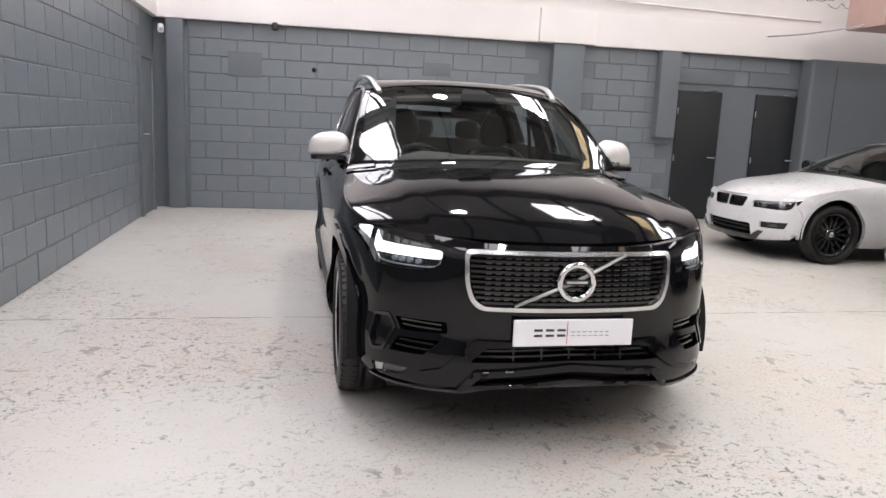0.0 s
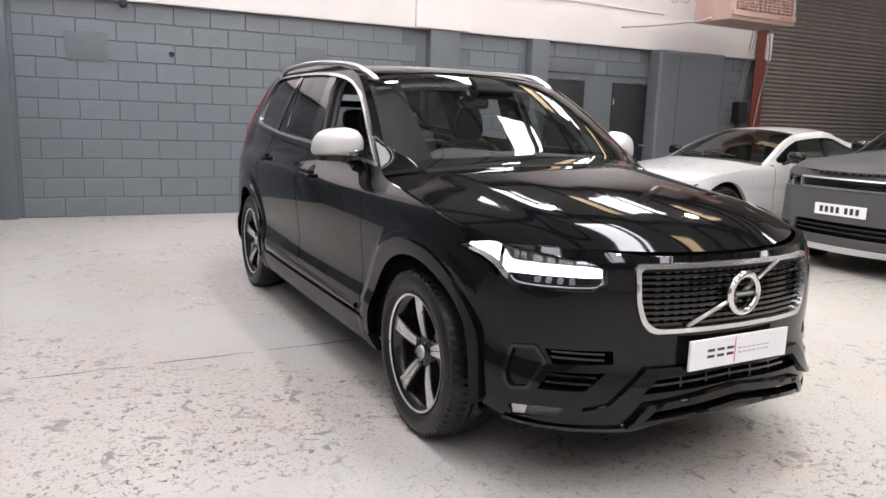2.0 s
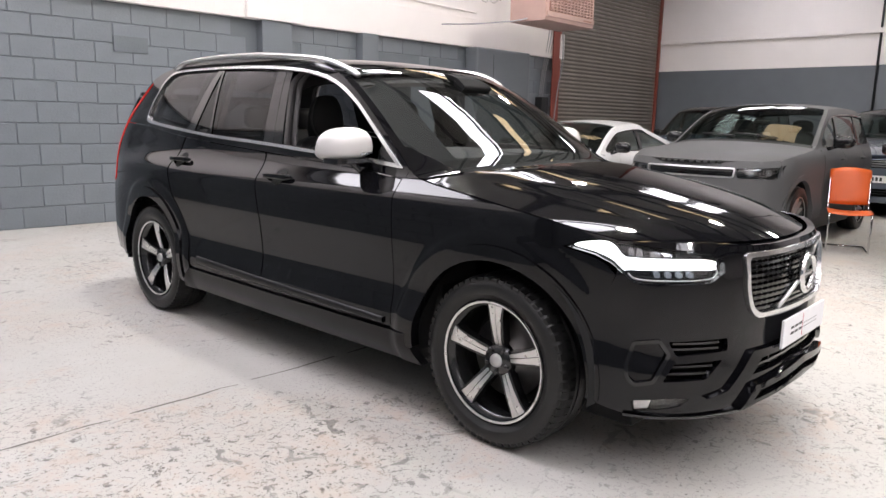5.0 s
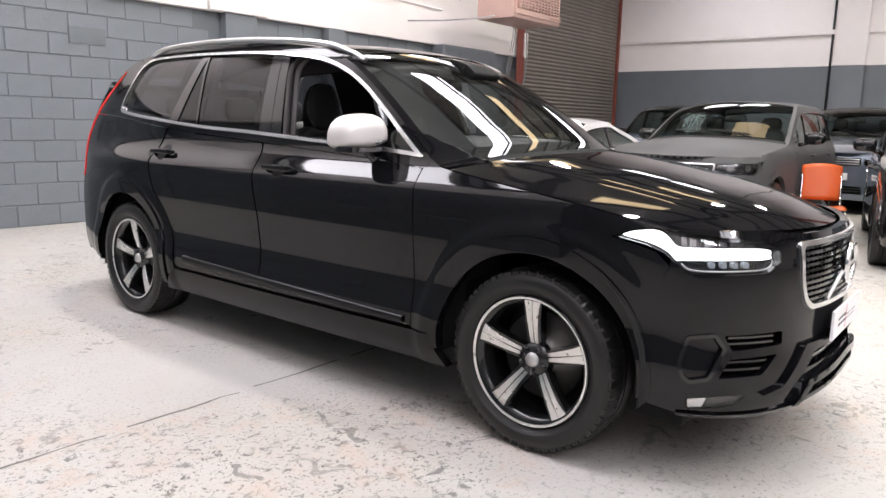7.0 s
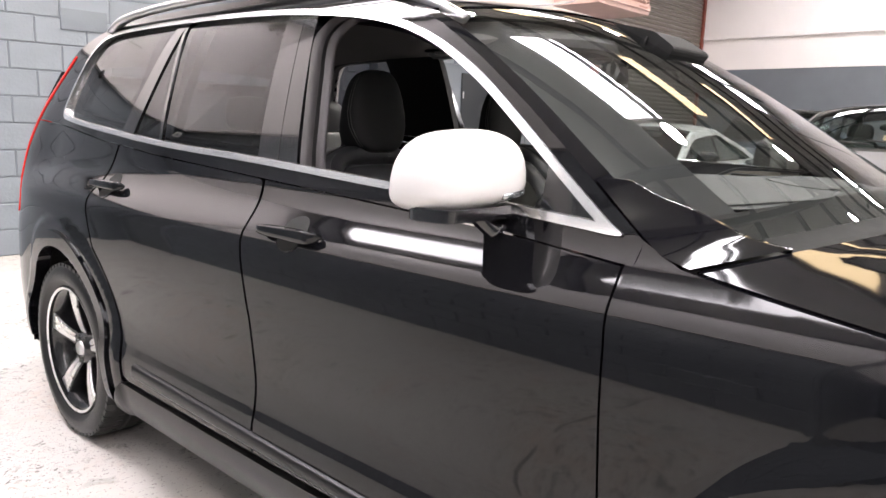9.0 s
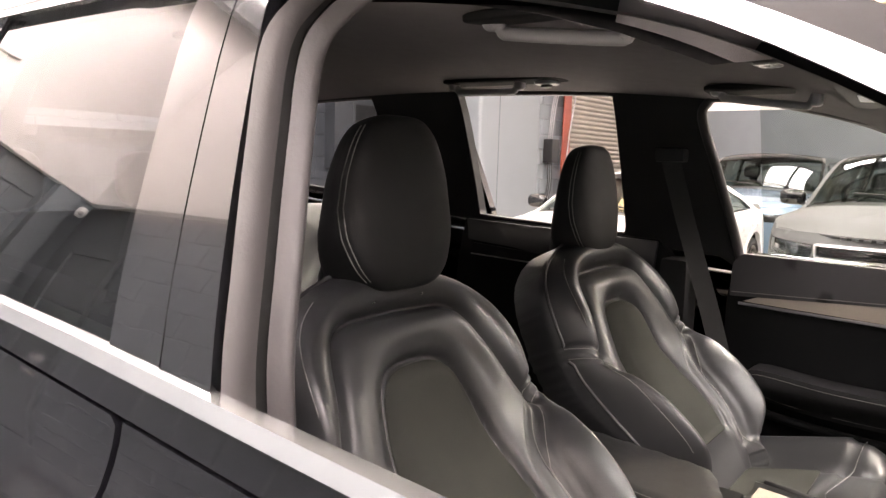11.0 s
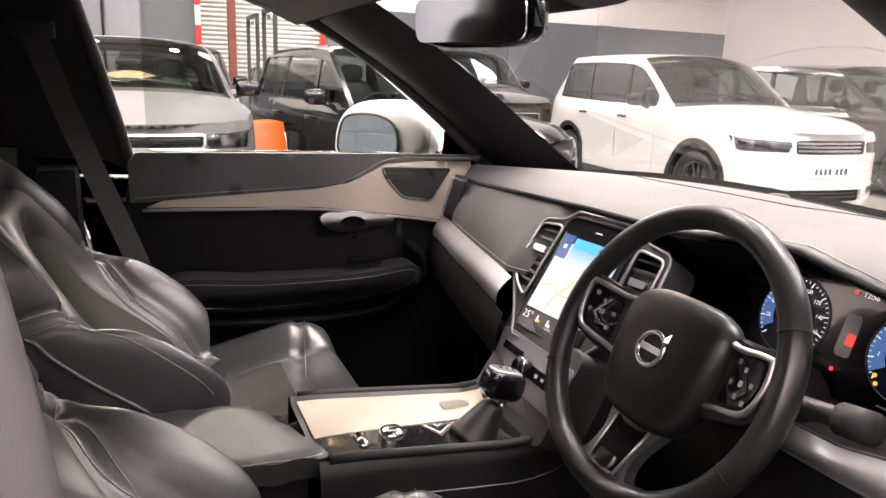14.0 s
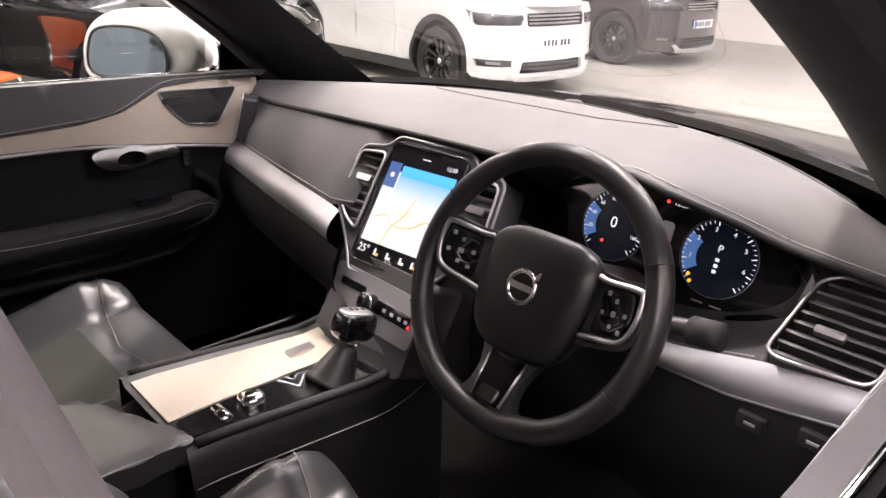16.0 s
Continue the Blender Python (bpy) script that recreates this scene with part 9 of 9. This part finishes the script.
car("grey compact SUV with black grille and pale lower skid", parked(4.38, 1.60, 0.86), M["paint_grey"], of=0.86, wb=2.66, orr=0.80, W=0.95, zb=1.10, zr=1.63, zh0=1.0, zh1=1.13, ys=0.62, yr=1.42, ye=3.0,
    grille=(-0.50, 0.50, 0.815, 0.925), lamp=(0.52, 0.815, 0.925, 0.965), lower=(-0.5, 0.5, 0.36, 0.50), plate_z=0.62, skid="skid_silver", letters=True, wheel_mat="polished", spokes=7, ymir=1.0)
car("white two-door coupe with black grille, wheels and splitter", parked(4.0, 4.2, 0.80), M["paint_white"], of=0.80, wb=2.81, orr=0.95, W=0.91, zb=0.93, zr=1.37, zh0=0.73, zh1=0.92, ys=0.72, yr=1.50, ye=2.6, tum=0.24, R=0.335, rim=0.245,
    grille=(-0.32, 0.32, 0.575, 0.695), kidney=True, lamp=(0.42, 0.59, 0.675, 0.71), lower=(-0.42, 0.42, 0.27, 0.40), plate_z=0.48, skid="gloss_black", coupe=True, rear_doors=False, plate=False, ymir=1.05, spokes=7)
car("black estate-like SUV with a dark mesh grille", parked(4.22, -1.23, 0.88, 10), M["paint_black2"], of=0.88, wb=2.87, orr=0.96, W=0.965, zb=1.05, zr=1.65, zh0=0.88, zh1=1.06, ys=0.64, yr=1.45, ye=3.3,
    grille=(-0.36, 0.36, 0.60, 0.80), lamp=(0.45, 0.70, 0.80, 0.83), lower=(-0.4, 0.4, 0.30, 0.42), plate_z=0.5, ymir=1.0)
car("white seven-seat SUV with black arches and mirrors", parked(4.0, -4.72, 0.89, -4), M["paint_white"], of=0.89, wb=2.74, orr=0.96, W=0.95, zb=1.10, zr=1.72, zh0=0.98, zh1=1.14, ys=0.62, yr=1.40, ye=3.35, tum=0.17,
    grille=(-0.43, 0.43, 0.77, 0.90), mesh="slat", lamp=(0.48, 0.78, 0.89, 0.93), lower=(-0.46, 0.46, 0.30, 0.42), plate_z=0.60, skid="skid_silver", arch=M["black_plastic"], letters=True, ymir=1.0)
car("dark bronze SUV with a slatted grille and silver skid", parked(4.35, -8.45, 0.89), M["paint_brown"], of=0.89, wb=2.74, orr=0.96, W=0.95, zb=1.10, zr=1.72, zh0=0.98, zh1=1.14, ys=0.62, yr=1.40, ye=3.35, tum=0.17,
    grille=(-0.43, 0.43, 0.77, 0.90), mesh="slat", lamp=(0.48, 0.78, 0.89, 0.93), lower=(-0.46, 0.46, 0.30, 0.42), plate_z=0.60, skid="skid_silver", letters=True, blue_edge=True, ymir=1.0)
car("pale blue SUV with black roof in the second row", parked(8.7, 4.0, 0.89), M["paint_blue"], of=0.89, wb=2.74, orr=0.96, W=0.95, zb=1.10, zr=1.72, zh0=0.98, zh1=1.14, ys=0.62, yr=1.40, ye=3.35, tum=0.17,
    grille=(-0.43, 0.43, 0.77, 0.90), mesh="slat", lamp=(0.48, 0.78, 0.89, 0.93), plate_z=0.60, roof=M["paint_black2"], letters=True, ymir=1.0)
car("blue-grey SUV with dark roof in the second row", parked(9.6, 1.0, 0.89), M["paint_steel"], of=0.89, wb=2.74, orr=0.96, W=0.95, zb=1.10, zr=1.72, zh0=0.98, zh1=1.14, ys=0.62, yr=1.40, ye=3.35, tum=0.17,
    grille=(-0.43, 0.43, 0.77, 0.90), mesh="slat", lamp=(0.48, 0.78, 0.89, 0.93), plate_z=0.60, roof=M["paint_black2"], ymir=1.0)
car("white hatchback in the second row", parked(10.2, -1.2, 0.8), M["paint_white"], of=0.80, wb=2.55, orr=0.75, W=0.86, zb=0.98, zr=1.52, zh0=0.80, zh1=1.0, ys=0.6, yr=1.4, ye=2.8, R=0.32, rim=0.22, mirror_mat=M["paint_white"])
car("dark grey tall SUV in the second row", parked(9.2, -4.0, 0.88), M["paint_brown"], of=0.88, wb=2.9, orr=1.0, W=0.98, zb=1.18, zr=1.86, zh0=1.02, zh1=1.2, ys=0.62, yr=1.40, ye=3.5, tum=0.17)

# an orange chair between the cars


def chair(m, shell, tone):
    t = thing("chair", "%s plastic chair on a bent steel tube frame" % tone, "chair", m=m)
    V, F = grid_surface(lambda a, b: (a * (0.215 - 0.02 * (b - 0.5) ** 2), 0.20 + 0.10 * b + 0.03 * (a * a), 0.50 + 0.42 * b - 0.03 * a * a * b), np.linspace(-1, 1, 14), np.linspace(0, 1, 10))
    bk = mk("backrest", V, F, shell, t, "%s plastic backrest" % tone)
    bk.modifiers.new("thick", "SOLIDIFY").thickness = 0.008
    V, F = grid_surface(lambda a, b: (a * 0.22, -0.22 + 0.44 * b, 0.45 - 0.02 * b + 0.02 * a * a - 0.03 * (1 - b) ** 4), np.linspace(-1, 1, 14), np.linspace(0, 1, 10))
    se = mk("seat", V, F, shell, t, "%s plastic seat" % tone)
    se.modifiers.new("thick", "SOLIDIFY").thickness = 0.008
    for s in (1, -1):
        x = s * 0.205
        mk("side_tube", *tube(catmull([(x, 0.29, 0.80), (x, 0.20, 0.48), (x, 0.1, 0.435), (x, -0.16, 0.435), (x, -0.24, 0.38), (x, -0.235, 0.06), (x, -0.17, 0.014), (x, 0.24, 0.014)], False, 5), 0.011, 8), M["chrome"], t, "bent chrome tube")
    mk("cross_tube", *tube([(-0.205, 0.24, 0.014), (0.205, 0.24, 0.014)], 0.011, 8), M["chrome"], t)
    mk("seat_tube", *tube([(-0.205, 0.0, 0.43), (0.205, 0.0, 0.43)], 0.010, 8), M["chrome"], t)
    return t


chair(pose(5.85, 0.33, 0, 0, 0, -72), M["orange"], "orange")

# ---------- wall blocks, piece by piece ----------
BH, BL, GAP = BAND / 11, 0.45, 0.007


def block_mesh(l, name):
    me = bpy.data.meshes.new(name)
    a, b, c, e = l - GAP, 0.008, BH - GAP, 0.008
    V = [(0, 0, 0), (a, 0, 0), (a, 0, c), (0, 0, c), (e, -b, e), (a - e, -b, e), (a - e, -b, c - e), (e, -b, c - e)]
    me.from_pydata(V, [], [(4, 5, 6, 7), (0, 1, 5, 4), (1, 2, 6, 5), (2, 3, 7, 6), (3, 0, 4, 7)])
    me.materials.append(M["block"])
    return me


def block_paint():
    m = mat("grey_painted_block", (0.142, 0.161, 0.182), 0.36, var=0.14, scale=3, bump=0.35, bump_scale=38, spec=0.9)
    nt = m.node_tree
    b = nt.nodes["Principled BSDF"]
    src = b.inputs["Base Color"].links[0].from_socket
    oi = nt.nodes.new("ShaderNodeObjectInfo")
    mr = nt.nodes.new("ShaderNodeMapRange")
    mr.inputs["To Min"].default_value, mr.inputs["To Max"].default_value = 0.965, 1.035
    nt.links.new(oi.outputs["Random"], mr.inputs["Value"])
    mx = nt.nodes.new("ShaderNodeVectorMath")
    mx.operation = "SCALE"
    nt.links.new(src, mx.inputs[0])
    nt.links.new(mr.outputs["Result"], mx.inputs["Scale"])
    nt.links.new(mx.outputs["Vector"], b.inputs["Base Color"])
    return m


M["block"] = block_paint()
FULL, HALF = block_mesh(BL, "block"), block_mesh(BL / 2, "half_block")
random.seed(11)


def lay(parent, m, x0, x1, limit_x, skip):
    """Courses of blocks on a wall: single pieces up to limit_x, one joined sheet past it."""
    V, F = [], []
    for r in range(11):
        x = x0 - (BL / 2 if r % 2 else 0)
        while x < x1:
            l, me = BL, FULL
            if x < x0 - 1e-6:
                x, l, me = x0, BL / 2, HALF
            if any(a - l + 0.02 < x < b - 0.02 and z0 < (r + 0.5) * BH < z1 for a, b, z0, z1 in skip):
                x += l
                continue
            d = random.uniform(-0.0025, 0.0025)
            if x < limit_x:
                ob = new("block", me)
                ob.parent = parent
                ob.matrix_world = m @ Matrix.Translation((x, d, r * BH + GAP / 2))
            else:
                k = len(V)
                V += [(v.co.x + x, v.co.y + d, v.co.z + r * BH + GAP / 2) for v in me.vertices]
                F += [tuple(k + i for i in p.vertices) for p in me.polygons]
            x += l
    if V:
        o = mk("far_block", V, F, M["block"], parent, smooth=False)
        o.matrix_world = m
        o["kind"] = "stuff"


DOORS = [(WX(x0), WX(x1), 0, 2.25) for x0, x1 in ((4.76, 5.74), (6.13, 7.0))]
lay(back, WM @ Matrix.Translation((0, 0.018, 0)), 0.45, WX(9.4), WX(6.9), DOORS + [(WX(2.70), WX(3.19), 0, 9), (WX(6.98), WX(8.52), 0, 9)])
lay(left, pose(X_LEFT - 0.018, 0.62, 0, 0, 0, 90), 0.0, 5.6, 6.0, [])
